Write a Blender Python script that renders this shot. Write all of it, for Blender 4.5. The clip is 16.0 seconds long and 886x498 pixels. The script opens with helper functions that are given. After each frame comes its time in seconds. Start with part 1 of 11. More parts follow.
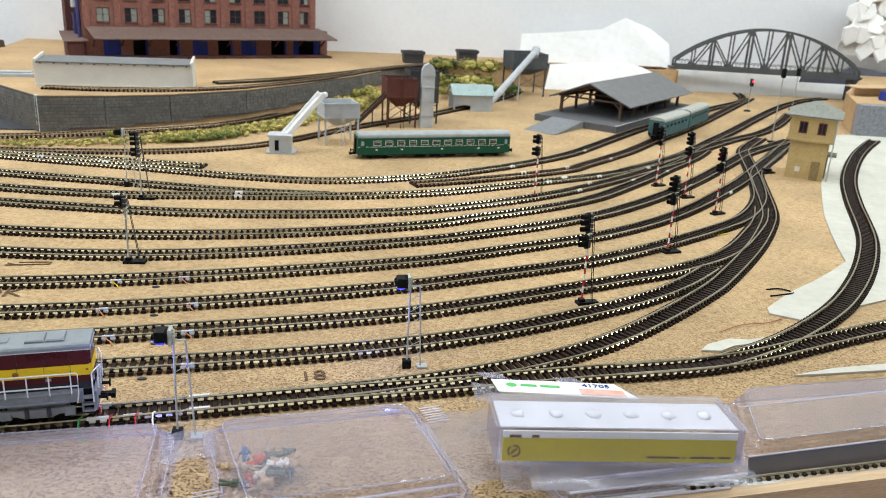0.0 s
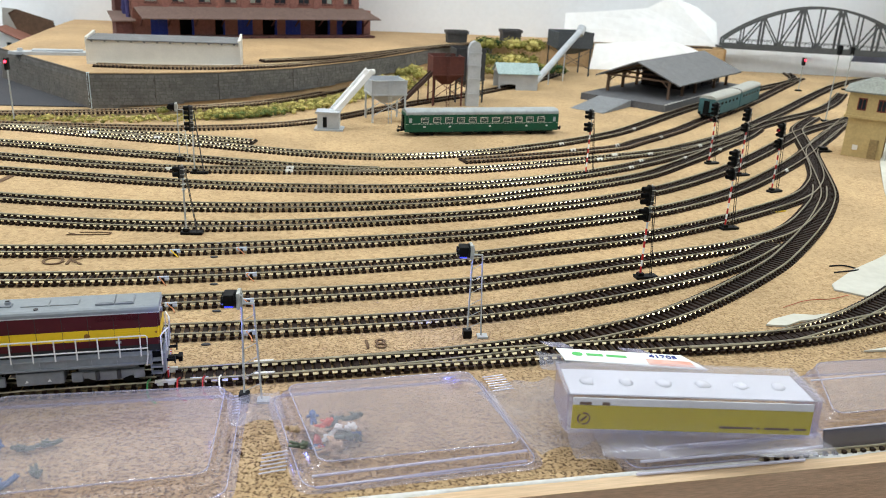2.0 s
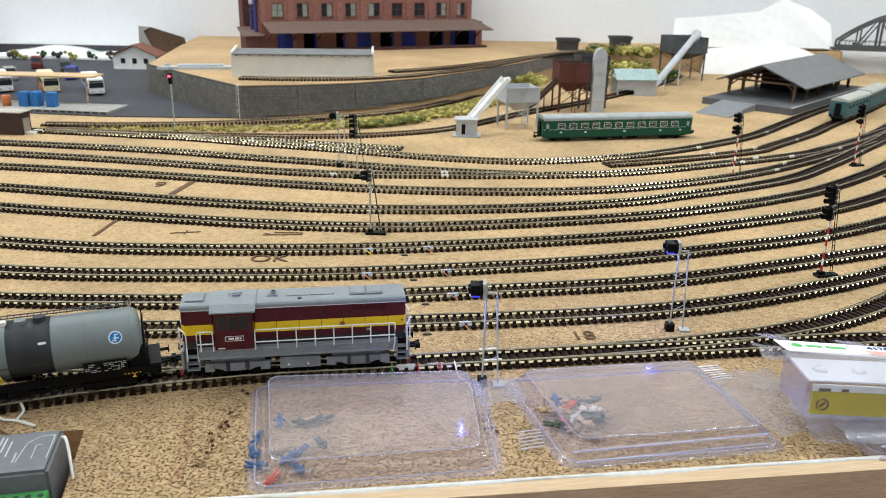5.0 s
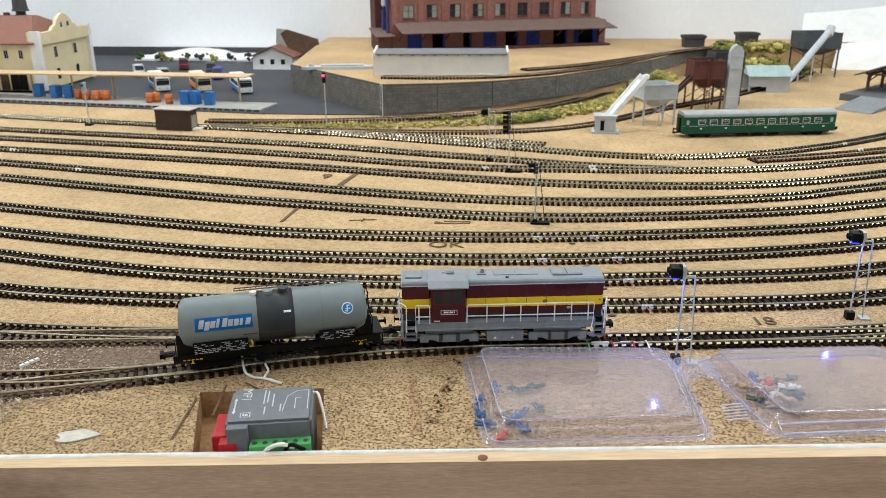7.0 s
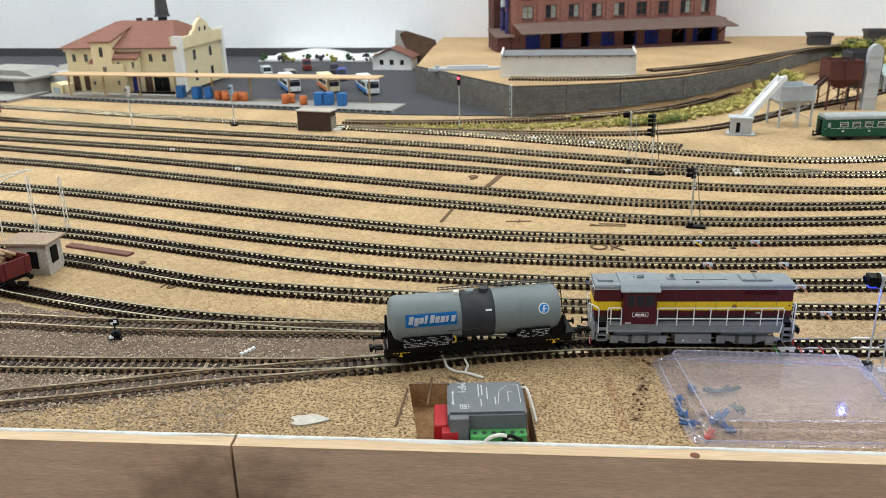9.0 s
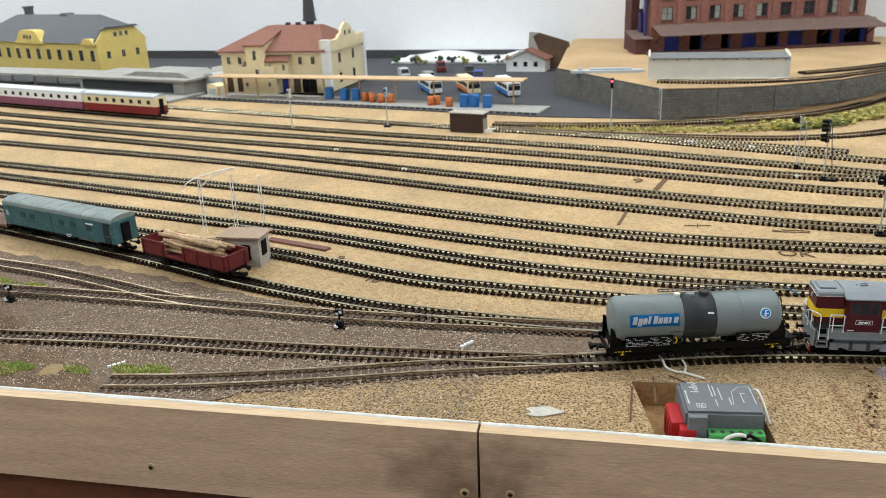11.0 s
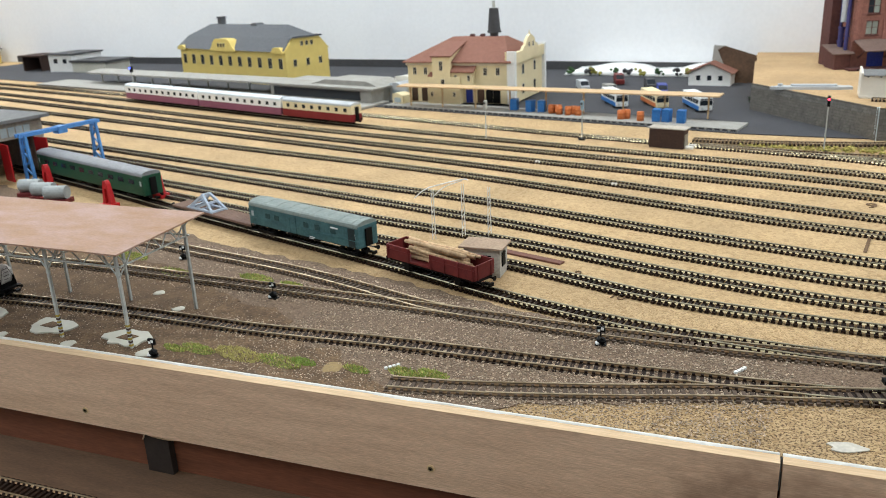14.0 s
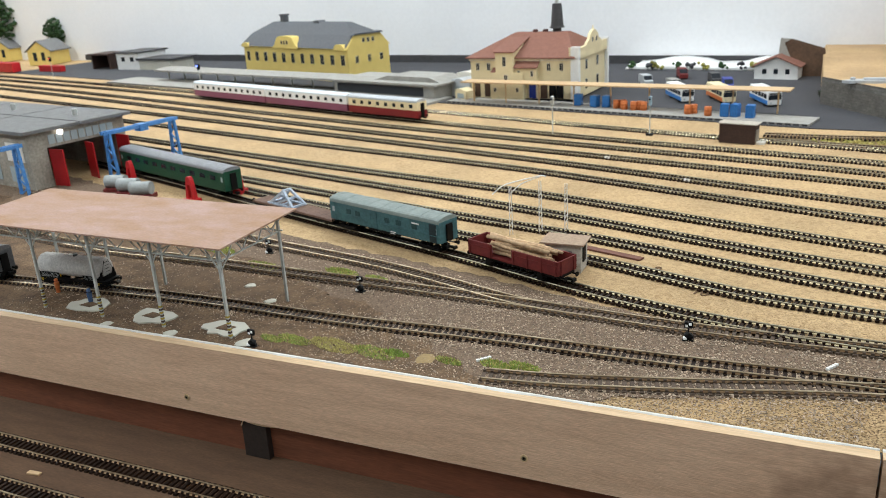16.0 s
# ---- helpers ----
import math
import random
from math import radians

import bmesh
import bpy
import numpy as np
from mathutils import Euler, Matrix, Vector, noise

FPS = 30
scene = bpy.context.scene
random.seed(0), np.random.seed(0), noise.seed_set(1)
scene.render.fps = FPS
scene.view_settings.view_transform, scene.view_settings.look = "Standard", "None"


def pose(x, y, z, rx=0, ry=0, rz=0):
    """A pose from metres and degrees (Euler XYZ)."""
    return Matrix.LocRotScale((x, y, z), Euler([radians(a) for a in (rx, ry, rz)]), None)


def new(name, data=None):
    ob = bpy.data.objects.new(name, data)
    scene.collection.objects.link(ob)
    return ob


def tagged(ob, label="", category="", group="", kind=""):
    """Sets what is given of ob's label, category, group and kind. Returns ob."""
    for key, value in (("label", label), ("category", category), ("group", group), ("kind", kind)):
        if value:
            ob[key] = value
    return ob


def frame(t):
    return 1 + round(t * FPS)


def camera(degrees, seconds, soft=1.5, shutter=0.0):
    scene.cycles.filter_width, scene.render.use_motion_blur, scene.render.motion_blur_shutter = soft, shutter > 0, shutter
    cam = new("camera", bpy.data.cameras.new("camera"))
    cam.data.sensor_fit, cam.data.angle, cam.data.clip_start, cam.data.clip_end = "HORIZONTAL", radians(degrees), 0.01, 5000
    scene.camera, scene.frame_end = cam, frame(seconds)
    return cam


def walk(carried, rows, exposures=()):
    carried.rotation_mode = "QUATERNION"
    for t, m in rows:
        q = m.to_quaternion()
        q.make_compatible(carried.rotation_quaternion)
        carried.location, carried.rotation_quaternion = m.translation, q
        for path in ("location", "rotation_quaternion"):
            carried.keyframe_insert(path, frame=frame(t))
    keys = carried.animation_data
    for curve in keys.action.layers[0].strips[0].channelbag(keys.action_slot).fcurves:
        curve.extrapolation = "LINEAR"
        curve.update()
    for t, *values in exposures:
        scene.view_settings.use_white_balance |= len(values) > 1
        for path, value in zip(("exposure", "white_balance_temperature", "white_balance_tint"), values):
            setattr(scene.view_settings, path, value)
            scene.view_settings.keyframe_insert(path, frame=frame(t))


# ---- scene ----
cam = camera(57.3, 16.0, soft=0.6)
cam.data.dof.use_dof, cam.data.dof.focus_distance, cam.data.dof.aperture_fstop = True, 0.52, 23.0
METRES, EYE, TILT, LEAN, TURN = 0.5, 0.2295, -19.07, -3.07, 0.0
ROWS = [
    (0.0, 0.0, 0.0, 0.0, 0.0, 0.0, -0.0),
    (0.5, 0.0001, 0.0095, -0.0087, 0.68, -0.06, -0.4),
    (1.0, -0.0034, 0.0167, -0.0155, 1.32, -0.41, -0.46),
    (1.5, -0.0108, 0.0138, -0.0164, 1.88, -0.74, -0.4),
    (2.0, -0.0334, 0.0079, -0.0201, 2.39, -1.01, -0.4),
    (2.5, -0.0584, 0.0064, -0.026, 2.88, -1.24, -0.37),
    (3.0, -0.0853, -0.0013, -0.0261, 3.32, -1.39, -0.25),
    (5.5, -0.234, -0.0942, -0.0398, 9.06, -0.24, -0.54),
    (6.0, -0.2699, -0.1299, -0.0376, 10.9, -0.26, -0.73),
    (6.5, -0.2837, -0.1357, -0.0518, 12.31, -0.43, -1.03),
    (7.0, -0.3078, -0.1577, -0.0544, 13.72, -0.6, -1.29),
    (7.5, -0.3402, -0.1874, -0.0523, 15.18, -0.8, -1.5),
    (8.0, -0.3683, -0.2066, -0.0541, 16.55, -1.04, -1.69),
    (8.5, -0.3859, -0.2266, -0.0554, 17.95, -1.17, -1.86),
    (9.0, -0.4235, -0.2436, -0.0484, 19.45, -1.11, -2.18),
    (9.5, -0.472, -0.2751, -0.0476, 21.2, -0.99, -2.63),
    (12.0, -0.5901, -0.3993, -0.0627, 28.69, -2.04, -3.78),
    (12.5, -0.6141, -0.4292, -0.0673, 30.09, -2.11, -4.11),
    (13.0, -0.6507, -0.4465, -0.0598, 31.71, -1.84, -4.77),
    (13.5, -0.6983, -0.4678, -0.0516, 33.38, -1.58, -5.49),
    (14.0, -0.7226, -0.4597, -0.0579, 34.72, -1.68, -5.93),
    (14.5, -0.7262, -0.4767, -0.0619, 35.69, -1.9, -6.1),
    (15.0, -0.7338, -0.4875, -0.0646, 36.55, -2.11, -6.1),
    (15.5, -0.7472, -0.5109, -0.0595, 37.36, -2.3, -6.06),
    (16.0, -0.7549, -0.5222, -0.0608, 38.03, -2.46, -6.08),
]
walk(cam, [(t, pose(0, 0, EYE, TILT, LEAN, TURN) @ pose(METRES * x, METRES * y, METRES * z, 90 + pitch, roll, yaw)) for t, x, y, z, yaw, pitch, roll in ROWS])

# ---- world, room lamps, exposure ----
world = bpy.data.worlds.new("room_air")
world.use_nodes = True
world.node_tree.nodes["Background"].inputs["Color"].default_value = (1.0, 0.97, 0.93, 1)
world.node_tree.nodes["Background"].inputs["Strength"].default_value = 0.12
scene.world = world
scene.view_settings.exposure = 0.40


def ceiling_lamp(x, y, z, w, h, watts, colour, turn=0.0):
    lamp = bpy.data.lights.new("ceiling_lamp", "AREA")
    lamp.shape, lamp.size, lamp.size_y, lamp.energy, lamp.color = "RECTANGLE", w, h, watts, colour
    ob = new("ceiling_lamp", lamp)
    ob.matrix_world = pose(x, y, z, 0, 0, turn)
    return ob


LAMP_WHITE = (0.885, 0.965, 1.0)
# no fixture is visible; this north row supplies the assumed ceiling light
for lamp_x in (-4.0, -2.5, -0.95, 0.6, 1.9):
    ceiling_lamp(lamp_x, 1.12, 1.38, 1.2, 0.16, 11.4 if lamp_x < -2 else 10.3, LAMP_WHITE, 6)
for lamp_x in (-2.5, -0.95, 0.6):
    # unseen fill row added to lift the rim boards, boosted at the left
    ceiling_lamp(lamp_x, -1.0, 1.38, 1.2, 0.16, 25.0 if lamp_x < -2 else 5.0, LAMP_WHITE, 6)
    # unseen middle row added so that the rails glint
    ceiling_lamp(lamp_x, 0.28, 1.38, 1.4, 0.60, 3.4, LAMP_WHITE, 6)


def signal_glow(x, y, z):
    """The blue diode of a low signal, just in front of its hood."""
    lamp = bpy.data.lights.new("blue_diode", "POINT")
    lamp.energy, lamp.color, lamp.shadow_soft_size = 0.022, (0.10, 0.16, 1.0), 0.0012
    ob = new("blue_diode", lamp)
    ob.location = (x, y, z)
    return ob


signal_glow(-0.0205, 0.4385, 0.0480)
signal_glow(-0.1315, 0.3505, 0.0490)

# ---- materials ----
def srgb(r, g, b):
    return tuple((c / 255 / 12.92 if c / 255 <= 0.04045 else ((c / 255 + 0.055) / 1.055) ** 2.4) for c in (r, g, b)) + (1,)


def material(name, colour, rough=0.6, metal=0.0, other=None, scale=60.0, amount=0.5, detail=6.0, bump=0.0, bump_scale=400.0, grain=None,
             vary=0.0, emit=0.0, alpha=None, coat=0.0, stretch=(1, 1, 1), island=0.0, spec=0.3):
    """Two tones mixed by noise at one scale, a finer grain over it, fine relief, and an optional change from object to object."""
    m = bpy.data.materials.new(name)
    m.use_nodes = True
    nt = m.node_tree
    bsdf = nt.nodes["Principled BSDF"]
    bsdf.inputs["Roughness"].default_value, bsdf.inputs["Metallic"].default_value = rough, metal
    bsdf.inputs["Coat Weight"].default_value = coat
    bsdf.inputs["Specular IOR Level"].default_value = spec
    tex = nt.nodes.new("ShaderNodeTexCoord")
    mapping = nt.nodes.new("ShaderNodeMapping")
    mapping.inputs["Scale"].default_value = stretch
    nt.links.new(tex.outputs["Object"], mapping.inputs["Vector"])
    other = other or tuple(c * 0.72 for c in colour[:3]) + (1,)
    n1 = nt.nodes.new("ShaderNodeTexNoise")
    n1.inputs["Scale"].default_value, n1.inputs["Detail"].default_value, n1.inputs["Roughness"].default_value = scale, detail, 0.65
    nt.links.new(mapping.outputs[0], n1.inputs["Vector"])
    ramp = nt.nodes.new("ShaderNodeMapRange")
    ramp.inputs["From Min"].default_value, ramp.inputs["From Max"].default_value = 0.35, 0.65
    ramp.inputs["To Max"].default_value = amount
    nt.links.new(n1.outputs[0], ramp.inputs[0])
    mix = nt.nodes.new("ShaderNodeMix")
    mix.data_type = "RGBA"
    mix.inputs[6].default_value, mix.inputs[7].default_value = colour, other
    nt.links.new(ramp.outputs[0], mix.inputs[0])
    out = mix.outputs[2]
    n2 = nt.nodes.new("ShaderNodeTexNoise")
    n2.inputs["Scale"].default_value, n2.inputs["Detail"].default_value = bump_scale, 4.0
    nt.links.new(mapping.outputs[0], n2.inputs["Vector"])
    grain = 0.18 if grain is None else grain
    if grain:
        hsv = nt.nodes.new("ShaderNodeHueSaturation")
        val = nt.nodes.new("ShaderNodeMapRange")
        val.inputs["From Min"].default_value, val.inputs["From Max"].default_value = 0.3, 0.7
        val.inputs["To Min"].default_value, val.inputs["To Max"].default_value = 1 - grain, 1 + grain
        nt.links.new(n2.outputs[0], val.inputs[0])
        nt.links.new(val.outputs[0], hsv.inputs["Value"])
        nt.links.new(out, hsv.inputs["Color"])
        out = hsv.outputs[0]
    if vary or island:
        src = nt.nodes.new("ShaderNodeObjectInfo") if vary else nt.nodes.new("ShaderNodeNewGeometry")
        hsv = nt.nodes.new("ShaderNodeHueSaturation")
        val = nt.nodes.new("ShaderNodeMapRange")
        k = vary or island
        val.inputs["To Min"].default_value, val.inputs["To Max"].default_value = 1 - k, 1 + k
        nt.links.new(src.outputs["Random" if vary else "Random Per Island"], val.inputs[0])
        nt.links.new(val.outputs[0], hsv.inputs["Value"])
        nt.links.new(out, hsv.inputs["Color"])
        out = hsv.outputs[0]
    nt.links.new(out, bsdf.inputs["Base Color"])
    if bump:
        b = nt.nodes.new("ShaderNodeBump")
        b.inputs["Strength"].default_value, b.inputs["Distance"].default_value = bump, 0.0006
        nt.links.new(n2.outputs[0], b.inputs["Height"])
        nt.links.new(b.outputs[0], bsdf.inputs["Normal"])
    if emit:
        bsdf.inputs["Emission Color"].default_value, bsdf.inputs["Emission Strength"].default_value = colour, emit
    if alpha is not None:
        bsdf.inputs["Alpha"].default_value = alpha
    return m


def cork_material(name, light, mid, dark, cell, gap, patch=0.35):
    """Pressed cork: granules of several browns with dark gaps, and broad paler and darker patches."""
    m = bpy.data.materials.new(name)
    m.use_nodes = True
    nt = m.node_tree
    bsdf = nt.nodes["Principled BSDF"]
    bsdf.inputs["Roughness"].default_value = 0.85
    bsdf.inputs["Specular IOR Level"].default_value = 0.25
    tex = nt.nodes.new("ShaderNodeTexCoord")
    warp = nt.nodes.new("ShaderNodeTexNoise")
    warp.inputs["Scale"].default_value = cell * 0.9
    nt.links.new(tex.outputs["Object"], warp.inputs["Vector"])
    add = nt.nodes.new("ShaderNodeMix")
    add.data_type, add.blend_type = "RGBA", "LINEAR_LIGHT"
    add.inputs[0].default_value = 0.8 / cell
    nt.links.new(tex.outputs["Object"], add.inputs[6])
    nt.links.new(warp.outputs["Color"], add.inputs[7])
    cells = nt.nodes.new("ShaderNodeTexVoronoi")
    cells.inputs["Scale"].default_value = cell
    nt.links.new(add.outputs[2], cells.inputs["Vector"])
    edge = nt.nodes.new("ShaderNodeTexVoronoi")
    edge.feature, edge.inputs["Scale"].default_value = "DISTANCE_TO_EDGE", cell
    nt.links.new(add.outputs[2], edge.inputs["Vector"])
    sep = nt.nodes.new("ShaderNodeSeparateColor")
    nt.links.new(cells.outputs["Color"], sep.inputs[0])
    tone = nt.nodes.new("ShaderNodeValToRGB")
    tone.color_ramp.elements[0].position, tone.color_ramp.elements[0].color = 0.0, mid
    tone.color_ramp.elements[1].position, tone.color_ramp.elements[1].color = 0.9, light
    e = tone.color_ramp.elements.new(0.25)
    e.color = tuple((a + b) / 2 for a, b in zip(mid, light))
    nt.links.new(sep.outputs[0], tone.inputs[0])
    blot = nt.nodes.new("ShaderNodeTexNoise")
    blot.inputs["Scale"].default_value, blot.inputs["Detail"].default_value = cell * 1.6, 2.0
    nt.links.new(tex.outputs["Object"], blot.inputs["Vector"])
    pick = nt.nodes.new("ShaderNodeMapRange")
    pick.inputs["From Min"].default_value, pick.inputs["From Max"].default_value = 0.47, 0.60
    pick.inputs["To Min"].default_value = 0.10
    nt.links.new(blot.outputs[0], pick.inputs[0])
    near = nt.nodes.new("ShaderNodeMapRange")
    near.inputs["From Min"].default_value, near.inputs["From Max"].default_value = 0.02, gap
    near.inputs["To Min"].default_value, near.inputs["To Max"].default_value = 0.88, 0.0
    nt.links.new(edge.outputs["Distance"], near.inputs[0])
    both = nt.nodes.new("ShaderNodeMath")
    both.operation = "MULTIPLY"
    nt.links.new(pick.outputs[0], both.inputs[0])
    nt.links.new(near.outputs[0], both.inputs[1])
    # pore contrast falls with distance behind the rim, standing in for soft focus
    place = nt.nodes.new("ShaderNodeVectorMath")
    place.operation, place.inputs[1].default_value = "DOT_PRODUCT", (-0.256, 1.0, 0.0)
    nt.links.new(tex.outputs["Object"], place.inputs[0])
    pore_fade = nt.nodes.new("ShaderNodeMapRange")
    pore_fade.inputs["From Min"].default_value, pore_fade.inputs["From Max"].default_value = 0.34, 0.56
    pore_fade.inputs["To Min"].default_value, pore_fade.inputs["To Max"].default_value = 1.0, 0.20
    nt.links.new(place.outputs["Value"], pore_fade.inputs[0])
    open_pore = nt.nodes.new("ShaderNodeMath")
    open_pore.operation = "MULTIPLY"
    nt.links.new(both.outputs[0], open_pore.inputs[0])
    nt.links.new(pore_fade.outputs[0], open_pore.inputs[1])
    mix = nt.nodes.new("ShaderNodeMix")
    mix.data_type = "RGBA"
    mix.inputs[7].default_value = dark
    nt.links.new(open_pore.outputs[0], mix.inputs[0])
    nt.links.new(tone.outputs[0], mix.inputs[6])
    broad = nt.nodes.new("ShaderNodeTexNoise")
    broad.inputs["Scale"].default_value, broad.inputs["Detail"].default_value = 9.0, 5.0
    nt.links.new(tex.outputs["Object"], broad.inputs["Vector"])
    val = nt.nodes.new("ShaderNodeMapRange")
    val.inputs["From Min"].default_value, val.inputs["From Max"].default_value = 0.3, 0.7
    val.inputs["To Min"].default_value, val.inputs["To Max"].default_value = 1 - patch * 0.5, 1 + patch * 0.4
    nt.links.new(broad.outputs[0], val.inputs[0])
    hsv = nt.nodes.new("ShaderNodeHueSaturation")
    nt.links.new(val.outputs[0], hsv.inputs["Value"])
    nt.links.new(mix.outputs[2], hsv.inputs["Color"])
    nt.links.new(hsv.outputs[0], bsdf.inputs["Base Color"])
    b = nt.nodes.new("ShaderNodeBump")
    b.inputs["Strength"].default_value, b.inputs["Distance"].default_value = 0.8, 0.0010
    inv = nt.nodes.new("ShaderNodeMath")
    inv.operation, inv.inputs[0].default_value = "SUBTRACT", 1.0
    nt.links.new(open_pore.outputs[0], inv.inputs[1])
    nt.links.new(inv.outputs[0], b.inputs["Height"])
    nt.links.new(b.outputs[0], bsdf.inputs["Normal"])
    return m


def clear_plastic(name, tint=(1, 1, 1, 1), rough=0.08, through_share=0.8):
    """Thin clear film: mostly straight through, with the gloss of plastic."""
    m = bpy.data.materials.new(name)
    m.use_nodes = True
    nt = m.node_tree
    nt.nodes.remove(nt.nodes["Principled BSDF"])
    gloss = nt.nodes.new("ShaderNodeBsdfGlossy")
    gloss.inputs["Roughness"].default_value = rough
    milk = nt.nodes.new("ShaderNodeBsdfDiffuse")
    milk.inputs["Color"].default_value = (0.74, 0.72, 0.84, 1)
    thin = nt.nodes.new("ShaderNodeBsdfTransparent")
    thin.inputs["Color"].default_value = tint
    edge_on = nt.nodes.new("ShaderNodeLayerWeight")
    edge_on.inputs["Blend"].default_value = 0.5
    steep = nt.nodes.new("ShaderNodeMath")
    steep.operation, steep.inputs[1].default_value = "POWER", 4.0
    nt.links.new(edge_on.outputs["Facing"], steep.inputs[0])
    fres = nt.nodes.new("ShaderNodeMapRange")
    fres.inputs["To Min"].default_value, fres.inputs["To Max"].default_value = 0.04, 0.75
    nt.links.new(steep.outputs[0], fres.inputs[0])
    body = nt.nodes.new("ShaderNodeMixShader")
    body.inputs[0].default_value = through_share
    nt.links.new(milk.outputs[0], body.inputs[1])
    nt.links.new(thin.outputs[0], body.inputs[2])
    top = nt.nodes.new("ShaderNodeMixShader")
    nt.links.new(fres.outputs[0], top.inputs[0])
    nt.links.new(body.outputs[0], top.inputs[1])
    nt.links.new(gloss.outputs[0], top.inputs[2])
    nt.links.new(top.outputs[0], nt.nodes["Material Output"].inputs["Surface"])
    return m


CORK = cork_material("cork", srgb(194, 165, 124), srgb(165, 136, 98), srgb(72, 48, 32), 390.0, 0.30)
CORK_PALE = cork_material("cork_pale", srgb(188, 158, 119), srgb(172, 142, 104), srgb(120, 92, 66), 330.0, 0.13)
PLASTER_WALL = material("wall_paint", srgb(237, 238, 240), 0.8, scale=2.0, other=srgb(226, 227, 230), amount=0.6, bump=0.15, bump_scale=120, grain=0.02)
PLY_FACE = material("plywood_face", srgb(217, 185, 156), 0.6, other=srgb(187, 152, 124), scale=16, amount=0.6, bump=0.4, bump_scale=170, stretch=(1, 9, 9), grain=0.15)
PLY_EDGE = material("pine_edge", srgb(212, 184, 150), 0.7, other=srgb(184, 152, 116), scale=25, stretch=(0.6, 9, 9), bump=0.3, bump_scale=120, grain=0.12)
WHITE_EDGE = material("white_filler", srgb(218, 217, 212), 0.8, other=srgb(188, 184, 176), scale=90, bump=0.6, bump_scale=300, grain=0.08)
DARK_WOOD = material("dark_wood", srgb(126, 77, 55), 0.6, other=srgb(84, 51, 38), scale=16, stretch=(1, 8, 8), bump=0.2, bump_scale=100)
BLACK_STEEL = material("dark_beam", srgb(52, 44, 40), 0.6, scale=40)
RAIL_SIDE = material("rail_side", srgb(192, 180, 148), 0.22, 1.0, other=srgb(132, 118, 90), scale=70, grain=0.12, amount=0.7)
RAIL_TOP = material("rail_top", srgb(164, 156, 134), 0.42, 0.95, other=srgb(140, 130, 108), scale=26, grain=0.08, amount=0.7)
RAIL_WORN = material("rail_top_worn", srgb(176, 160, 134), 0.4, 1.0, other=srgb(120, 102, 80), scale=26, grain=0.1, amount=0.8)
RAIL_RUST = material("rail_side_rusty", srgb(128, 104, 78), 0.5, 0.7, other=srgb(92, 70, 52), scale=70, grain=0.15)
SLEEPER = material("sleeper_plastic", srgb(40, 26, 18), 0.5, other=srgb(22, 14, 11), scale=300, vary=0.3, grain=0.15, spec=0.14)
SLEEPER_MANY = material("sleeper_plastic_far", srgb(40, 26, 18), 0.5, other=srgb(22, 14, 11), scale=300, island=0.3, grain=0.15, spec=0.14)
SLEEPER_OLD = material("sleeper_weathered", srgb(92, 78, 66), 0.8, other=srgb(66, 52, 44), scale=260, vary=0.22, grain=0.2)
SLEEPER_OLD_MANY = material("sleeper_weathered_far", srgb(88, 74, 62), 0.8, other=srgb(66, 52, 44), scale=260, island=0.22, grain=0.2)
BALLAST = material("ballast", srgb(132, 112, 94), 0.95, other=srgb(82, 65, 52), scale=500, bump=1.0, bump_scale=700, grain=0.4, amount=0.8)
SOIL = material("soil", srgb(118, 95, 72), 0.95, other=srgb(72, 56, 43), scale=60, bump=1.0, bump_scale=600, grain=0.4, amount=0.8)
STONE_BIT = material("ballast_stone", srgb(184, 166, 146), 0.9, other=srgb(120, 100, 84), scale=300, island=0.5)
ASPHALT = material("asphalt", srgb(70, 70, 74), 0.85, other=srgb(58, 58, 62), scale=9, bump=0.5, bump_scale=900, grain=0.12)
PLASTER = material("white_plaster", srgb(246, 246, 245), 0.85, other=srgb(232, 231, 229), scale=14, bump=0.4, bump_scale=90, grain=0.03)
PLASTER_GREY = material("plaster_dirty", srgb(200, 198, 186), 0.85, other=srgb(176, 172, 158), scale=18, bump=0.4, bump_scale=140, grain=0.05)
STONE_SHEET = material("embossed_stone", srgb(112, 108, 102), 0.8, other=srgb(92, 88, 83), scale=60, bump=0.4, bump_scale=300, vary=0.1)
STONE_JOINT = material("stone_joint", srgb(96, 91, 85), 0.9, scale=80)
GREY_PLASTIC = material("grey_plastic", srgb(186, 190, 194), 0.5, other=srgb(160, 164, 168), scale=60, grain=0.06)
WHITE_PAINT = material("white_paint", srgb(232, 232, 230), 0.5, other=srgb(210, 210, 208), scale=80, grain=0.03)
OFFWHITE = material("ivory_plastic", srgb(226, 222, 212), 0.55, other=srgb(206, 202, 192), scale=40, grain=0.03)
ROOF_GREY = material("roof_felt", srgb(120, 120, 120), 0.85, other=srgb(100, 100, 100), scale=70, bump=0.3, bump_scale=500)
DARK_GREY = material("dark_grey_plastic", srgb(70, 70, 72), 0.6, other=srgb(54, 54, 56), scale=80)
BLACK = material("black_plastic", srgb(12, 12, 13), 0.5, other=srgb(8, 8, 9), scale=120, spec=0.15)
BRICK = material("brick_red", srgb(142, 98, 88), 0.85, other=srgb(112, 74, 68), scale=120, bump=0.5, bump_scale=300, vary=0.1)
BRICK_DARK = material("brick_dark", srgb(92, 58, 54), 0.85, other=srgb(74, 46, 44), scale=120, bump=0.4, bump_scale=300)
ROOF_BROWN = material("roof_brown", srgb(112, 92, 84), 0.85, other=srgb(94, 76, 70), scale=90, bump=0.4, bump_scale=400)
BLUE_DOOR = material("blue_door", srgb(38, 58, 150), 0.5, other=srgb(28, 42, 110), scale=90)
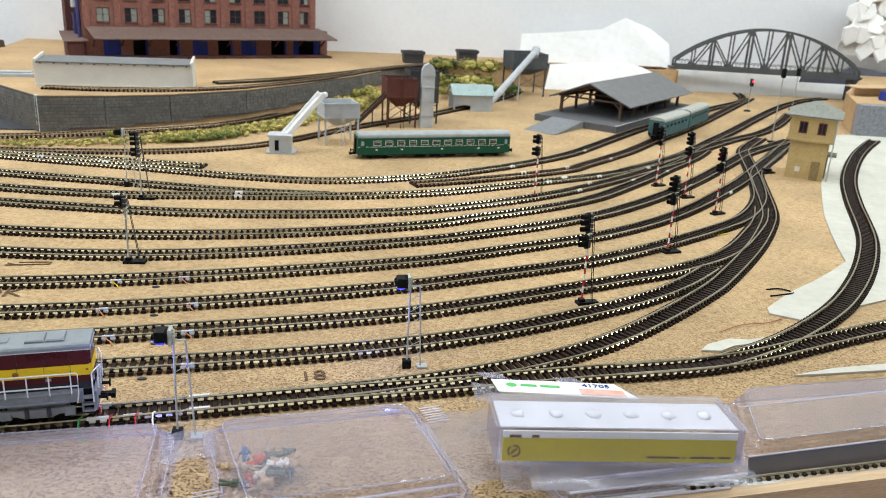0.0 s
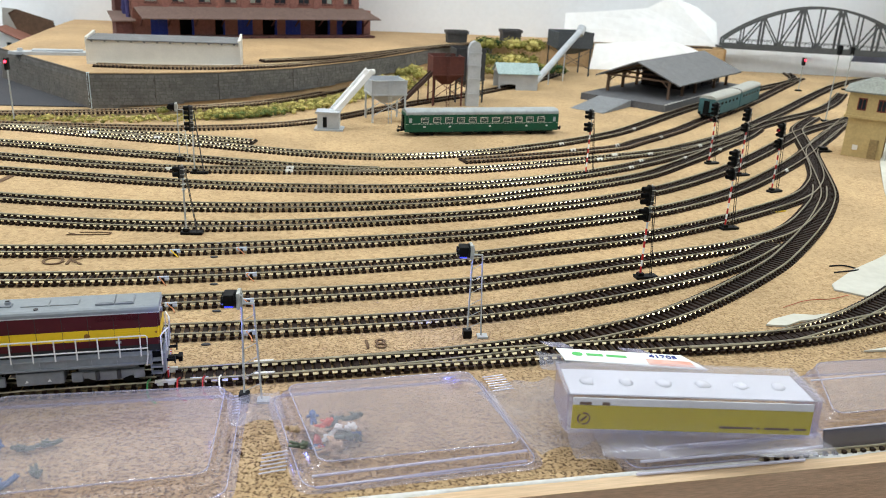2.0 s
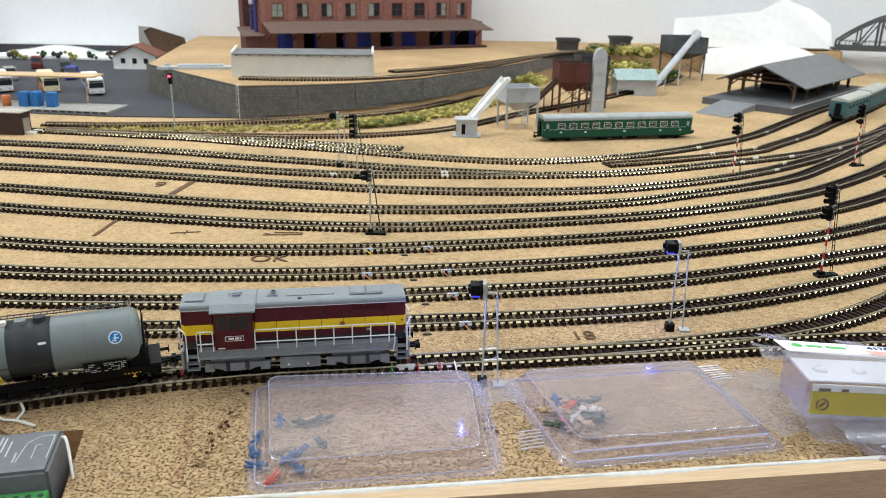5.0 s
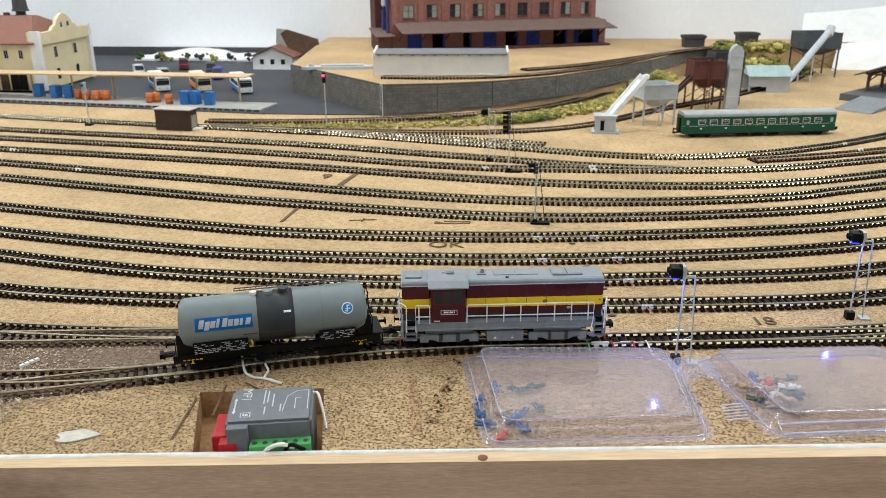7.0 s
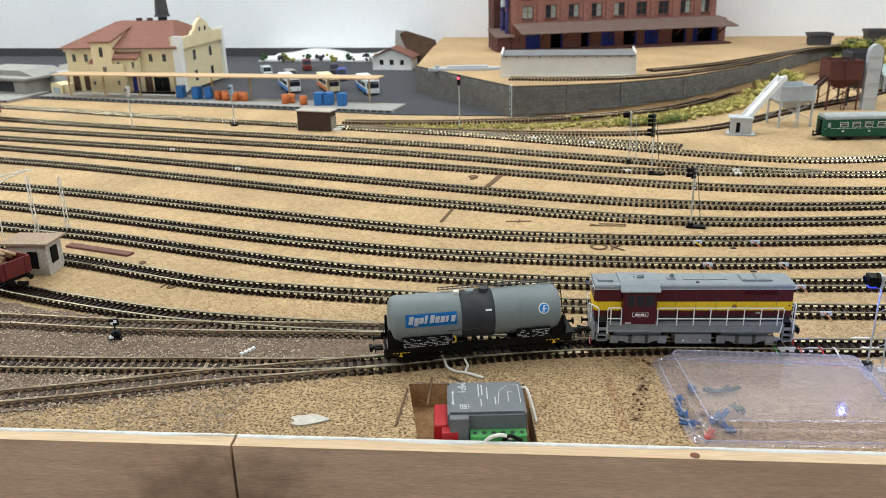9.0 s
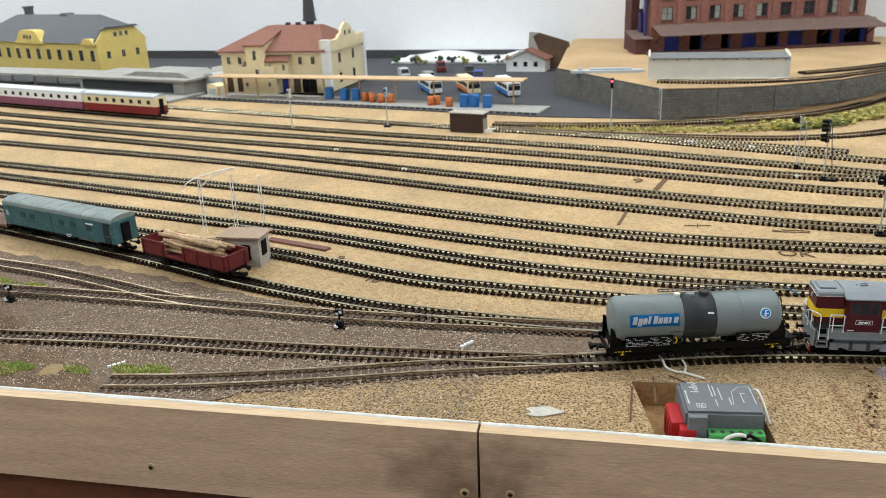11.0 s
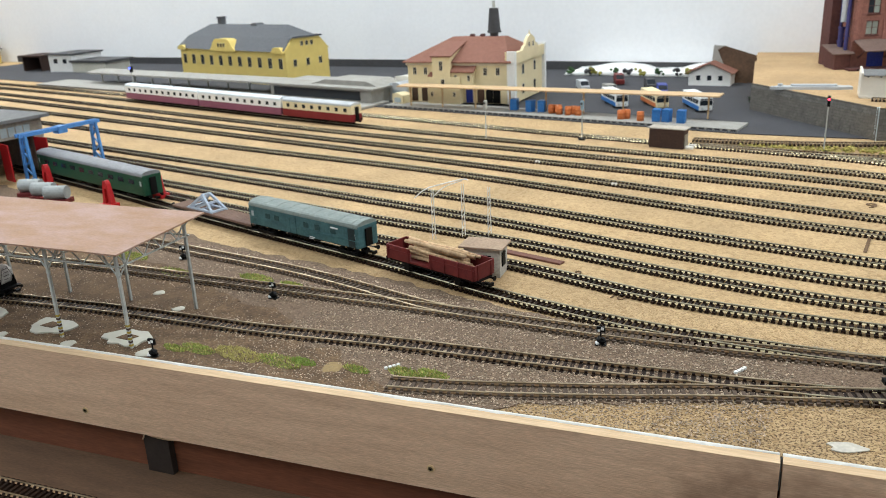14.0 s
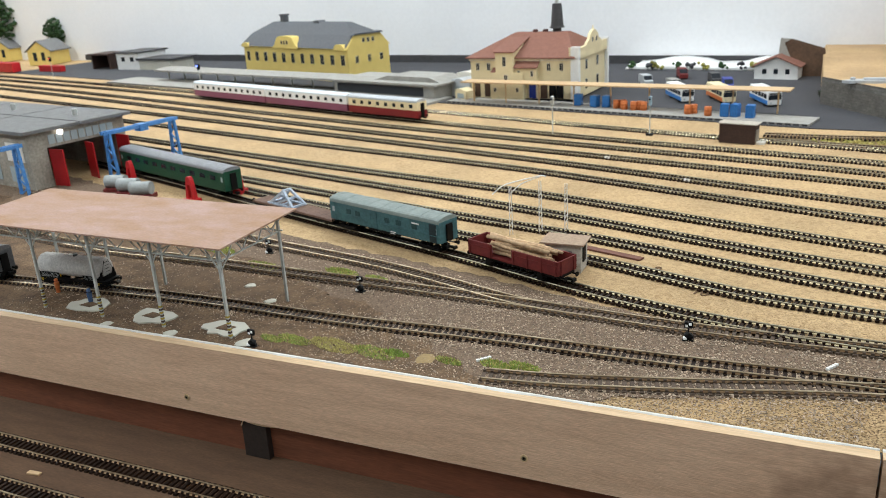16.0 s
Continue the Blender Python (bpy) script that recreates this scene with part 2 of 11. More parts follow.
TEAL_PAINT = material("teal_weathered", srgb(68, 106, 110), 0.7, other=srgb(48, 76, 80), scale=70, grain=0.18, amount=0.7)
COACH_GREEN = material("coach_green", srgb(20, 84, 62), 0.4, other=srgb(14, 64, 48), scale=60, grain=0.05)
ROOF_SILVER = material("roof_silver", srgb(164, 168, 168), 0.45, other=srgb(124, 130, 128), scale=60, grain=0.08)
MAROON = material("maroon_paint", srgb(80, 18, 30), 0.35, other=srgb(66, 12, 22), scale=60, grain=0.04)
YELLOW = material("yellow_paint", srgb(236, 200, 36), 0.4, other=srgb(220, 180, 30), scale=60, grain=0.04)
LOCO_GREY = material("locomotive_grey", srgb(138, 144, 148), 0.45, other=srgb(120, 126, 130), scale=70, grain=0.05)
LOCO_PALE = material("pale_edge_grey", srgb(196, 198, 200), 0.5, scale=70, grain=0.04)
FRAME_GREY = material("frame_grey", srgb(138, 142, 147), 0.5, other=srgb(116, 120, 125), scale=80, grain=0.08)
TANK_GREY = material("tank_grey", srgb(122, 130, 130), 0.42, other=srgb(108, 116, 116), scale=30, grain=0.03)
TANK_BAND = material("tank_dark_band", srgb(50, 52, 54), 0.5, scale=40, grain=0.03)
BLUE_LABEL = material("blue_label", srgb(20, 130, 206), 0.4, scale=40, grain=0.02)
PRINT_WHITE = material("white_print", srgb(238, 240, 240), 0.5, scale=40, grain=0.02)
GLASS_DARK = material("window_dark", srgb(40, 44, 50), 0.12, scale=30, grain=0.02)
# pale pane colour standing in for reflections in the glass
GLASS_REFLECTION = material("window_reflection", srgb(150, 158, 150), 0.25, other=srgb(96, 104, 98), scale=60, grain=0.1)
GLASS_PALE = material("window_pale", srgb(170, 182, 186), 0.15, scale=30, grain=0.05)
RED_PLASTIC = material("red_plastic", srgb(188, 38, 42), 0.4, other=srgb(150, 28, 32), scale=60, grain=0.04)
GREEN_PLASTIC = material("green_terminal", srgb(86, 168, 92), 0.45, other=srgb(68, 146, 78), scale=60, grain=0.04)
CASE_GREY = material("case_grey", srgb(110, 113, 116), 0.5, other=srgb(96, 99, 103), scale=300, grain=0.06)
WOOD_RED = material("wagon_red_brown", srgb(112, 40, 38), 0.6, other=srgb(80, 30, 30), scale=90, grain=0.12)
LOG_BARK = material("peeled_log", srgb(204, 174, 138), 0.8, other=srgb(150, 118, 88), scale=150, stretch=(1, 1, 1), grain=0.2, vary=0.18, amount=0.7)
RUST_BROWN = material("rust_brown", srgb(98, 56, 50), 0.7, other=srgb(74, 44, 40), scale=90, grain=0.12)
SAND_WALL = material("sand_wall", srgb(196, 172, 120), 0.8, other=srgb(172, 148, 100), scale=60, grain=0.08)
CREAM = material("cream_wall", srgb(226, 211, 172), 0.75, other=srgb(210, 194, 154), scale=40, grain=0.05)
YELLOW_WALL = material("yellow_wall", srgb(222, 198, 118), 0.75, other=srgb(208, 182, 104), scale=40, grain=0.04)
TILE_RED = material("tile_red", srgb(134, 92, 78), 0.8, other=srgb(112, 74, 62), scale=150, bump=0.5, bump_scale=500, grain=0.1)
SLATE = material("slate_roof", srgb(92, 94, 98), 0.75, other=srgb(78, 80, 84), scale=150, bump=0.4, bump_scale=500)
CANOPY_PINK = material("rusty_pink_roof", srgb(172, 142, 130), 0.7, other=srgb(158, 122, 92), scale=22, grain=0.1, stretch=(1, 2, 1), amount=0.95)
STEEL_PALE = material("pale_steel", srgb(184, 186, 182), 0.5, other=srgb(150, 150, 144), scale=120, grain=0.1)
BLUE_STEEL = material("blue_steel", srgb(82, 140, 202), 0.5, other=srgb(62, 112, 178), scale=80)
BLUE_BARREL = material("blue_plastic", srgb(52, 116, 184), 0.45, scale=90)
ORANGE = material("orange_plastic", srgb(198, 112, 62), 0.5, scale=90)
CONCRETE = material("concrete", srgb(158, 156, 150), 0.85, other=srgb(134, 130, 124), scale=60, bump=0.3, bump_scale=500, grain=0.1)
PLANK = material("plank", srgb(202, 172, 134), 0.7, other=srgb(178, 148, 110), scale=40, stretch=(1, 8, 8), grain=0.08)
HUT_BROWN = material("hut_brown", srgb(70, 52, 46), 0.7, other=srgb(56, 42, 38), scale=90)
FLOCK_YELLOW = material("flock_yellow_green", srgb(186, 172, 104), 0.95, other=srgb(156, 146, 82), scale=120, island=0.3, grain=0.2)
FLOCK_GREEN = material("flock_green", srgb(100, 112, 60), 0.95, other=srgb(74, 88, 46), scale=120, island=0.3, grain=0.2)
FLOCK_OLIVE = material("flock_olive", srgb(140, 134, 70), 0.95, other=srgb(106, 106, 52), scale=120, island=0.3, grain=0.2)
LEAF_DARK = material("tree_green", srgb(52, 76, 44), 0.95, other=srgb(36, 56, 34), scale=120, island=0.3, grain=0.2)
BRIDGE_GREY = material("bridge_grey", srgb(88, 90, 90), 0.6, other=srgb(70, 72, 72), scale=120, grain=0.1)
INK = material("felt_pen_ink", srgb(106, 82, 60), 0.9, scale=200)
CHROME = material("bright_metal", srgb(190, 190, 190), 0.25, 1.0, scale=60, grain=0.04)
SCREW = material("screw_zinc", srgb(150, 140, 110), 0.35, 1.0, scale=300)
RED_LAMP = material("lit_red_lamp", (1.0, 0.03, 0.06, 1), 0.4, emit=6.0, grain=0)
BLUE_LAMP = material("lit_blue_lamp", (0.06, 0.1, 1.0, 1), 0.4, emit=14.0, grain=0)
# weak glow for light spilled by a lamp, not a lamp itself
BLUE_DIM = material("blue_spill_glow", (0.03, 0.05, 0.9, 1), 0.4, emit=1.1, grain=0)
WHITE_LAMP = material("lit_white_lamp", (1.0, 0.95, 0.85, 1), 0.4, emit=4.0, grain=0)
OLIVE_LABEL = material("olive_yellow_card", srgb(200, 184, 34), 0.5, other=srgb(186, 168, 28), scale=30, grain=0.03)
CARD_WHITE = material("white_card", srgb(236, 236, 232), 0.6, scale=30, grain=0.02)
CARD_GREEN = material("card_green", srgb(90, 190, 100), 0.6, scale=30, grain=0.02)
CARD_PINK = material("card_pink", srgb(214, 150, 130), 0.6, other=srgb(236, 220, 210), scale=120, grain=0.02)
CLEAR = clear_plastic("clear_film", (0.82, 0.79, 0.87, 1), 0.10, 0.86)
CLEAR_FRONT = clear_plastic("clear_side", (0.97, 0.97, 1.0, 1), 0.12, 0.95)
# edge film kept milkier than CLEAR to suggest white reflections
CLEAR_EDGE = clear_plastic("clear_film_edge", (0.80, 0.79, 0.86, 1), 0.12, 0.74)
SMOKY = clear_plastic("smoky_side", (0.34, 0.35, 0.39, 1), 0.10, 0.93)
# milky white plastic stands in for lamp glints on folds and edges
RIDGE = clear_plastic("glint_ridge", (0.8, 0.8, 0.82, 1), 0.06, 0.30)
FIG_BLUE = material("figure_blue", srgb(62, 92, 138), 0.6, scale=300, other=srgb(84, 100, 112))
FIG_GREY = material("figure_grey", srgb(92, 100, 82), 0.6, scale=300, other=srgb(60, 62, 52))
FIG_RED = material("figure_red", srgb(212, 92, 62), 0.6, scale=300)
FIG_SKIN = material("figure_cream", srgb(182, 156, 122), 0.6, scale=300, other=srgb(140, 112, 84))
WIRE_WHITE = material("wire_white", srgb(236, 232, 224), 0.5, scale=200, grain=0.02)
FILM = clear_plastic("thin_bag_film", (0.80, 0.79, 0.82, 1), 0.25, 0.86)
RAIL_WHITE = material("railcar_white", srgb(232, 232, 230), 0.35, other=srgb(216, 218, 220), scale=40, grain=0.03)
RAIL_ROOF = material("railcar_roof", srgb(214, 222, 228), 0.3, other=srgb(196, 206, 214), scale=40, grain=0.03)
GRASS_DRY = material("dry_static_grass", srgb(196, 186, 118), 0.95, other=srgb(164, 158, 92), scale=160, grain=0.25)
GRASS_FRESH = material("fresh_static_grass", srgb(150, 172, 86), 0.95, other=srgb(118, 144, 66), scale=160, grain=0.25)


def stain_boards(m, x, y, z, reach, colour):
    """Dark oily blotches with ragged edges round one place of a board."""
    nt = m.node_tree
    bsdf = nt.nodes["Principled BSDF"]
    old = bsdf.inputs["Base Color"].links[0].from_socket
    geo = nt.nodes.new("ShaderNodeNewGeometry")
    far = nt.nodes.new("ShaderNodeVectorMath")
    far.operation, far.inputs[1].default_value = "DISTANCE", (x, y, z)
    nt.links.new(geo.outputs["Position"], far.inputs[0])
    fade = nt.nodes.new("ShaderNodeMapRange")
    fade.inputs["From Max"].default_value, fade.inputs["To Min"].default_value, fade.inputs["To Max"].default_value = reach, 0.42, -0.25
    nt.links.new(far.outputs["Value"], fade.inputs[0])
    blot = nt.nodes.new("ShaderNodeTexNoise")
    blot.inputs["Scale"].default_value, blot.inputs["Detail"].default_value = 34.0, 6.0
    nt.links.new(geo.outputs["Position"], blot.inputs["Vector"])
    total = nt.nodes.new("ShaderNodeMath")
    nt.links.new(fade.outputs[0], total.inputs[0])
    nt.links.new(blot.outputs[0], total.inputs[1])
    mask = nt.nodes.new("ShaderNodeMapRange")
    mask.inputs["From Min"].default_value, mask.inputs["From Max"].default_value, mask.inputs["To Max"].default_value = 0.50, 0.92, 0.72
    nt.links.new(total.outputs[0], mask.inputs[0])
    mix = nt.nodes.new("ShaderNodeMix")
    mix.data_type = "RGBA"
    mix.inputs[7].default_value = colour
    nt.links.new(mask.outputs[0], mix.inputs[0])
    nt.links.new(old, mix.inputs[6])
    nt.links.new(mix.outputs[2], bsdf.inputs["Base Color"])


stain_boards(PLY_FACE, -0.438, 0.180, -0.040, 0.085, srgb(82, 52, 34))
MOTOR_PRINT = material("faded_grey_print", srgb(196, 198, 200), 0.5, scale=200, grain=0.1)

# ---- building kit ----
def box(bm, x0, y0, z0, x1, y1, z1, m=None, bevel=0.0):
    """A box between two corners; an optional pose turns it; an optional bevel takes its edges off."""
    v = [bm.verts.new((x, y, z)) for x in (x0, x1) for y in (y0, y1) for z in (z0, z1)]
    faces = [bm.faces.new([v[i] for i in q]) for q in ((0, 1, 3, 2), (4, 6, 7, 5), (0, 4, 5, 1), (2, 3, 7, 6), (0, 2, 6, 4), (1, 5, 7, 3))]
    if bevel:
        edges = {e for f in faces for e in f.edges}
        got = bmesh.ops.bevel(bm, geom=list(edges), offset=bevel, segments=2, affect="EDGES", profile=0.6)
        v = list({w for f in got["faces"] for w in f.verts} | {w for w in v if w.is_valid})
    if m is not None:
        bmesh.ops.transform(bm, matrix=m, verts=v)
    return v


def rod(bm, a, b, r, n=6, r2=None):
    """A round bar from a to b, tapered where r2 is given."""
    a, b = Vector(a), Vector(b)
    q = (b - a).to_track_quat("Z", "Y")
    rings = []
    for c, rr in ((a, r), (b, r if r2 is None else r2)):
        rings.append([bm.verts.new(c + q @ Vector((rr * math.cos(2 * math.pi * i / n), rr * math.sin(2 * math.pi * i / n), 0))) for i in range(n)])
    for i in range(n):
        j = (i + 1) % n
        bm.faces.new((rings[0][i], rings[0][j], rings[1][j], rings[1][i]))
    bm.faces.new(rings[0][::-1]), bm.faces.new(rings[1])
    return rings[0] + rings[1]


def bar(bm, a, b, w, h):
    """A square bar from a to b, w wide and h high."""
    a, b = Vector(a), Vector(b)
    d = (b - a).normalized()
    side = d.cross(Vector((0, 0, 1)))
    side = side.normalized() if side.length > 1e-4 else Vector((1, 0, 0))
    up = side.cross(d).normalized()
    ends = [[bm.verts.new(c + side * (s * w / 2) + up * (t * h / 2)) for s, t in ((-1, -1), (1, -1), (1, 1), (-1, 1))] for c in (a, b)]
    for i in range(4):
        j = (i + 1) % 4
        bm.faces.new((ends[0][i], ends[0][j], ends[1][j], ends[1][i]))
    bm.faces.new(ends[0][::-1]), bm.faces.new(ends[1])


def wire(bm, points, r, n=6):
    """A round wire along points."""
    points = [Vector(p) for p in points]
    rings = []
    for i, p in enumerate(points):
        d = points[min(i + 1, len(points) - 1)] - points[max(i - 1, 0)]
        q = d.to_track_quat("Z", "Y")
        rings.append([bm.verts.new(p + q @ Vector((r * math.cos(2 * math.pi * k / n), r * math.sin(2 * math.pi * k / n), 0))) for k in range(n)])
    for a, b in zip(rings, rings[1:]):
        for k in range(n):
            bm.faces.new((a[k], a[(k + 1) % n], b[(k + 1) % n], b[k]))
    bm.faces.new(rings[0][::-1]), bm.faces.new(rings[-1])


def prism(bm, outline, axis, lo, hi):
    """A flat outline pushed along an axis: 0: outline is (y, z); 1: (x, z); 2: (x, y)."""
    def at(p, c):
        return ((c, p[0], p[1]), (p[0], c, p[1]), (p[0], p[1], c))[axis]
    a, b = ([bm.verts.new(at(p, c)) for p in outline] for c in (lo, hi))
    n = len(outline)
    for i in range(n):
        j = (i + 1) % n
        bm.faces.new((a[i], a[j], b[j], b[i]))
    bm.faces.new(a[::-1]), bm.faces.new(b)
    return a + b


def loft(bm, rings, caps=True):
    made = [[bm.verts.new(p) for p in ring] for ring in rings]
    n = len(made[0])
    for a, b in zip(made, made[1:]):
        for i in range(n):
            bm.faces.new((a[i], a[(i + 1) % n], b[(i + 1) % n], b[i]))
    if caps:
        bm.faces.new(made[0][::-1]), bm.faces.new(made[-1])


def clump(bm, x, y, z, r, squash=1.0, seed=0, level=1):
    """An uneven lump."""
    got = bmesh.ops.create_icosphere(bm, subdivisions=level, radius=1.0)
    for v in got["verts"]:
        k = r * (1 + 0.45 * noise.noise(v.co * 1.7 + Vector((seed * 3.1, seed, 0))))
        v.co = Vector((x + v.co.x * k, y + v.co.y * k, z + v.co.z * k * squash))


def mesh_of(name, bm, mats, smooth=False):
    bmesh.ops.recalc_face_normals(bm, faces=bm.faces)
    me = bpy.data.meshes.new(name)
    bm.to_mesh(me)
    bm.free()
    for m in (mats if isinstance(mats, (list, tuple)) else [mats]):
        me.materials.append(m)
    if smooth:
        me.shade_smooth()
    return me


def part(name, bm, mat, parent, label="", smooth=False, m=None):
    ob = new(name, mesh_of(name, bm, mat, smooth))
    ob.parent = parent
    if m is not None:
        ob.matrix_basis = m
    if label:
        ob["label"] = label
    return ob


def thing(name, m, label, category, group="", kind=""):
    ob = new(name)
    ob.empty_display_size = 0.01
    ob.matrix_world = m
    return tagged(ob, label, category, group, kind)


def solid(name, bm, mat, label, category, kind="", group="", m=None, smooth=False):
    ob = new(name, mesh_of(name, bm, mat, smooth))
    if m is not None:
        ob.matrix_world = m
    return tagged(ob, label, category, group, kind)


def letters(name, text, size, m, mat, parent=None, shear=0.0, depth=0.00015):
    cu = bpy.data.curves.new(name, "FONT")
    cu.body, cu.size, cu.shear, cu.extrude = text, size, shear, depth
    cu.align_x, cu.align_y = "CENTER", "CENTER"
    tmp = bpy.data.objects.new(name + "_tmp", cu)
    me = bpy.data.meshes.new_from_object(tmp)
    bpy.data.objects.remove(tmp)
    me.materials.clear()
    me.materials.append(mat)
    ob = new(name, me)
    ob.parent = parent
    ob.matrix_basis = m
    return ob


def glide(points, step):
    """A smooth line through plan points, resampled at even steps: rows of (x, y)."""
    p = np.array(points, float)
    p = np.vstack([2 * p[0] - p[1], p, 2 * p[-1] - p[-2]])
    out = []
    for i in range(1, len(p) - 2):
        n = 24
        for k in range(n):
            u = k / n
            out.append(0.5 * (2 * p[i] + (p[i + 1] - p[i - 1]) * u + (2 * p[i - 1] - 5 * p[i] + 4 * p[i + 1] - p[i + 2]) * u**2
                              + (3 * p[i] - p[i - 1] - 3 * p[i + 1] + p[i + 2]) * u**3))
    out = np.array(out + [p[-2]])
    for _ in range(3):
        out[6:-6] = np.mean([out[6 + d:len(out) - 6 + d] for d in (-6, -4, -2, 0, 2, 4, 6)], axis=0)
    s = np.r_[0, np.cumsum(np.hypot(*np.diff(out, axis=0).T))]
    want = np.arange(0, s[-1], step)
    return np.c_[np.interp(want, s, out[:, 0]), np.interp(want, s, out[:, 1])]

# ---- the room and the table ----
def wall_y(x):
    return 1.86 + 0.14 * x


def rim_y(x):
    return 0.2950 + 0.256 * x


PIT = [(-0.372, 0.262), (-0.346, 0.208), (-0.287, 0.224), (-0.308, 0.281)]


def build_ground():
    """One cork sheet from the rim to the wall, with a four-sided recess left open."""
    bm = bmesh.new()
    xs = [-5.2, -2.0, -0.9, -0.45, -0.2, 0.4, 1.9]
    front = [bm.verts.new((x, rim_y(x) - 0.0005, 0)) for x in xs]
    middle = [bm.verts.new((x, 0.40 + 0.1 * x, 0)) for x in xs]
    back = [bm.verts.new((x, wall_y(x), 0)) for x in xs]
    pit = [bm.verts.new((x, y, 0)) for x, y in PIT]
    for i in range(len(xs) - 1):
        bm.faces.new((middle[i], middle[i + 1], back[i + 1], back[i]))
        if xs[i] != -0.45:
            bm.faces.new((front[i], front[i + 1], middle[i + 1], middle[i]))
    f0, f1, m0, m1 = front[3], front[4], middle[3], middle[4]
    for quad in ((f0, pit[1], pit[0], m0), (m0, pit[0], pit[3], m1), (m1, pit[3], pit[2], f1), (f1, pit[2], pit[1], f0)):
        bm.faces.new(quad)
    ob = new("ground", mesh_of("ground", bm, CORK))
    return tagged(ob, "tan cork sheet covering the model railway table", "ground", kind="structure")


build_ground()
bm = bmesh.new()
low = [bm.verts.new((x, y, -0.016)) for x, y in PIT]
top = [bm.verts.new((x, y, -0.0002)) for x, y in PIT]
bm.faces.new(low)
for i in range(4):
    bm.faces.new((low[i], low[(i + 1) % 4], top[(i + 1) % 4], top[i]))
solid("ground_recess", bm, material("cut_cork", srgb(176, 138, 96), 0.9, other=srgb(124, 90, 60), scale=180, bump=0.6, bump_scale=500),
      "recess cut into the cork for the point motor", "recess", kind="structure")

# north wall is visible; other walls, ceiling and floor are assumed, closing the room
bm = bmesh.new()
v = [(-5.2, wall_y(-5.2)), (2.6, wall_y(2.6)), (2.6, wall_y(2.6) + 0.1), (-5.2, wall_y(-5.2) + 0.1)]
prism(bm, v, 2, -1.0, 1.45)
solid("wall_north", bm, PLASTER_WALL, "white painted room wall behind the layout", "wall", kind="structure")
bm = bmesh.new()
box(bm, 2.6, -3.0, -1.0, 2.7, 2.4, 1.45)
solid("wall_east", bm, PLASTER_WALL, "white painted room wall", "wall", kind="structure")
bm = bmesh.new()
box(bm, -5.3, -3.0, -1.0, -5.2, 2.4, 1.45)
solid("wall_west", bm, PLASTER_WALL, "white painted room wall", "wall", kind="structure")
bm = bmesh.new()
box(bm, -5.3, -3.1, -1.0, 2.7, -3.0, 1.45)
solid("wall_south", bm, PLASTER_WALL, "white painted room wall", "wall", kind="structure")
bm = bmesh.new()
box(bm, -5.3, -3.1, 1.45, 2.7, 2.4, 1.5)
solid("ceiling", bm, PLASTER_WALL, "white painted ceiling", "ceiling", kind="structure")
bm = bmesh.new()
box(bm, -5.3, -3.1, -1.05, 2.7, 2.4, -1.0)
solid("floor", bm, CONCRETE, "grey concrete floor under the table", "floor", kind="structure")

# the table's front rim: two plywood boards that meet at a joint
RIM_ANGLE = math.atan(0.256)
JOINT = -0.4375


def rim_pose(x):
    return pose(x, rim_y(x), 0, 0, 0, math.degrees(RIM_ANGLE))


def rim_board(x0, x1, label):
    length = (x1 - x0) / math.cos(RIM_ANGLE)
    top = thing("rim_board", rim_pose(x0), label, "board", "front rim boards", "structure")
    bm = bmesh.new()
    box(bm, 0, -0.009, -0.057, length, -0.0006, 0.0006)
    part("face_board", bm, PLY_FACE, top)
    bm = bmesh.new()
    box(bm, 0, -0.0091, 0.0006, length, -0.0004, 0.0012)
    part("top_edge", bm, PLY_EDGE, top, "pale pine edge")
    bm = bmesh.new()
    n = max(2, int(length / 0.008))
    row = []
    for k in range(n + 1):
        a = length * k / n
        w = 0.0012 + 0.0020 * noise.noise(Vector((x0 * 9 + a * 23, 3, 1))) + 0.0008 * noise.noise(Vector((a * 90, 1, 1)))
        row.append([bm.verts.new(p) for p in ((a, 0.0012, 0.0004), (a, 0.0004, 0.0020), (a, -0.0004 - max(w, 0.0004) * 0.6, 0.0017), (a, -0.0004 - max(w, 0.0004), 0.0011))])
    for p, q in zip(row, row[1:]):
        for k in range(3):
            bm.faces.new((p[k], q[k], q[k + 1], p[k + 1]))
    part("filler_strip", bm, WHITE_EDGE, top, "uneven strip of white filler", smooth=True)
    return top


def countersunk_screw(x, z):
    top = thing("screw", rim_pose(x) @ pose(0, -0.0092, z, 90, 0, 0), "zinc countersunk screw driven into the rim board", "screw", "rim screws")
    bm = bmesh.new()
    rod(bm, (0, 0, -0.0002), (0, 0, 0.0004), 0.0027, 16)
    part("chipped_rim", bm, material("raw_wood", srgb(206, 178, 138), 0.8, scale=200), top)
    bm = bmesh.new()
    rod(bm, (0, 0, 0.0), (0, 0, 0.0007), 0.0019, 14, 0.0016)
    part("head", bm, SCREW, top)
    bm = bmesh.new()
    for a in (20, 110):
        box(bm, -0.0011, -0.0003, 0.0005, 0.0011, 0.0003, 0.0008, pose(0, 0, 0, 0, 0, a))
    part("cross_slot", bm, BLACK, top)


rim_left = rim_board(-4.0, JOINT - 0.0007, "light plywood rim board with countersunk screws")
rim_right = rim_board(JOINT + 0.0007, 1.6, "light plywood rim board with a dark knot")
for sx, sz in ((-0.905, -0.045), (-0.634, -0.0415), (-0.4455, -0.039), (-0.4205, -0.0375)):
    countersunk_screw(sx, sz)
bm = bmesh.new()
rod(bm, (0, 0, 0), (0, 0, 0.0004), 0.0024, 12)
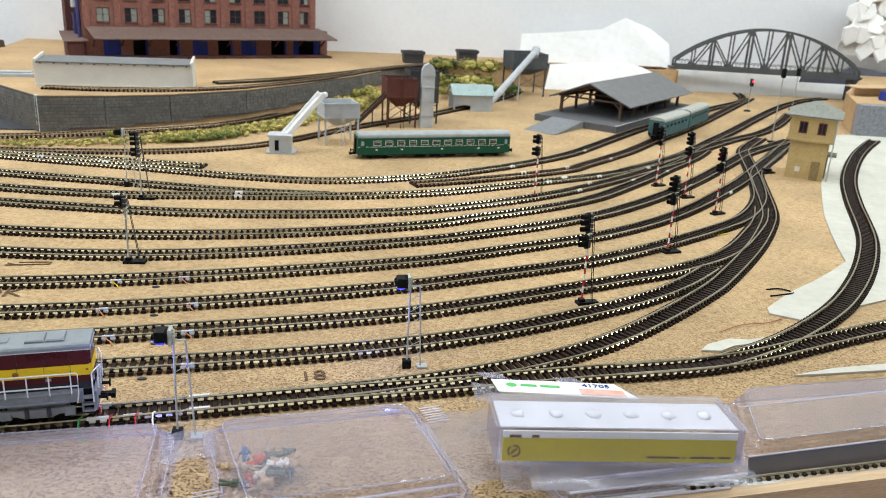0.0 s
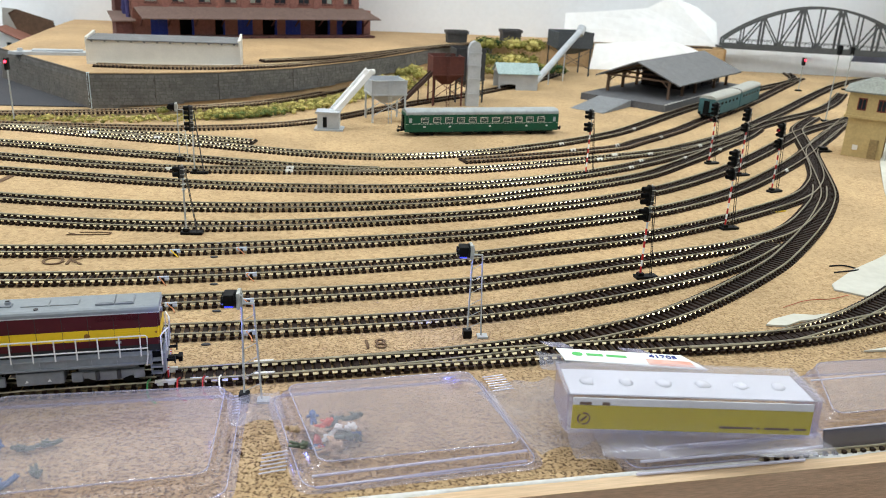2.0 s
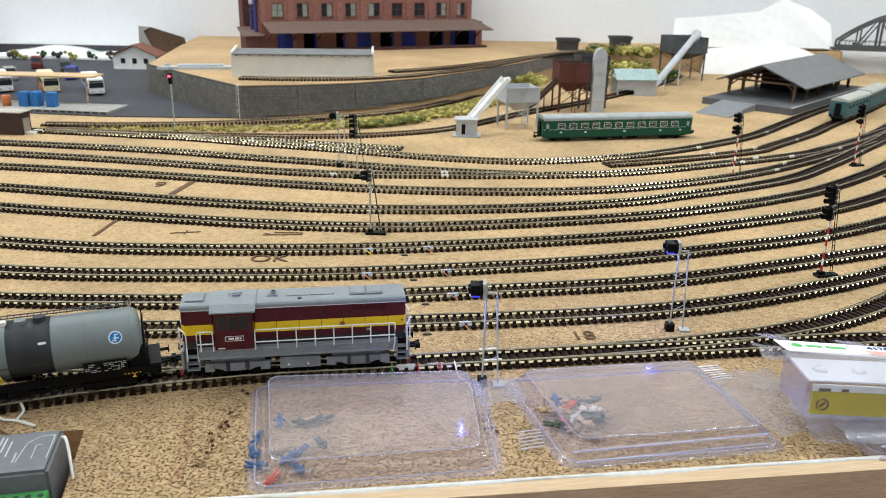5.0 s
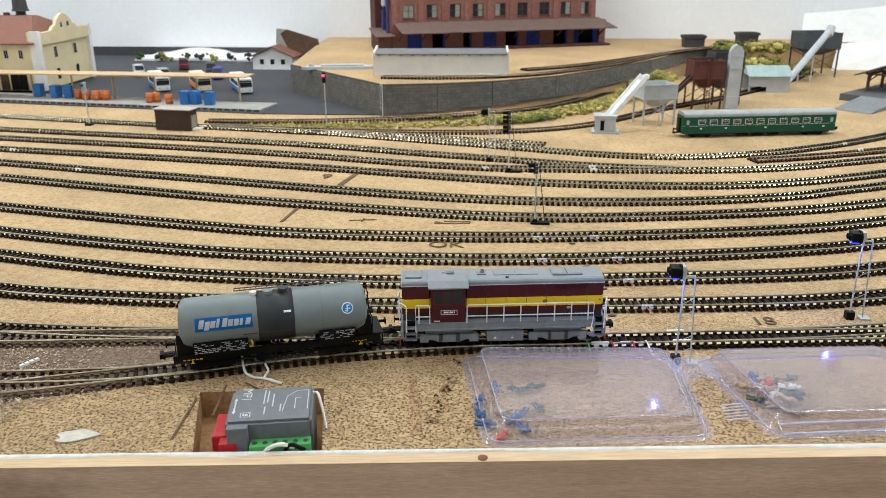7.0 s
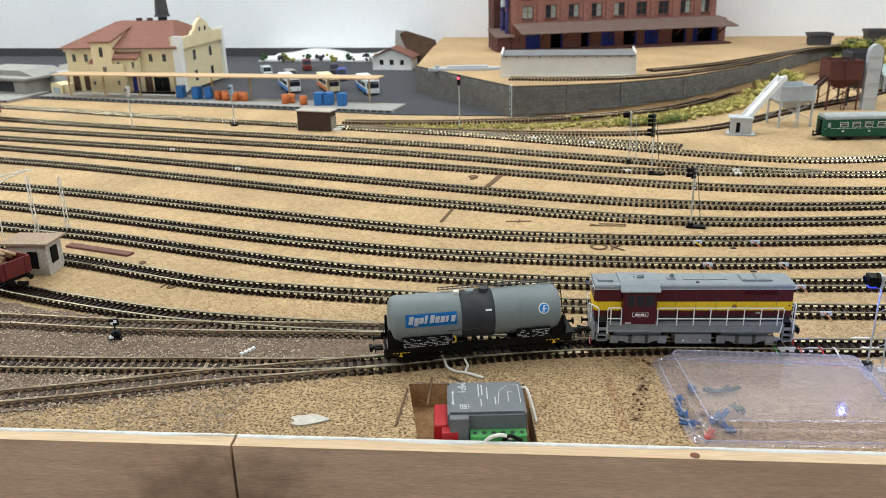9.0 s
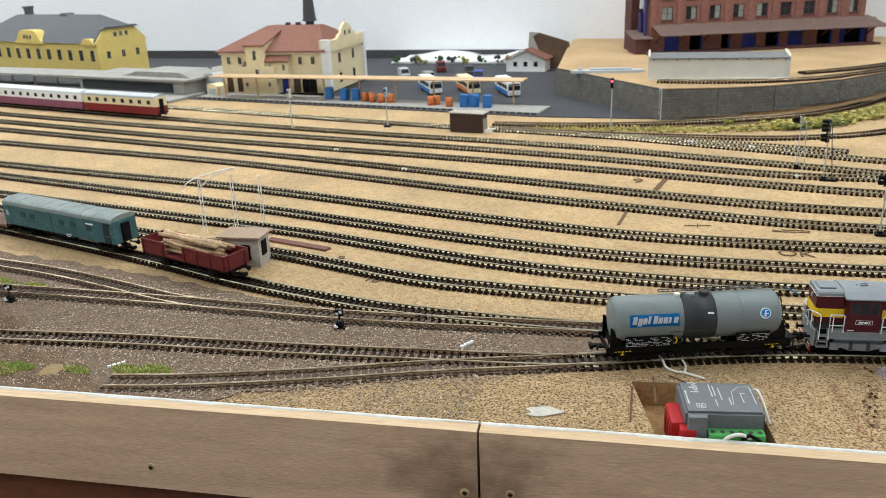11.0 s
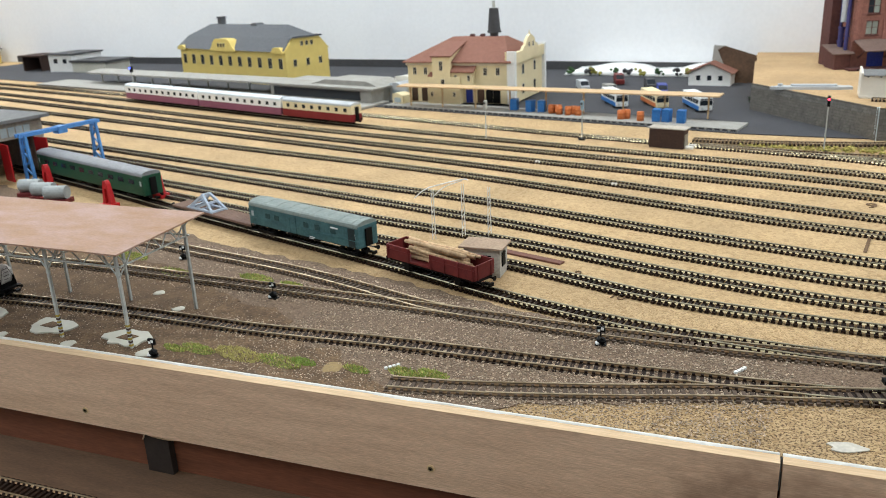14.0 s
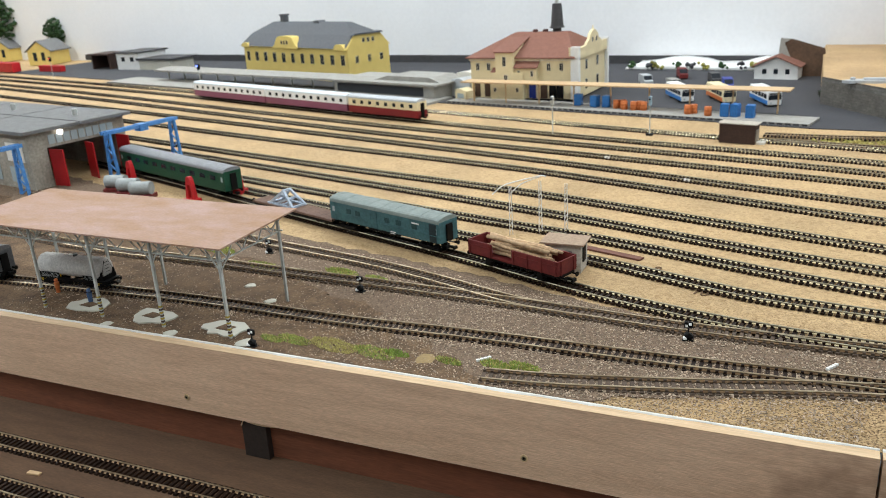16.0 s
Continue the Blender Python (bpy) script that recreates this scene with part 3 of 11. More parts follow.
part("knot", bm, DARK_WOOD, rim_right, "dark round knot", m=pose((-0.2134 - JOINT) / math.cos(RIM_ANGLE), -0.0062, 0.00105))
bm = bmesh.new()
box(bm, -3.5, 0.0, -0.1, 3.5, 0.012, -0.03)
solid("back_panel", bm, DARK_WOOD, "dark red-brown wooden panel under the table rim", "board", kind="structure", m=rim_pose(-0.6))
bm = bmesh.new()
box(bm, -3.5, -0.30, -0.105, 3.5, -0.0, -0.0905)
# tan board colour darkened for the shade on the lower level
solid("lower_shelf", bm, material("shaded_lower_board", srgb(100, 76, 57), 0.85, other=srgb(68, 50, 39), scale=20, bump=0.2, bump_scale=200, stretch=(1, 6, 1)), "tan lower level of the layout in front of the panel", "shelf", kind="structure", m=rim_pose(-0.6))
bm = bmesh.new()
box(bm, -0.0115, -0.006, -0.0905, 0.0115, -0.0002, -0.0575, bevel=0.0006)
solid("bracket", bm, BLACK_STEEL, "dark steel bracket fixed under the table rim", "bracket", m=rim_pose(-0.848))
bm = bmesh.new()
box(bm, -0.0115, -0.006, -0.0905, 0.0115, -0.0002, -0.0575, bevel=0.0006)
solid("bracket", bm, BLACK_STEEL, "dark steel bracket fixed under the table rim", "bracket", m=rim_pose(-0.562))
bm = bmesh.new()
box(bm, -0.006, -0.002, 0, 0.006, 0.002, 0.0015, bevel=0.0004)
solid("wood_chip", bm, PLANK, "small pale wooden chip lying between lower tracks", "wood chip", m=rim_pose(-1.0) @ pose(0, -0.082, -0.0905, 0, 0, 5))
# a thin wire that sags below the rim in front of the bracket
bm = bmesh.new()
sag = [(-0.012 + 0.004 * k, -0.0072, -0.0566 - 0.0026 * math.sin(math.pi * k / 10)) for k in range(11)]
wire(bm, [(-0.0105, -0.0072, -0.0625)] + sag[1:], 0.0006)
solid("wire", bm, PLY_EDGE, "thin pale wire sagging under the table rim", "wire", m=rim_pose(-0.848))

# ---- tracks ----
LINES = {}
GAUGE, PITCH = 0.012, 0.0052
SLEEPER_MESHES = {}


def rail(bm, line, side, z):
    """One rail: foot, web and head swept along the line; the head's top is its own material."""
    d = np.gradient(line, axis=0)
    d /= np.hypot(d[:, 0], d[:, 1])[:, None]
    nrm = np.c_[-d[:, 1], d[:, 0]]
    prof = [(-0.0016, 0), (0.0016, 0), (0.0016, 0.0003), (0.00045, 0.0012), (0.0004, 0.0014), (0.00066, 0.00155), (0.00066, 0.0018), (0.00034, 0.0022), (-0.00034, 0.0022),
            (-0.00066, 0.0018), (-0.00066, 0.00155), (-0.0004, 0.0014), (-0.00045, 0.0012), (-0.0016, 0.0003)]
    rings = []
    for p, q in zip(line, nrm):
        c = p + q * side * (GAUGE / 2 + 0.0007)
        rings.append([bm.verts.new((c[0] + q[0] * u, c[1] + q[1] * u, z + w)) for u, w in prof])
    for a, b in zip(rings, rings[1:]):
        for k in range(len(prof)):
            f = bm.faces.new((a[k], a[(k + 1) % len(prof)], b[(k + 1) % len(prof)], b[k]))
            f.material_index = 1 if k in (5, 6, 7, 8, 9) else 0
    bm.faces.new(rings[0][::-1]), bm.faces.new(rings[-1])


def sleeper_mesh(old):
    if old not in SLEEPER_MESHES:
        bm = bmesh.new()
        prism(bm, [(-0.00155, 0), (0.00155, 0), (0.0013, 0.0017), (-0.0013, 0.0017)], 1, -0.0105, 0.0105)
        for s in (-1, 1):
            for k in (-1, 1):
                c = s * (GAUGE / 2 + 0.0007) + k * 0.0014
                box(bm, -0.0010, c - 0.0006, 0.0017, 0.0010, c + 0.0006, 0.0031)
        SLEEPER_MESHES[old] = mesh_of("sleeper", bm, SLEEPER_OLD if old else SLEEPER)
    return SLEEPER_MESHES[old]


def track(key, points, z=0.0, old=False, single=(0, 0), lay=0, label="", rail_step=0.008, worn=False, rusty_to=-9.0):
    """A length of track along plan points. single: the stretch of x in which the sleepers are objects of their own."""
    line = glide(points, PITCH)
    worn = worn or old or key in ("slip", "bank", "foot", "upper", "upper_back")
    LINES[key] = line
    top = thing("railway_track", pose(0, 0, 0), label or "flexible model track with brown plastic sleepers and nickel rails", "track", "yard tracks")
    z += lay * 0.00007
    fine = glide(points, rail_step)
    for side in (-1, 1):
        bm = bmesh.new()
        rail(bm, fine, side, z + 0.0017)
        got = part("rail", bm, [RAIL_RUST, RAIL_WORN] if worn else [RAIL_SIDE, RAIL_TOP, RAIL_RUST, RAIL_WORN], top)
        if not worn:
            for f in got.data.polygons:
                if f.center.x < rusty_to:
                    f.material_index += 2
    rng = random.Random(len(LINES))
    d = np.gradient(line, axis=0)
    rest = bmesh.new()
    count = 0
    for p, t in zip(line, d):
        a = math.degrees(math.atan2(t[1], t[0])) + rng.uniform(-1.5, 1.5)
        m = pose(p[0], p[1], z, 0, 0, a)
        if single[0] < p[0] < single[1] and count < 300:
            ob = new("sleeper", sleeper_mesh(old))
            ob.parent, ob.matrix_basis = top, m
            count += 1
        else:
            c, s = math.cos(radians(a)), math.sin(radians(a))
            vs = []
            for w, zz in ((0.00155, z), (0.0013, z + 0.0017)):
                for u, q in ((-w, -0.0105), (w, -0.0105), (w, 0.0105), (-w, 0.0105)):
                    vs.append(rest.verts.new((p[0] + c * u - s * q, p[1] + s * u + c * q, zz)))
            for q in ((4, 5, 6, 7), (0, 1, 5, 4), (1, 2, 6, 5), (2, 3, 7, 6), (3, 0, 4, 7)):
                rest.faces.new([vs[i] for i in q])
            for mid in (-0.0067, 0.0067):
                vs = []
                for w, h, zz in ((0.0011, 0.0020, z + 0.0017), (0.0009, 0.0015, z + 0.0032)):
                    for u, q in ((-w, mid - h), (w, mid - h), (w, mid + h), (-w, mid + h)):
                        vs.append(rest.verts.new((p[0] + c * u - s * q, p[1] + s * u + c * q, zz)))
                for q in ((4, 5, 6, 7), (0, 1, 5, 4), (1, 2, 6, 5), (2, 3, 7, 6), (3, 0, 4, 7)):
                    rest.faces.new([vs[i] for i in q])
    if len(rest.verts):
        ob = part("sleeper_row", rest, SLEEPER_OLD_MANY if old else SLEEPER_MANY, top)
        ob["kind"] = "stuff"
    else:
        rest.free()
    return top


track("y1", [(-3.4, 0.985), (-2.4, 0.968), (-1.8, 0.945), (-1.4, 0.95), (-1.0, 0.925), (-0.736, 0.918), (-0.551, 0.916), (-0.459, 0.903), (-0.325, 0.888),
             (-0.226, 0.872), (-0.111, 0.870), (0.0, 0.918), (0.058, 0.960), (0.099, 0.993), (0.175, 1.068), (0.231, 1.150), (0.297, 1.252), (0.344, 1.320), (0.430, 1.437), (0.537, 1.580), (0.606, 1.660), (0.655, 1.735), (0.672, 1.83)])
track("bank", [(-0.72, 0.925), (-0.60, 0.928), (-0.509, 0.937), (-0.386, 0.955), (-0.31, 0.98), (-0.237, 1.025), (-0.189, 1.082), (-0.149, 1.146), (-0.094, 1.224), (-0.024, 1.311), (0.025, 1.389), (0.08, 1.475), (0.15, 1.62)], lay=1)
track("foot", [(-0.74, 0.945), (-0.62, 0.965), (-0.48, 1.018), (-0.37, 1.085), (-0.30, 1.145), (-0.25, 1.225), (-0.218, 1.30), (-0.17, 1.41), (-0.115, 1.54), (-0.06, 1.68)], z=0.0032, lay=2, label="rusty siding at the foot of the stone wall")
track("stub", [(-0.60, 0.915), (-0.46, 0.918), (-0.36, 0.915), (-0.26, 0.908)], lay=2)
track("y2", [(-3.4, 0.93), (-2.24, 0.915), (-1.54, 0.868), (-1.016, 0.845), (-0.701, 0.846), (-0.528, 0.843), (-0.416, 0.830), (-0.316, 0.822), (-0.2, 0.81), (-0.1, 0.814)], lay=3)
track("y3", [(-3.4, 0.87), (-2.4, 0.85), (-1.46, 0.80), (-0.987, 0.797), (-0.677, 0.796), (-0.509, 0.789), (-0.404, 0.778), (-0.31, 0.776), (-0.25, 0.785), (-0.103, 0.81),
             (0.0, 0.842), (0.077, 0.886), (0.169, 0.942), (0.24, 0.992), (0.306, 1.060), (0.346, 1.110), (0.423, 1.203), (0.470, 1.257), (0.516, 1.303), (0.560, 1.358), (0.615, 1.44), (0.68, 1.56)])
track("slip", [(-0.02, 0.875), (0.06, 0.915), (0.165, 0.981), (0.187, 1.009), (0.230, 1.062), (0.276, 1.122), (0.321, 1.194), (0.405, 1.312), (0.477, 1.427), (0.563, 1.571), (0.632, 1.685), (0.674, 1.756)], lay=4)
track("throat", [(0.24, 0.992), (0.306, 1.062), (0.346, 1.112), (0.381, 1.162), (0.426, 1.232), (0.497, 1.338), (0.571, 1.456), (0.658, 1.589), (0.709, 1.661), (0.784, 1.752), (0.86, 1.812)], lay=13)
track("y4", [(-3.4, 0.83), (-2.4, 0.80), (-1.37, 0.745), (-0.92, 0.742), (-0.65, 0.741), (-0.492, 0.738), (-0.348, 0.729), (-0.221, 0.728), (-0.095, 0.747), (0.0, 0.779),
             (0.115, 0.848), (0.2, 0.925), (0.27, 1.0), (0.336, 1.075)], lay=1)
track("y5", [(-3.4, 0.74), (-1.88, 0.712), (-1.37, 0.70), (-0.92, 0.686), (-0.704, 0.671), (-0.573, 0.664), (-0.466, 0.657), (-0.335, 0.652), (-0.219, 0.662), (-0.101, 0.69),
             (0.0, 0.730), (0.043, 0.759), (0.108, 0.799), (0.176, 0.853), (0.218, 0.905), (0.266, 0.967), (0.291, 1.005), (0.322, 1.047), (0.362, 1.104), (0.392, 1.157)], lay=2, single=(-0.5, 0.3))
track("y6", [(-3.4, 0.68), (-1.7, 0.63), (-1.07, 0.637), (-0.88, 0.63), (-0.69, 0.615), (-0.546, 0.604), (-0.448, 0.602), (-0.326, 0.600), (-0.217, 0.610), (-0.095, 0.646),
             (0.0, 0.683), (0.041, 0.705), (0.102, 0.740), (0.164, 0.785), (0.200, 0.818), (0.239, 0.859), (0.286, 0.914), (0.343, 0.992), (0.414, 1.095), (0.453, 1.152), (0.56, 1.27)], lay=3, single=(-0.7, 0.3))
track("y7", [(-3.4, 0.57), (-1.5, 0.53), (-0.968, 0.540), (-0.8, 0.536), (-0.647, 0.526), (-0.505, 0.520), (-0.422, 0.521), (-0.316, 0.536), (-0.215, 0.557), (-0.087, 0.597),
             (0.0, 0.630), (0.039, 0.651), (0.096, 0.683), (0.152, 0.716), (0.183, 0.739), (0.218, 0.769), (0.256, 0.807), (0.303, 0.864), (0.363, 0.946), (0.393, 0.991), (0.428, 1.048), (0.472, 1.120), (0.534, 1.217), (0.62, 1.30)], lay=4, single=(-0.75, 0.3))
track("y8", [(-3.4, 0.51), (-1.37, 0.488), (-0.908, 0.481), (-0.749, 0.474), (-0.608, 0.464), (-0.484, 0.462), (-0.405, 0.468), (-0.306, 0.484), (-0.213, 0.504), (-0.08, 0.545),
             (0.0, 0.577), (0.037, 0.596), (0.089, 0.621), (0.140, 0.649), (0.168, 0.668), (0.198, 0.690), (0.232, 0.718), (0.267, 0.748), (0.308, 0.786), (0.335, 0.819), (0.358, 0.858), (0.378, 0.902), (0.400, 0.973), (0.421, 1.053), (0.440, 1.127), (0.458, 1.181), (0.52, 1.28)],
      lay=5, single=(-0.8, 0.35))
track("y9", [(-3.4, 0.45), (-1.2, 0.424), (-0.775, 0.427), (-0.662, 0.421), (-0.575, 0.415), (-0.48, 0.413), (-0.39, 0.422), (-0.298, 0.437), (-0.212, 0.459), (-0.069, 0.5),
             (0.0, 0.524), (0.083, 0.566), (0.15, 0.603), (0.2, 0.63), (0.238, 0.658), (0.262, 0.679), (0.287, 0.710), (0.312, 0.750), (0.338, 0.795), (0.358, 0.845)], lay=6, single=(-0.85, 0.35))
track("y10", [(-2.2, 0.42), (-1.3, 0.39), (-0.9, 0.372), (-0.724, 0.371), (-0.6, 0.359), (-0.54, 0.359), (-0.469, 0.367), (-0.421, 0.374), (-0.32, 0.39), (-0.237, 0.408), (-0.149, 0.429),
              (-0.066, 0.451), (0.002, 0.474), (0.07, 0.507), (0.13, 0.543), (0.175, 0.575), (0.21, 0.608), (0.243, 0.648)], lay=7, single=(-0.85, 0.3))
track("main", [(-1.35, 0.0), (-1.24, 0.03), (-1.137, 0.066), (-1.052, 0.092), (-0.933, 0.126), (-0.819, 0.152), (-0.72, 0.183), (-0.62, 0.209), (-0.571, 0.222), (-0.503, 0.242), (-0.414, 0.268),
               (-0.365, 0.2945), (-0.322, 0.317), (-0.279, 0.335), (-0.236, 0.350), (-0.196, 0.361), (-0.143, 0.376), (-0.05, 0.403), (0.03, 0.433), (0.103, 0.473), (0.16, 0.523), (0.219, 0.588),
               (0.243, 0.620), (0.275, 0.668), (0.306, 0.718), (0.335, 0.772), (0.357, 0.819), (0.372, 0.866), (0.386, 0.916), (0.402, 0.973), (0.424, 1.04), (0.494, 1.150), (0.563, 1.27), (0.66, 1.4)], single=(-0.9, 0.35), rusty_to=-0.44,
      label="main model track that the train stands on, with brown sleepers")
track("front", [(-0.672, 0.1375), (-0.63, 0.1545), (-0.587, 0.176), (-0.54, 0.201), (-0.49, 0.23), (-0.43, 0.260), (-0.385, 0.2845)], lay=2, old=True, single=(-0.8, -0.35))
track("outer", [(-0.16, 0.370), (-0.06, 0.398), (0.01, 0.416), (0.086, 0.437), (0.142, 0.451), (0.203, 0.468), (0.262, 0.499), (0.333, 0.535), (0.42, 0.575), (0.6, 0.65), (0.9, 0.76)],
      lay=8, single=(-0.2, 0.6))
track("branch", [(0.12, 0.444), (0.178, 0.459), (0.201, 0.471), (0.234, 0.493), (0.265, 0.519), (0.298, 0.551), (0.330, 0.588), (0.367, 0.641), (0.399, 0.695), (0.429, 0.754), (0.456, 0.823), (0.482, 0.893), (0.528, 1.002), (0.588, 1.114), (0.650, 1.215), (0.719, 1.312)],
      lay=9, single=(0.1, 0.7))
track("ladder", [(-1.6, 0.385), (-1.3, 0.362), (-1.1, 0.34), (-0.95, 0.328), (-0.8, 0.316), (-0.717, 0.304), (-0.639, 0.299), (-0.567, 0.298), (-0.49, 0.306), (-0.42, 0.318),
                 (-0.33, 0.338), (-0.25, 0.355), (-0.17, 0.372)], lay=10, single=(-1.1, -0.15))
track("depot", [(-1.5, 0.13), (-1.3, 0.135), (-1.144, 0.157), (-1.064, 0.179), (-0.923, 0.208), (-0.8, 0.235), (-0.674, 0.259), (-0.611, 0.269), (-0.53, 0.287), (-0.46, 0.306), (-0.40, 0.322)],
      lay=11, old=True, single=(-1.1, -0.35))
track("depot_back", [(-1.5, 0.24), (-1.2, 0.25), (-1.085, 0.25), (-0.98, 0.256), (-0.88, 0.262), (-0.79, 0.258), (-0.72, 0.252), (-0.66, 0.26)], lay=12, old=True, single=(-1.1, -0.6))
track("upper", [(-0.535, 1.118), (-0.45, 1.128), (-0.36, 1.16), (-0.27, 1.232), (-0.19, 1.35), (-0.12, 1.50), (-0.03, 1.64), (0.12, 1.735), (0.30, 1.79), (0.50, 1.825)], z=0.0465, lay=0, label="siding on the raised ground above the stone wall")
track("upper_back", [(-0.335, 1.245), (-0.25, 1.32), (-0.17, 1.43), (-0.09, 1.56), (0.0, 1.665)], z=0.0465, lay=1, label="siding on the raised ground below the brick warehouse")
for off, key in ((-0.059, "low_a"), (-0.107, "low_b")):
    track(key, [(-2.5, rim_y(-2.5) + off), (-1.2, rim_y(-1.2) + off), (-0.2, rim_y(-0.2) + off), (1.0, rim_y(1.0) + off)], z=-0.0905,
          worn=True, label="dark model track on the lower level under the rim")


def on_line(key, x, z=0.0039):
    """The pose on a track at plan x, heading along it."""
    line = LINES[key]
    i = int(np.argmin(abs(line[:, 0] - x)))
    a, b = line[max(i - 6, 0)], line[min(i + 6, len(line) - 1)]
    return pose(x, line[i][1], z, 0, 0, math.degrees(math.atan2(b[1] - a[1], b[0] - a[0])))

# ---- the train and other rolling stock ----
def wheelset(bm, x, r, half=0.006):
    for s in (-1, 1):
        rod(bm, (x, s * half - 0.0009, r), (x, s * half + 0.0009, r), r, 16)
        rod(bm, (x, s * half - s * 0.0014 - 0.0003, r), (x, s * half - s * 0.0014 + 0.0003, r), r + 0.0007, 16)
    rod(bm, (x, -half, r), (x, half, r), 0.0008, 6)


def buffers(top, ends, z, spread=0.0075, length=0.0045):
    for x, d in ends:
        for s in (-1, 1):
            bm = bmesh.new()
            rod(bm, (x, s * spread, z), (x + d * length, s * spread, z), 0.0009, 8)
            rod(bm, (x + d * length, s * spread, z), (x + d * (length + 0.0006), s * spread, z), 0.0021, 12)
            part("buffer", bm, BLACK, top)
        bm = bmesh.new()
        box(bm, min(x, x + d * 0.007), -0.0012, z - 0.0035, max(x, x + d * 0.007), 0.0012, z - 0.0015)
        box(bm, min(x + d * 0.006, x + d * 0.008), -0.0026, z - 0.0040, max(x + d * 0.006, x + d * 0.008), 0.0026, z - 0.0012)
        part("coupling", bm, BLACK, top)


def windows(top, xs, y, z0, z1, w, mat, name="window", frame=None, t=0.0004):
    for x in xs:
        for s in (-1, 1):
            bm = bmesh.new()
            box(bm, x - w / 2, s * y - t, z0, x + w / 2, s * y + t, z1)
            win = part(name, bm, mat, top)
            if frame:
                bm = bmesh.new()
                f = 0.0005
                for a in ((x - w / 2 - f, z0 - f, x + w / 2 + f, z0), (x - w / 2 - f, z1, x + w / 2 + f, z1 + f), (x - w / 2 - f, z0, x - w / 2, z1), (x + w / 2, z0, x + w / 2 + f, z1)):
                    box(bm, a[0], s * y - 1.4 * t, a[1], a[2], s * y + 1.4 * t, a[3])
                part("frame", bm, frame, win)


def round_section(half_w, z0, z1, crown, n=10):
    """An outline (y, z): straight sides and an arched roof."""
    out = [(-half_w, z0), (half_w, z0), (half_w, z1)]
    for k in range(1, n):
        a = math.pi * k / n
        out.append((half_w * math.cos(a), z1 + crown * math.sin(a) ** 0.75))
    return out + [(-half_w, z1)]


def locomotive(m):
    top = thing("diesel_locomotive", m, "maroon diesel locomotive with yellow stripe, grey roof and white handrails", "locomotive")
    L, F, W, C = 0.0592, 0.0135, 0.0098, 0.0135
    z0, z1, zs, zr, zt = 0.0133, 0.0183, 0.0222, 0.0395, 0.0428
    # walkway frame: a deep side sill with a flange above and below, lower at both ends
    bm = bmesh.new()
    box(bm, -0.0508, -F + 0.0006, z0, 0.0535, F - 0.0006, z1 - 0.0006)
    box(bm, -L, -F + 0.004, z0 - 0.002, L, F - 0.004, z1 - 0.0004)
    for s in (-1, 1):
        box(bm, -0.0508, s * (F - 0.0003) - 0.0005, z0 - 0.0002, 0.0535, s * (F - 0.0003) + 0.0005, z0 + 0.0007)
    box(bm, -0.0508, -F, z1 - 0.0008, 0.0535, F, z1, bevel=0.0002)
    frame_part = part("frame", bm, FRAME_GREY, top, "grey underframe and walkway")
    for s in (-1, 1):
        for k in range(9):
            x = -0.045 + 0.0117 * k
            bm = bmesh.new()
            box(bm, x - 0.0003, s * (F - 0.0004) - 0.0004, z0, x + 0.0003, s * (F - 0.0004) + 0.0004, z1 - 0.0008)
            part("rib", bm, FRAME_GREY, frame_part)
    for d in (-1, 1):
        bm = bmesh.new()
        box(bm, d * L - 0.0008, -F + 0.0004, 0.0078, d * L + 0.0008, F - 0.0004, z1, bevel=0.0003)
        box(bm, d * (L - 0.0016) - 0.0012, -0.009, z1 - 0.003, d * (L - 0.0016) + 0.0012, 0.009, z1 - 0.0004)
        part("headstock", bm, FRAME_GREY, top, "grey end beam")
    # corner steps
    for s in (-1, 1):
        for xa, xb in ((-0.0572, -0.0511), (0.0531, 0.0586)):
            bm = bmesh.new()
            for x in (xa, xb):
                box(bm, x - 0.0003, s * (F - 0.0006) - 0.0006, 0.0070, x + 0.0003, s * (F - 0.0006) + 0.0006, z1 - 0.0002)
            steps = part("step_ladder", bm, FRAME_GREY, top, "grey ladder steps")
            for z in (0.0070, 0.0106, 0.0142):
                bm = bmesh.new()
                box(bm, xa, s * (F - 0.0016) - 0.0016, z, xb, s * (F - 0.0016) + 0.0016, z + 0.0007)
                part("step", bm, FRAME_GREY, steps)
            bm = bmesh.new()
            box(bm, xa + 0.0003, s * (F - 0.0040) - 0.0003, 0.0074, xb - 0.0003, s * (F - 0.0040) + 0.0003, z1 - 0.0004)
            part("step_back", bm, BLACK, steps)
    # hoods: painted shadow band, maroon sides, yellow band, grey roof with rounded shoulders
    for name, x0, x1 in (("short_hood", -0.0590, -0.0422), ("long_hood", -0.0226, 0.0582)):
        bm = bmesh.new()
        box(bm, x0, -W, zs, x1, W, zr)
        bmesh.ops.bevel(bm, geom=[e for e in bm.edges if abs(e.verts[0].co.z - e.verts[1].co.z) > 0.01], offset=0.0011, segments=3, affect="EDGES")
        hood = part(name, bm, MAROON, top)
        bm = bmesh.new()
        box(bm, x0 + 0.0006, -W + 0.0007, z1, x1 - 0.0006, W - 0.0007, zs)
        part("skirt", bm, TANK_BAND, hood, "dark band painted as shadow above the walkway")
        bm = bmesh.new()
        box(bm, x0 - 0.00012, -W - 0.00012, 0.0259, x1 + 0.00012, W + 0.00012, 0.0316)
        bmesh.ops.bevel(bm, geom=[e for e in bm.edges if abs(e.verts[0].co.z - e.verts[1].co.z) > 0.004], offset=0.0011, segments=3, affect="EDGES")
        part("stripe", bm, YELLOW, hood, "yellow stripe")
        bm = bmesh.new()
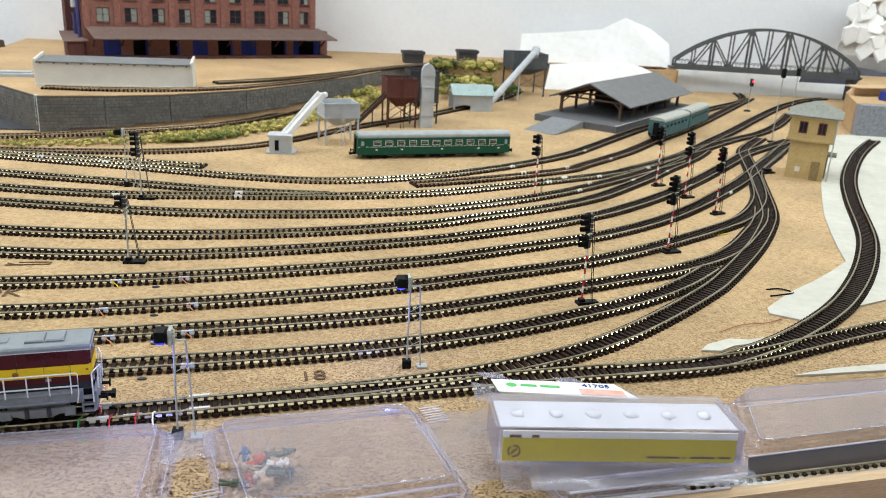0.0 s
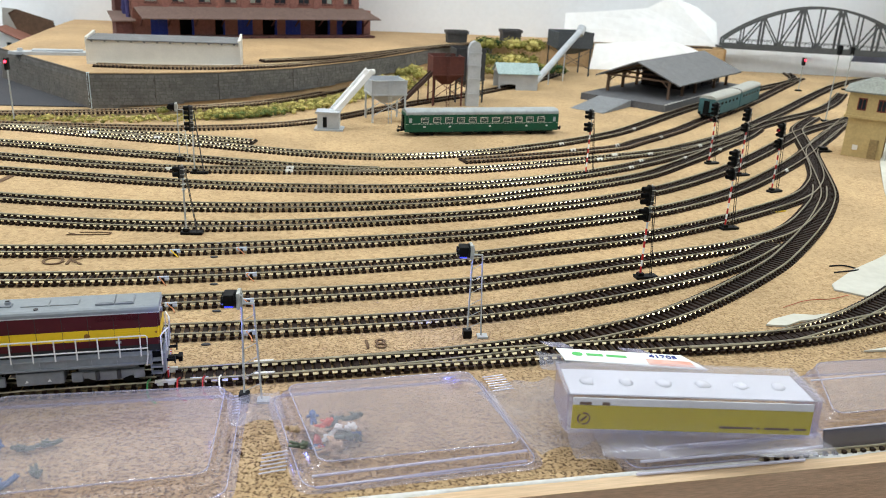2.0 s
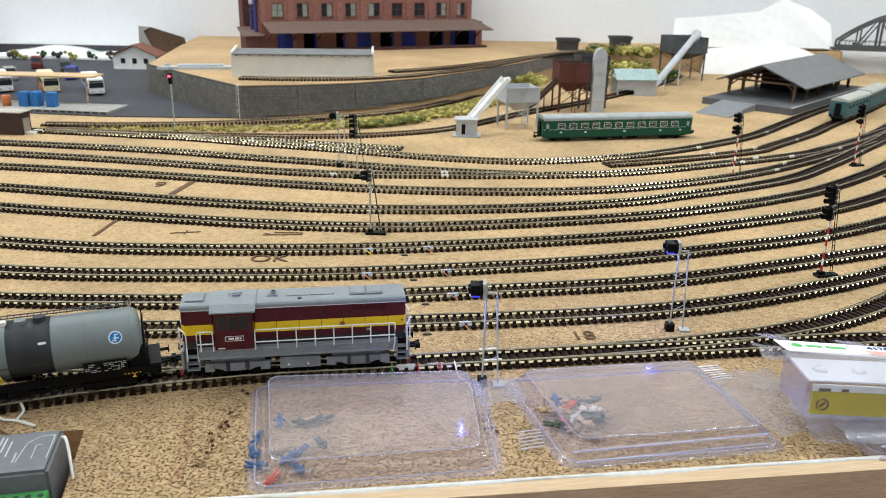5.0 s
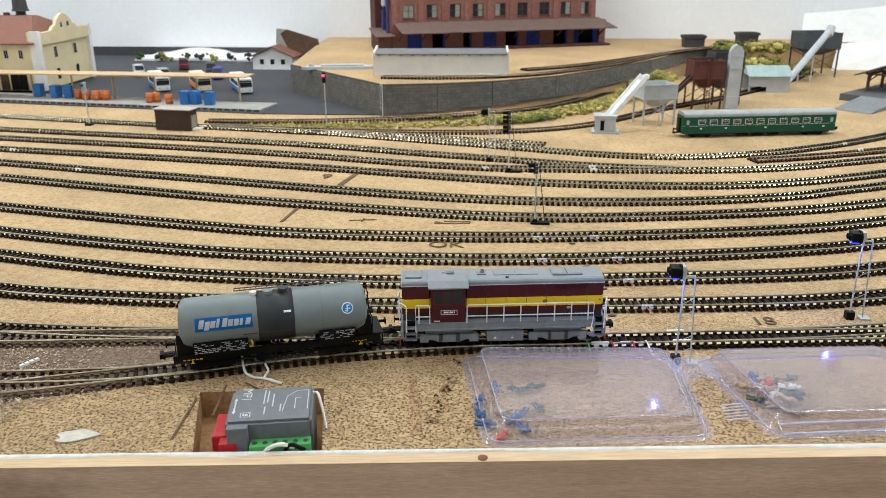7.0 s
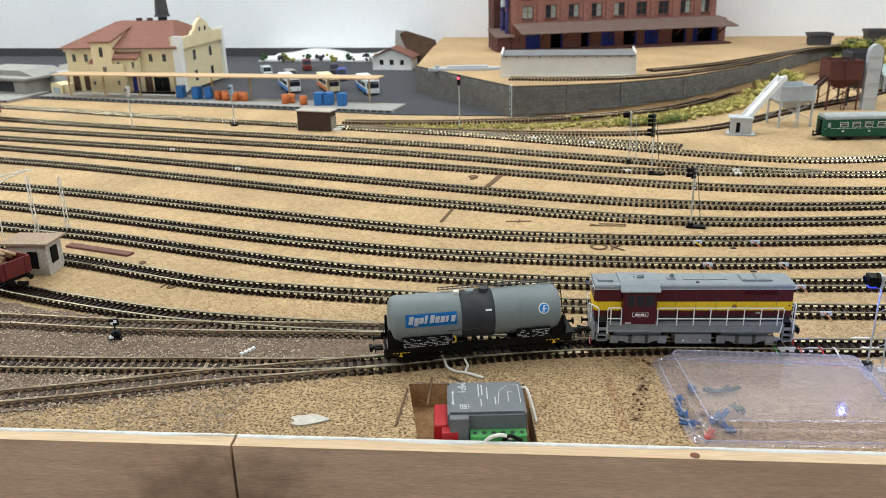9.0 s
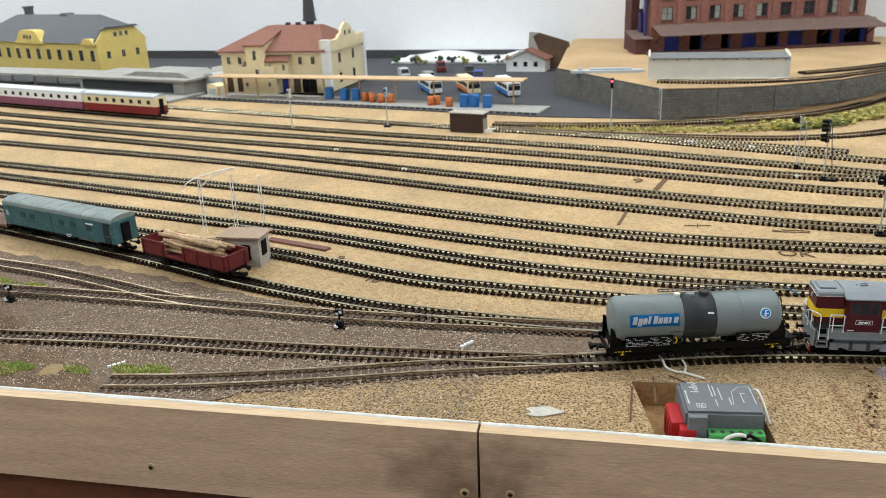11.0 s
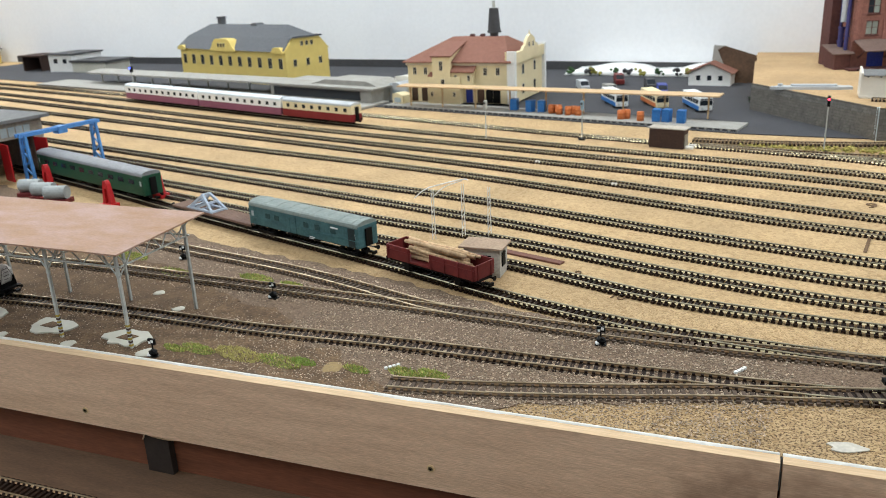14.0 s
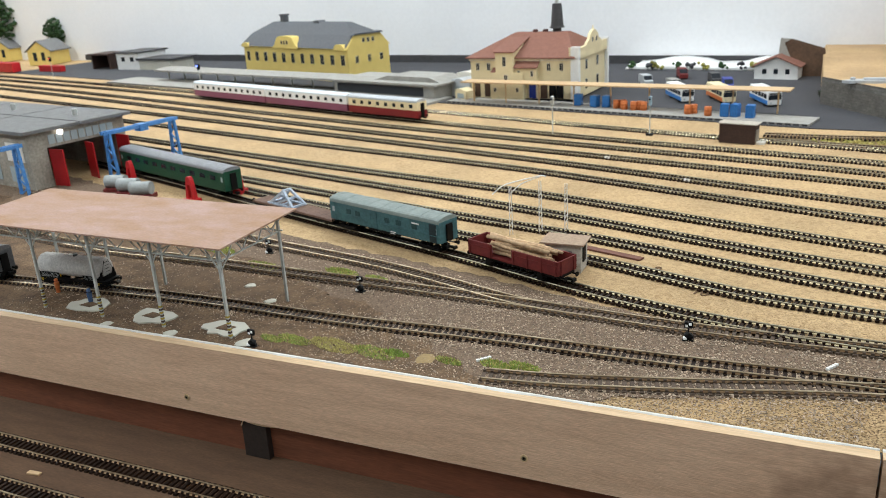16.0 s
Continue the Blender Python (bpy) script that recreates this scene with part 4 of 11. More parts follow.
        box(bm, x0 - 0.0003, -W - 0.0003, zr, x1 + 0.0003, W + 0.0003, zr + 0.0004)
        part("roof_lip", bm, LOCO_PALE, hood, "pale edge under the roof")
        bm = bmesh.new()
        w = W + 0.0001
        prism(bm, [(-w, zr + 0.0004), (w, zr + 0.0004), (w, 0.0414), (w - 0.0007, 0.0423), (w - 0.0022, zt), (-w + 0.0022, zt), (-w + 0.0007, 0.0423), (-w, 0.0414)], 0, x0, x1)
        part("roof", bm, LOCO_GREY, hood, "pale grey roof")
    # engine-room doors, louvres and their hinges along the long hood
    for s in (-1, 1):
        y = s * (W + 0.00005)
        for k in range(6):
            x = -0.0105 + 0.0118 * k
            bm = bmesh.new()
            box(bm, x - 0.00012, y - 0.0001, zs + 0.0005, x + 0.00012, y + 0.0001, zr - 0.0004)
            part("door_joint", bm, TANK_BAND, top)
            bm = bmesh.new()
            rod(bm, (x + 0.0010, y, 0.0335), (x + 0.0010, y + s * 0.0004, 0.0335), 0.00035, 6)
            part("door_latch", bm, MAROON, top)
        for k in range(4):
            bm = bmesh.new()
            box(bm, 0.0365, y - 0.00022, 0.0266 + 0.0011 * k, 0.0485, y + 0.00022, 0.0270 + 0.0011 * k)
            part("louvre", bm, YELLOW, top)
        for k in range(5):
            bm = bmesh.new()
            box(bm, 0.0290, y - 0.00022, 0.0360 + 0.0006 * k, 0.0480, y + 0.00022, 0.03625 + 0.0006 * k)
            part("louvre", bm, MAROON, top)
    # roof equipment
    for x0, x1, w in ((0.0285, 0.0372, 0.0055), (0.0376, 0.0463, 0.0055)):
        bm = bmesh.new()
        box(bm, x0, -w, zt, x1, w, zt + 0.0009, bevel=0.0003)
        hatch = part("roof_hatch", bm, FRAME_GREY, top)
        bm = bmesh.new()
        box(bm, x0 + 0.0007, -w + 0.0009, zt + 0.0009, x1 - 0.0007, w - 0.0009, zt + 0.0011)
        part("mesh_panel", bm, LOCO_GREY, hatch)
    for x0, x1 in ((-0.0055, 0.0068), (0.0074, 0.0205)):
        bm = bmesh.new()
        box(bm, x0, -0.0030, zt - 0.0001, x1, 0.0036, zt + 0.0004, bevel=0.00015)
        part("roof_hatch", bm, LOCO_GREY, top)
    bm = bmesh.new()
    box(bm, -0.0150, -0.0022, zt, -0.0098, 0.0024, zt + 0.0006)
    rod(bm, (-0.0118, 0.0006, zt), (-0.0118, 0.0006, zt + 0.0021), 0.0014, 12)
    exhaust = part("exhaust", bm, FRAME_GREY, top, "grey exhaust stack")
    bm = bmesh.new()
    rod(bm, (-0.0118, 0.0006, zt + 0.0021), (-0.0118, 0.0006, zt + 0.0022), 0.0010, 12)
    part("exhaust_mouth", bm, BLACK, exhaust)
    bm = bmesh.new()
    rod(bm, (0.0020, -0.0068, zt - 0.0006), (0.0020, -0.0068, zt + 0.0006), 0.0011, 10)
    part("filler_cap", bm, DARK_GREY, top)
    bm = bmesh.new()
    box(bm, -0.0570, -0.0055, zt - 0.0001, -0.0475, 0.0055, zt + 0.0010, bevel=0.0004)
    part("roof_hatch", bm, LOCO_GREY, top)
    # the cab
    bm = bmesh.new()
    box(bm, -0.0422, -C, z1, -0.0226, C, 0.0398)
    cab = part("cab", bm, MAROON, top)
    bm = bmesh.new()
    prism(bm, [(-0.0147, 0.0394), (-0.0146, 0.0401), (-0.0098, 0.0426), (-0.0050, 0.0437), (0.0050, 0.0437), (0.0098, 0.0426), (0.0146, 0.0401), (0.0147, 0.0394), (0.0132, 0.0398), (-0.0132, 0.0398)], 0, -0.0440, -0.0208)
    part("cab_roof", bm, LOCO_GREY, cab, "grey cab roof with overhanging eaves")
    bm = bmesh.new()
    wire(bm, [(-0.0350, -0.0010, 0.0434), (-0.0350, -0.0010, 0.0446), (-0.0315, -0.0002, 0.0447), (-0.0285, 0.0008, 0.0447), (-0.0285, 0.0008, 0.0434)], 0.0003, 5)
    rod(bm, (-0.0330, -0.0020, 0.0443), (-0.0290, -0.0012, 0.0443), 0.0005, 8, 0.0009)
    part("roof_horn", bm, FRAME_GREY, cab)
    for s in (-1, 1):
        for x0, x1 in ((-0.0400, -0.0359), (-0.0345, -0.0304), (-0.0289, -0.0246)):
            bm = bmesh.new()
            box(bm, x0 - 0.0004, s * (C + 0.0001) - 0.0002, 0.0297, x1 + 0.0004, s * (C + 0.0001) + 0.0002, 0.0376)
            win = part("cab_window", bm, BRICK_DARK, cab)
            bm = bmesh.new()
            box(bm, x0, s * (C + 0.0003) - 0.0001, 0.0301, x1, s * (C + 0.0003) + 0.0001, 0.0372)
            part("pane", bm, GLASS_DARK, win)
        y = s * (C + 0.0002)
        bm = bmesh.new()
        box(bm, -0.0368, y - 0.0002, 0.0234, -0.0273, y + 0.0002, 0.0262)
        plate = part("number_plate", bm, MAROON, cab, "maroon number plate with white border")
        bm = bmesh.new()
        for a in ((-0.0368, 0.0234, -0.0273, 0.02365), (-0.0368, 0.02595, -0.0273, 0.0262), (-0.0368, 0.0234, -0.03655, 0.0262), (-0.02755, 0.0234, -0.0273, 0.0262),
                  (-0.0352, 0.0243, -0.0324, 0.0253), (-0.0319, 0.0243, -0.0297, 0.0253), (-0.0292, 0.0243, -0.0286, 0.0253)):
            box(bm, a[0], y + s * 0.0002 - 0.0001, a[1], a[2], y + s * 0.0002 + 0.0001, a[3])
        part("white_bar", bm, PRINT_WHITE, plate)
        bm = bmesh.new()
        box(bm, -0.0408, y - 0.0001, 0.0190, -0.0372, y + 0.0001, 0.0196)
        part("data_print", bm, PRINT_WHITE, cab)
        for x, z, w in ((0.0240, 0.0285, 0.0024), (0.0562, 0.0290, 0.0010)):
            bm = bmesh.new()
            rod(bm, (x, s * W, z), (x, s * (W + 0.0003), z), w * 0.6, 12)
            part("badge", bm, bpy.data.materials["badge_olive"] if "badge_olive" in bpy.data.materials else material("badge_olive", srgb(150, 104, 40), 0.5, scale=100), top)
        bm = bmesh.new()
        box(bm, 0.0370, s * (W + 0.0001) - 0.0002, 0.0238, 0.0395, s * (W + 0.0001) + 0.0002, 0.0250)
        part("maker_plate", bm, ROOF_SILVER, top)
    # lamps on both ends
    for x, d in ((-0.0590, -1), (0.0582, 1)):
        for y in (-0.0066, 0.0066):
            bm = bmesh.new()
            rod(bm, (x, y, 0.0222), (x + d * 0.0007, y, 0.0222), 0.0012, 12)
            part("headlight", bm, GLASS_PALE, top)
        bm = bmesh.new()
        rod(bm, (x, 0, 0.0370), (x + d * 0.0008, 0, 0.0370), 0.0013, 12)
        part("headlight", bm, GLASS_PALE, top)

    # handrails, post by post
    def handrail(points, posts):
        bm = bmesh.new()
        wire(bm, points, 0.00036, 6)
        hr = part("handrail", bm, WHITE_PAINT, top, "white handrail")
        for x, y, za, zb in posts:
            b2 = bmesh.new()
            rod(b2, (x, y, za), (x, y, zb), 0.00034, 6)
            part("post", b2, WHITE_PAINT, hr)
    for s in (-1, 1):
        y = s * (F + 0.0004)
        handrail([(-0.0217, y, z1 - 0.0004), (-0.0217, y, 0.0283), (-0.0209, y, 0.0291), (0.0514, y, 0.0291), (0.0521, y, 0.0283), (0.0519, y, 0.0180), (0.0510, y, 0.0126)],
                 [(-0.0102 + 0.00983 * k, y, z1 - 0.0004, 0.0291) for k in range(7)])
        handrail([(-0.0217, y, 0.0222), (0.0520, y, 0.0222)], [])
        handrail([(-0.0507, y, 0.0126), (-0.0513, y, 0.0133), (-0.0513, y, 0.0285), (-0.0508, y, 0.0293), (-0.0438, y, 0.0293), (-0.0432, y, 0.0286), (-0.0432, y, z1 - 0.0004)], [])
        handrail([(-0.0513, y, 0.0223), (-0.0432, y, 0.0223)], [(-0.0494, y, z1 - 0.0004, 0.0293)])
        for d in (-1, 1):
            xe = -0.0566 if d < 0 else 0.0585
            handrail([(xe, y, 0.0126), (xe, y, 0.0284), (xe + d * 0.0006, y - s * 0.0006, 0.0292), (d * 0.0612, s * 0.0066, 0.0290), (d * 0.0614, s * 0.0040, 0.0282), (d * 0.0612, s * 0.0040, 0.0215)],
                     [(d * 0.0606, s * 0.0090, z1 - 0.0006, 0.0290), (d * 0.0612, s * 0.0040, z1 - 0.0006, 0.0240)])
    # running gear
    for cx in (-0.0318, 0.0322):
        bm = bmesh.new()
        for s in (-1, 1):
            y0, y1 = sorted((s * 0.0094, s * 0.0116))
            for q in (-0.0145, 0.0145):
                box(bm, cx + q - 0.0026, y0, 0.0046, cx + q + 0.0026, y1, 0.0096, bevel=0.0005)
            prism(bm, [(cx - 0.0125, 0.0092), (cx + 0.0125, 0.0092), (cx + 0.0118, 0.0070), (cx + 0.0060, 0.0046), (cx - 0.0060, 0.0046), (cx - 0.0118, 0.0070)], 1, *sorted((s * 0.0092, s * 0.0112)))
        box(bm, cx - 0.014, -0.0090, 0.0050, cx + 0.014, 0.0090, 0.0110)
        bogie = part("bogie", bm, FRAME_GREY, top)
        for dx in (-0.0100, 0.0100):
            b2 = bmesh.new()
            wheelset(b2, cx + dx, 0.0048)
            part("wheelset", b2, BLACK, bogie)
        for s in (-1, 1):
            for dx in (-0.0050, 0.0050):
                b2 = bmesh.new()
                rod(b2, (cx + dx, s * 0.0116, 0.0054), (cx + dx, s * 0.0116, 0.0098), 0.0011, 8)
                part("spring", b2, DARK_GREY, bogie)
    bm = bmesh.new()
    box(bm, -0.0495, -0.0085, 0.0098, 0.0495, 0.0085, z0)
    part("floor_pan", bm, BLACK, top)
    bm = bmesh.new()
    box(bm, -0.0097, -0.0120, 0.0047, 0.0118, 0.0120, 0.0113, bevel=0.0005)
    tank = part("fuel_tank", bm, FRAME_GREY, top)
    for s in (-1, 1):
        for x in (-0.0050, 0.0052):
            b2 = bmesh.new()
            prism(b2, [(x - 0.0009, 0.0064), (x + 0.0009, 0.0064), (x, 0.0079)], 1, s * 0.0121 - 0.0001, s * 0.0121 + 0.0001)
            part("warning_mark", b2, PRINT_WHITE, tank)
    for d in (-1, 1):
        for s in (-1, 1):
            for k in range(4):
                bm = bmesh.new()
                y = s * (F - 0.0018 - 0.0014 * k)
                box(bm, d * 0.0606 - 0.0003, y - 0.0007, 0.0040, d * 0.0606 + 0.0003, y + 0.0007, 0.0078, pose(0, 0, 0, 0, 0, 0))
                part("hazard_stripe", bm, PRINT_WHITE if k % 2 else RED_PLASTIC, top)
    buffers(top, ((-L, -1), (L, 1)), 0.0116)
    return top


def tank_wagon(m, body=None, band=True, label=""):
    body = body or TANK_GREY
    top = thing("tank_wagon", m, label or "grey tank wagon with black middle band and blue maker's panel", "tank wagon")
    L, R, zc = 0.0515, 0.0142, 0.0262

    def barrel(bm, x0, x1, r, domed):
        prof = [(x0, r), (x1, r)]
        if domed:
            k = 0.004
            prof = [(x0 - 0.0008, 0.35 * r), (x0 + 0.0003, 0.8 * r), (x0 + k * 0.45, 0.94 * r), (x0 + k, r), (x1 - k, r), (x1 - k * 0.45, 0.94 * r), (x1 - 0.0003, 0.8 * r), (x1 + 0.0008, 0.35 * r)]
        n = 36
        loft(bm, [[(x, rr * math.cos(2 * math.pi * i / n), zc + rr * math.sin(2 * math.pi * i / n)) for i in range(n)] for x, rr in prof])
    bm = bmesh.new()
    barrel(bm, -L, L, R, True)
    shell = part("barrel", bm, body, top, smooth=True)
    if band:
        bm = bmesh.new()
        barrel(bm, -0.0095, 0.0105, R + 0.0002, False)
        part("band", bm, TANK_BAND, shell, "matt black band", smooth=True)
    for x in (-0.026, 0.026):
        bm = bmesh.new()
        n = 36
        for a, b in (((x - 0.0004), (x + 0.0004)),):
            loft(bm, [[(q, (R + 0.0001) * math.cos(2 * math.pi * i / n), zc + (R + 0.0001) * math.sin(2 * math.pi * i / n)) for i in range(n)] for q in (a, b)])
        part("weld_seam", bm, body, shell)
    if band:
        for s in (-1, 1):
            # the maker's panel, bent to the barrel
            def bent(x0, x1, z0, z1, off, mat, name, parent, label="", slant=0.0):
                bm = bmesh.new()
                rows = []
                for k in range(9):
                    z = z0 + (z1 - z0) * k / 8
                    a = math.asin(max(-1, min(1, (z - zc) / R)))
                    y = s * (R + off) * math.cos(a)
                    zz = zc + (R + off) * math.sin(a)
                    dx = slant * (z - z0)
                    rows.append([bm.verts.new((x0 + dx, y, zz)), bm.verts.new((x1 + dx, y, zz))])
                for p, q in zip(rows, rows[1:]):
                    bm.faces.new((p[0], p[1], q[1], q[0]))
                bmesh.ops.solidify(bm, geom=bm.faces[:], thickness=0.0001)
                return part(name, bm, mat, parent, label)
            panel = bent(-0.0428, -0.0124, 0.0264, 0.0336, 0.00015, BLUE_LABEL, "maker_panel", shell, "blue panel with a white mark")
            for k in range(9):
                x = -0.0414 + k * 0.00312
                bent(x, x + (0.0026 if k not in (3, 7) else 0.0016), 0.0282 if k != 1 else 0.0272, 0.0317 if k not in (0, 3, 4) else 0.0326, 0.0003, PRINT_WHITE, "white_bar", panel, slant=0.25)
            # the round emblem, lying flat against the upper side of the barrel
            lean = math.degrees(math.asin((0.0312 - zc) / R))
            spot = pose(0.0400, 0, zc, s * lean if s > 0 else -lean, 0, 0)
            bm = bmesh.new()
            rod(bm, (0, s * (R - 0.0004), 0), (0, s * (R + 0.0002), 0), 0.0033, 24)
            disc = part("emblem", bm, PRINT_WHITE, shell, "round blue and white emblem", m=spot)
            bm = bmesh.new()
            rod(bm, (0, s * (R - 0.0001), 0), (0, s * (R + 0.0003), 0), 0.0027, 24)
            part("emblem_field", bm, BLUE_LABEL, disc)
            bm = bmesh.new()
            for a in ((-0.0004, -0.0020, 0.0003, 0.0018), (-0.0011, -0.0006, 0.0017, 0.0000), (-0.0001, 0.0012, 0.0013, 0.0018), (-0.0015, -0.0018, -0.0001, -0.0013)):
                box(bm, a[0], s * (R + 0.0003) - 0.0001, a[1], a[2], s * (R + 0.0003) + 0.0001, a[3])
            part("emblem_mark", bm, PRINT_WHITE, disc)
            bm = bmesh.new()
            box(bm, -0.0020, s * R - 0.0003, -0.0006, 0.0018, s * R + 0.0003, 0.0006)
            part("small_print", bm, PRINT_WHITE, shell, m=pose(0.0068, 0, zc, (1 if s > 0 else -1) * math.degrees(math.asin(0.0066 / R)), 0, 0))
            bm = bmesh.new()
            rod(bm, (-0.0180, s * (R - 0.0006), zc - 0.0042), (0.0085, s * (R - 0.0006), zc - 0.0042), 0.0003, 6)
            part("pipe", bm, DARK_GREY, shell)
    # domes and walkway
    for x, r, h, mat in ((-0.0108, 0.0020, 0.0014, OFFWHITE), (-0.0028, 0.0029, 0.0014, body), (0.0058, 0.0031, 0.0022, TANK_BAND)):
        bm = bmesh.new()
        rod(bm, (x, -0.001, zc + R - 0.0006), (x, -0.001, zc + R + h), r, 18, r * 0.92)
        part("hatch", bm, mat, shell)
    bm = bmesh.new()
    for y in (0.002, 0.0055):
        bar(bm, (-0.021, y, zc + R + 0.0016), (0.048, y, zc + R + 0.0016), 0.0007, 0.0004)
    for k in range(24):
        x = -0.021 + 0.003 * k
        bar(bm, (x, 0.002, zc + R + 0.0013), (x, 0.0055, zc + R + 0.0013), 0.0005, 0.0003)
    part("walkway", bm, DARK_GREY, top, "grey grating walkway on top")
    # underframe
    bm = bmesh.new()
    for s in (-1, 1):
        box(bm, -0.056, s * 0.0115 - 0.0008, 0.0084, 0.058, s * 0.0115 + 0.0008, 0.0126)
        box(bm, -0.046, s * 0.0108 - 0.0006, 0.0056, 0.046, s * 0.0108 + 0.0006, 0.0064)
    for x in (-0.055, -0.034, 0.0, 0.034, 0.0535):
        box(bm, x, -0.0107, 0.0078, x + 0.0015, 0.0107, 0.0105)
    part("underframe", bm, BLACK, top)
    # saddles that hug the barrel at both ends
    for x in (-0.0478, 0.0478):
        d = 1 if x > 0 else -1
        for s in (-1, 1):
            bm = bmesh.new()
            prism(bm, [(x + d * 0.0058, 0.0126), (x - d * 0.0030, 0.0126), (x - d * 0.0010, 0.0170), (x + d * 0.0046, 0.0245), (x + d * 0.0056, 0.0245)], 1, *sorted((s * 0.0098, s * 0.0112)))
            part("saddle", bm, BLACK, top)
        bm = bmesh.new()
        box(bm, x - 0.004, -0.0090, 0.0100, x + 0.004, 0.0090, 0.0150)
        part("saddle", bm, BLACK, top)
    for s in (-1, 1):
        bm = bmesh.new()
        box(bm, -0.012, s * 0.0095 - 0.002, 0.0040, -0.003, s * 0.0095 + 0.002, 0.0084, bevel=0.0006)
        part("brake_cylinder", bm, BLACK, top)
    for s in (-1, 1):
        for x0, x1, z0, z1 in ((-0.0450, -0.0155, 0.0126, 0.0196), (0.0235, 0.0318, 0.0122, 0.0188), (0.0324, 0.0442, 0.0122, 0.0188)):
            bm = bmesh.new()
            box(bm, x0, s * 0.0131 - 0.0003, z0, x1, s * 0.0131 + 0.0003, z1)
            board = part("data_board", bm, BLACK, top, "black data board with rows of white print")
            rng = random.Random(int((x0 + 1) * 1e4))
            bm = bmesh.new()
            z = z1 - 0.0010
            while z > z0 + 0.0006:
                x = x0 + 0.0006
                while x < x1 - 0.0018:
                    w = rng.uniform(0.0008, 0.0028)
                    if rng.random() < 0.6:
                        box(bm, x, s * 0.01345 - 0.0001, z - 0.0004, min(x + w, x1 - 0.0004), s * 0.01345 + 0.0001, z)
                    x += w + 0.0005
                z -= 0.0010
            part("print_bar", bm, material("faint_print", srgb(176, 178, 176), 0.6, scale=200), board)
        bm = bmesh.new()
        wire(bm, [(-0.0135, s * 0.0126, 0.0140), (-0.0132, s * 0.0132, 0.0160), (-0.0140, s * 0.0132, 0.0182)], 0.0005, 6)
        part("brake_lever", bm, YELLOW, top, "yellow brake lever")
        bm = bmesh.new()
        for k in range(5):
            box(bm, -0.0510 + k * 0.0022, s * 0.0124 - 0.0002, 0.0094, -0.0496 + k * 0.0022, s * 0.0124 + 0.0002, 0.0098)
            box(bm, 0.0420 + k * 0.0018, s * 0.0124 - 0.0002, 0.0094, 0.0430 + k * 0.0018, s * 0.0124 + 0.0002, 0.0098)
        for q in (-0.0461, 0.0469):
            box(bm, q - 0.0004, s * 0.0124 - 0.0002, 0.0072, q + 0.0004, s * 0.0124 + 0.0002, 0.0092)
            box(bm, q - 0.0011, s * 0.0124 - 0.0002, 0.0072, q + 0.0011, s * 0.0124 + 0.0002, 0.0077)
        part("yellow_mark", bm, YELLOW, top)
    for cx in (-0.0355, 0.0355):
        bm = bmesh.new()
        for s in (-1, 1):
            box(bm, cx - 0.0125, s * 0.0098 - 0.0010, 0.0028, cx + 0.0125, s * 0.0098 + 0.0010, 0.0080, bevel=0.0005)
        bogie = part("bogie", bm, BLACK, top)
        for dx in (-0.0075, 0.0075):
            b2 = bmesh.new()
            wheelset(b2, cx + dx, 0.0038)
            part("wheelset", b2, BLACK, bogie)
    # end platform with ladder
    bm = bmesh.new()
    for s in (-1, 1):
        wire(bm, [(0.0545, s * 0.010, 0.0105), (0.0545, s * 0.010, 0.0225), (0.0530, s * 0.008, 0.0260), (0.0530, s * 0.003, 0.0375)], 0.0003, 5)
        wire(bm, [(-0.0545, s * 0.010, 0.0105), (-0.0545, s * 0.010, 0.0165), (-0.0545, s * 0.006, 0.0172)], 0.0003, 5)
    for k in range(6):
        rod(bm, (0.0535, -0.004, 0.014 + 0.0042 * k), (0.0535, 0.004, 0.014 + 0.0042 * k), 0.0003, 5)
    part("end_ladder", bm, BLACK, top)
    bm = bmesh.new()
    box(bm, 0.0545, -0.0118, 0.0060, 0.0600, 0.0118, 0.0066)
    box(bm, 0.0540, -0.0118, 0.0122, 0.0605, 0.0118, 0.0130)
    box(bm, 0.0540, -0.0112, 0.0130, 0.0546, 0.0112, 0.0185)
    for q in (0.0546, 0.0598):
        for w in (-0.0116, 0.0116):
            box(bm, q - 0.0003, w - 0.0002, 0.0062, q + 0.0003, w + 0.0002, 0.0128)
    part("end_platform", bm, BLACK, top)
    buffers(top, ((-0.056, -1), (0.0600, 1)), 0.0112)
    return top


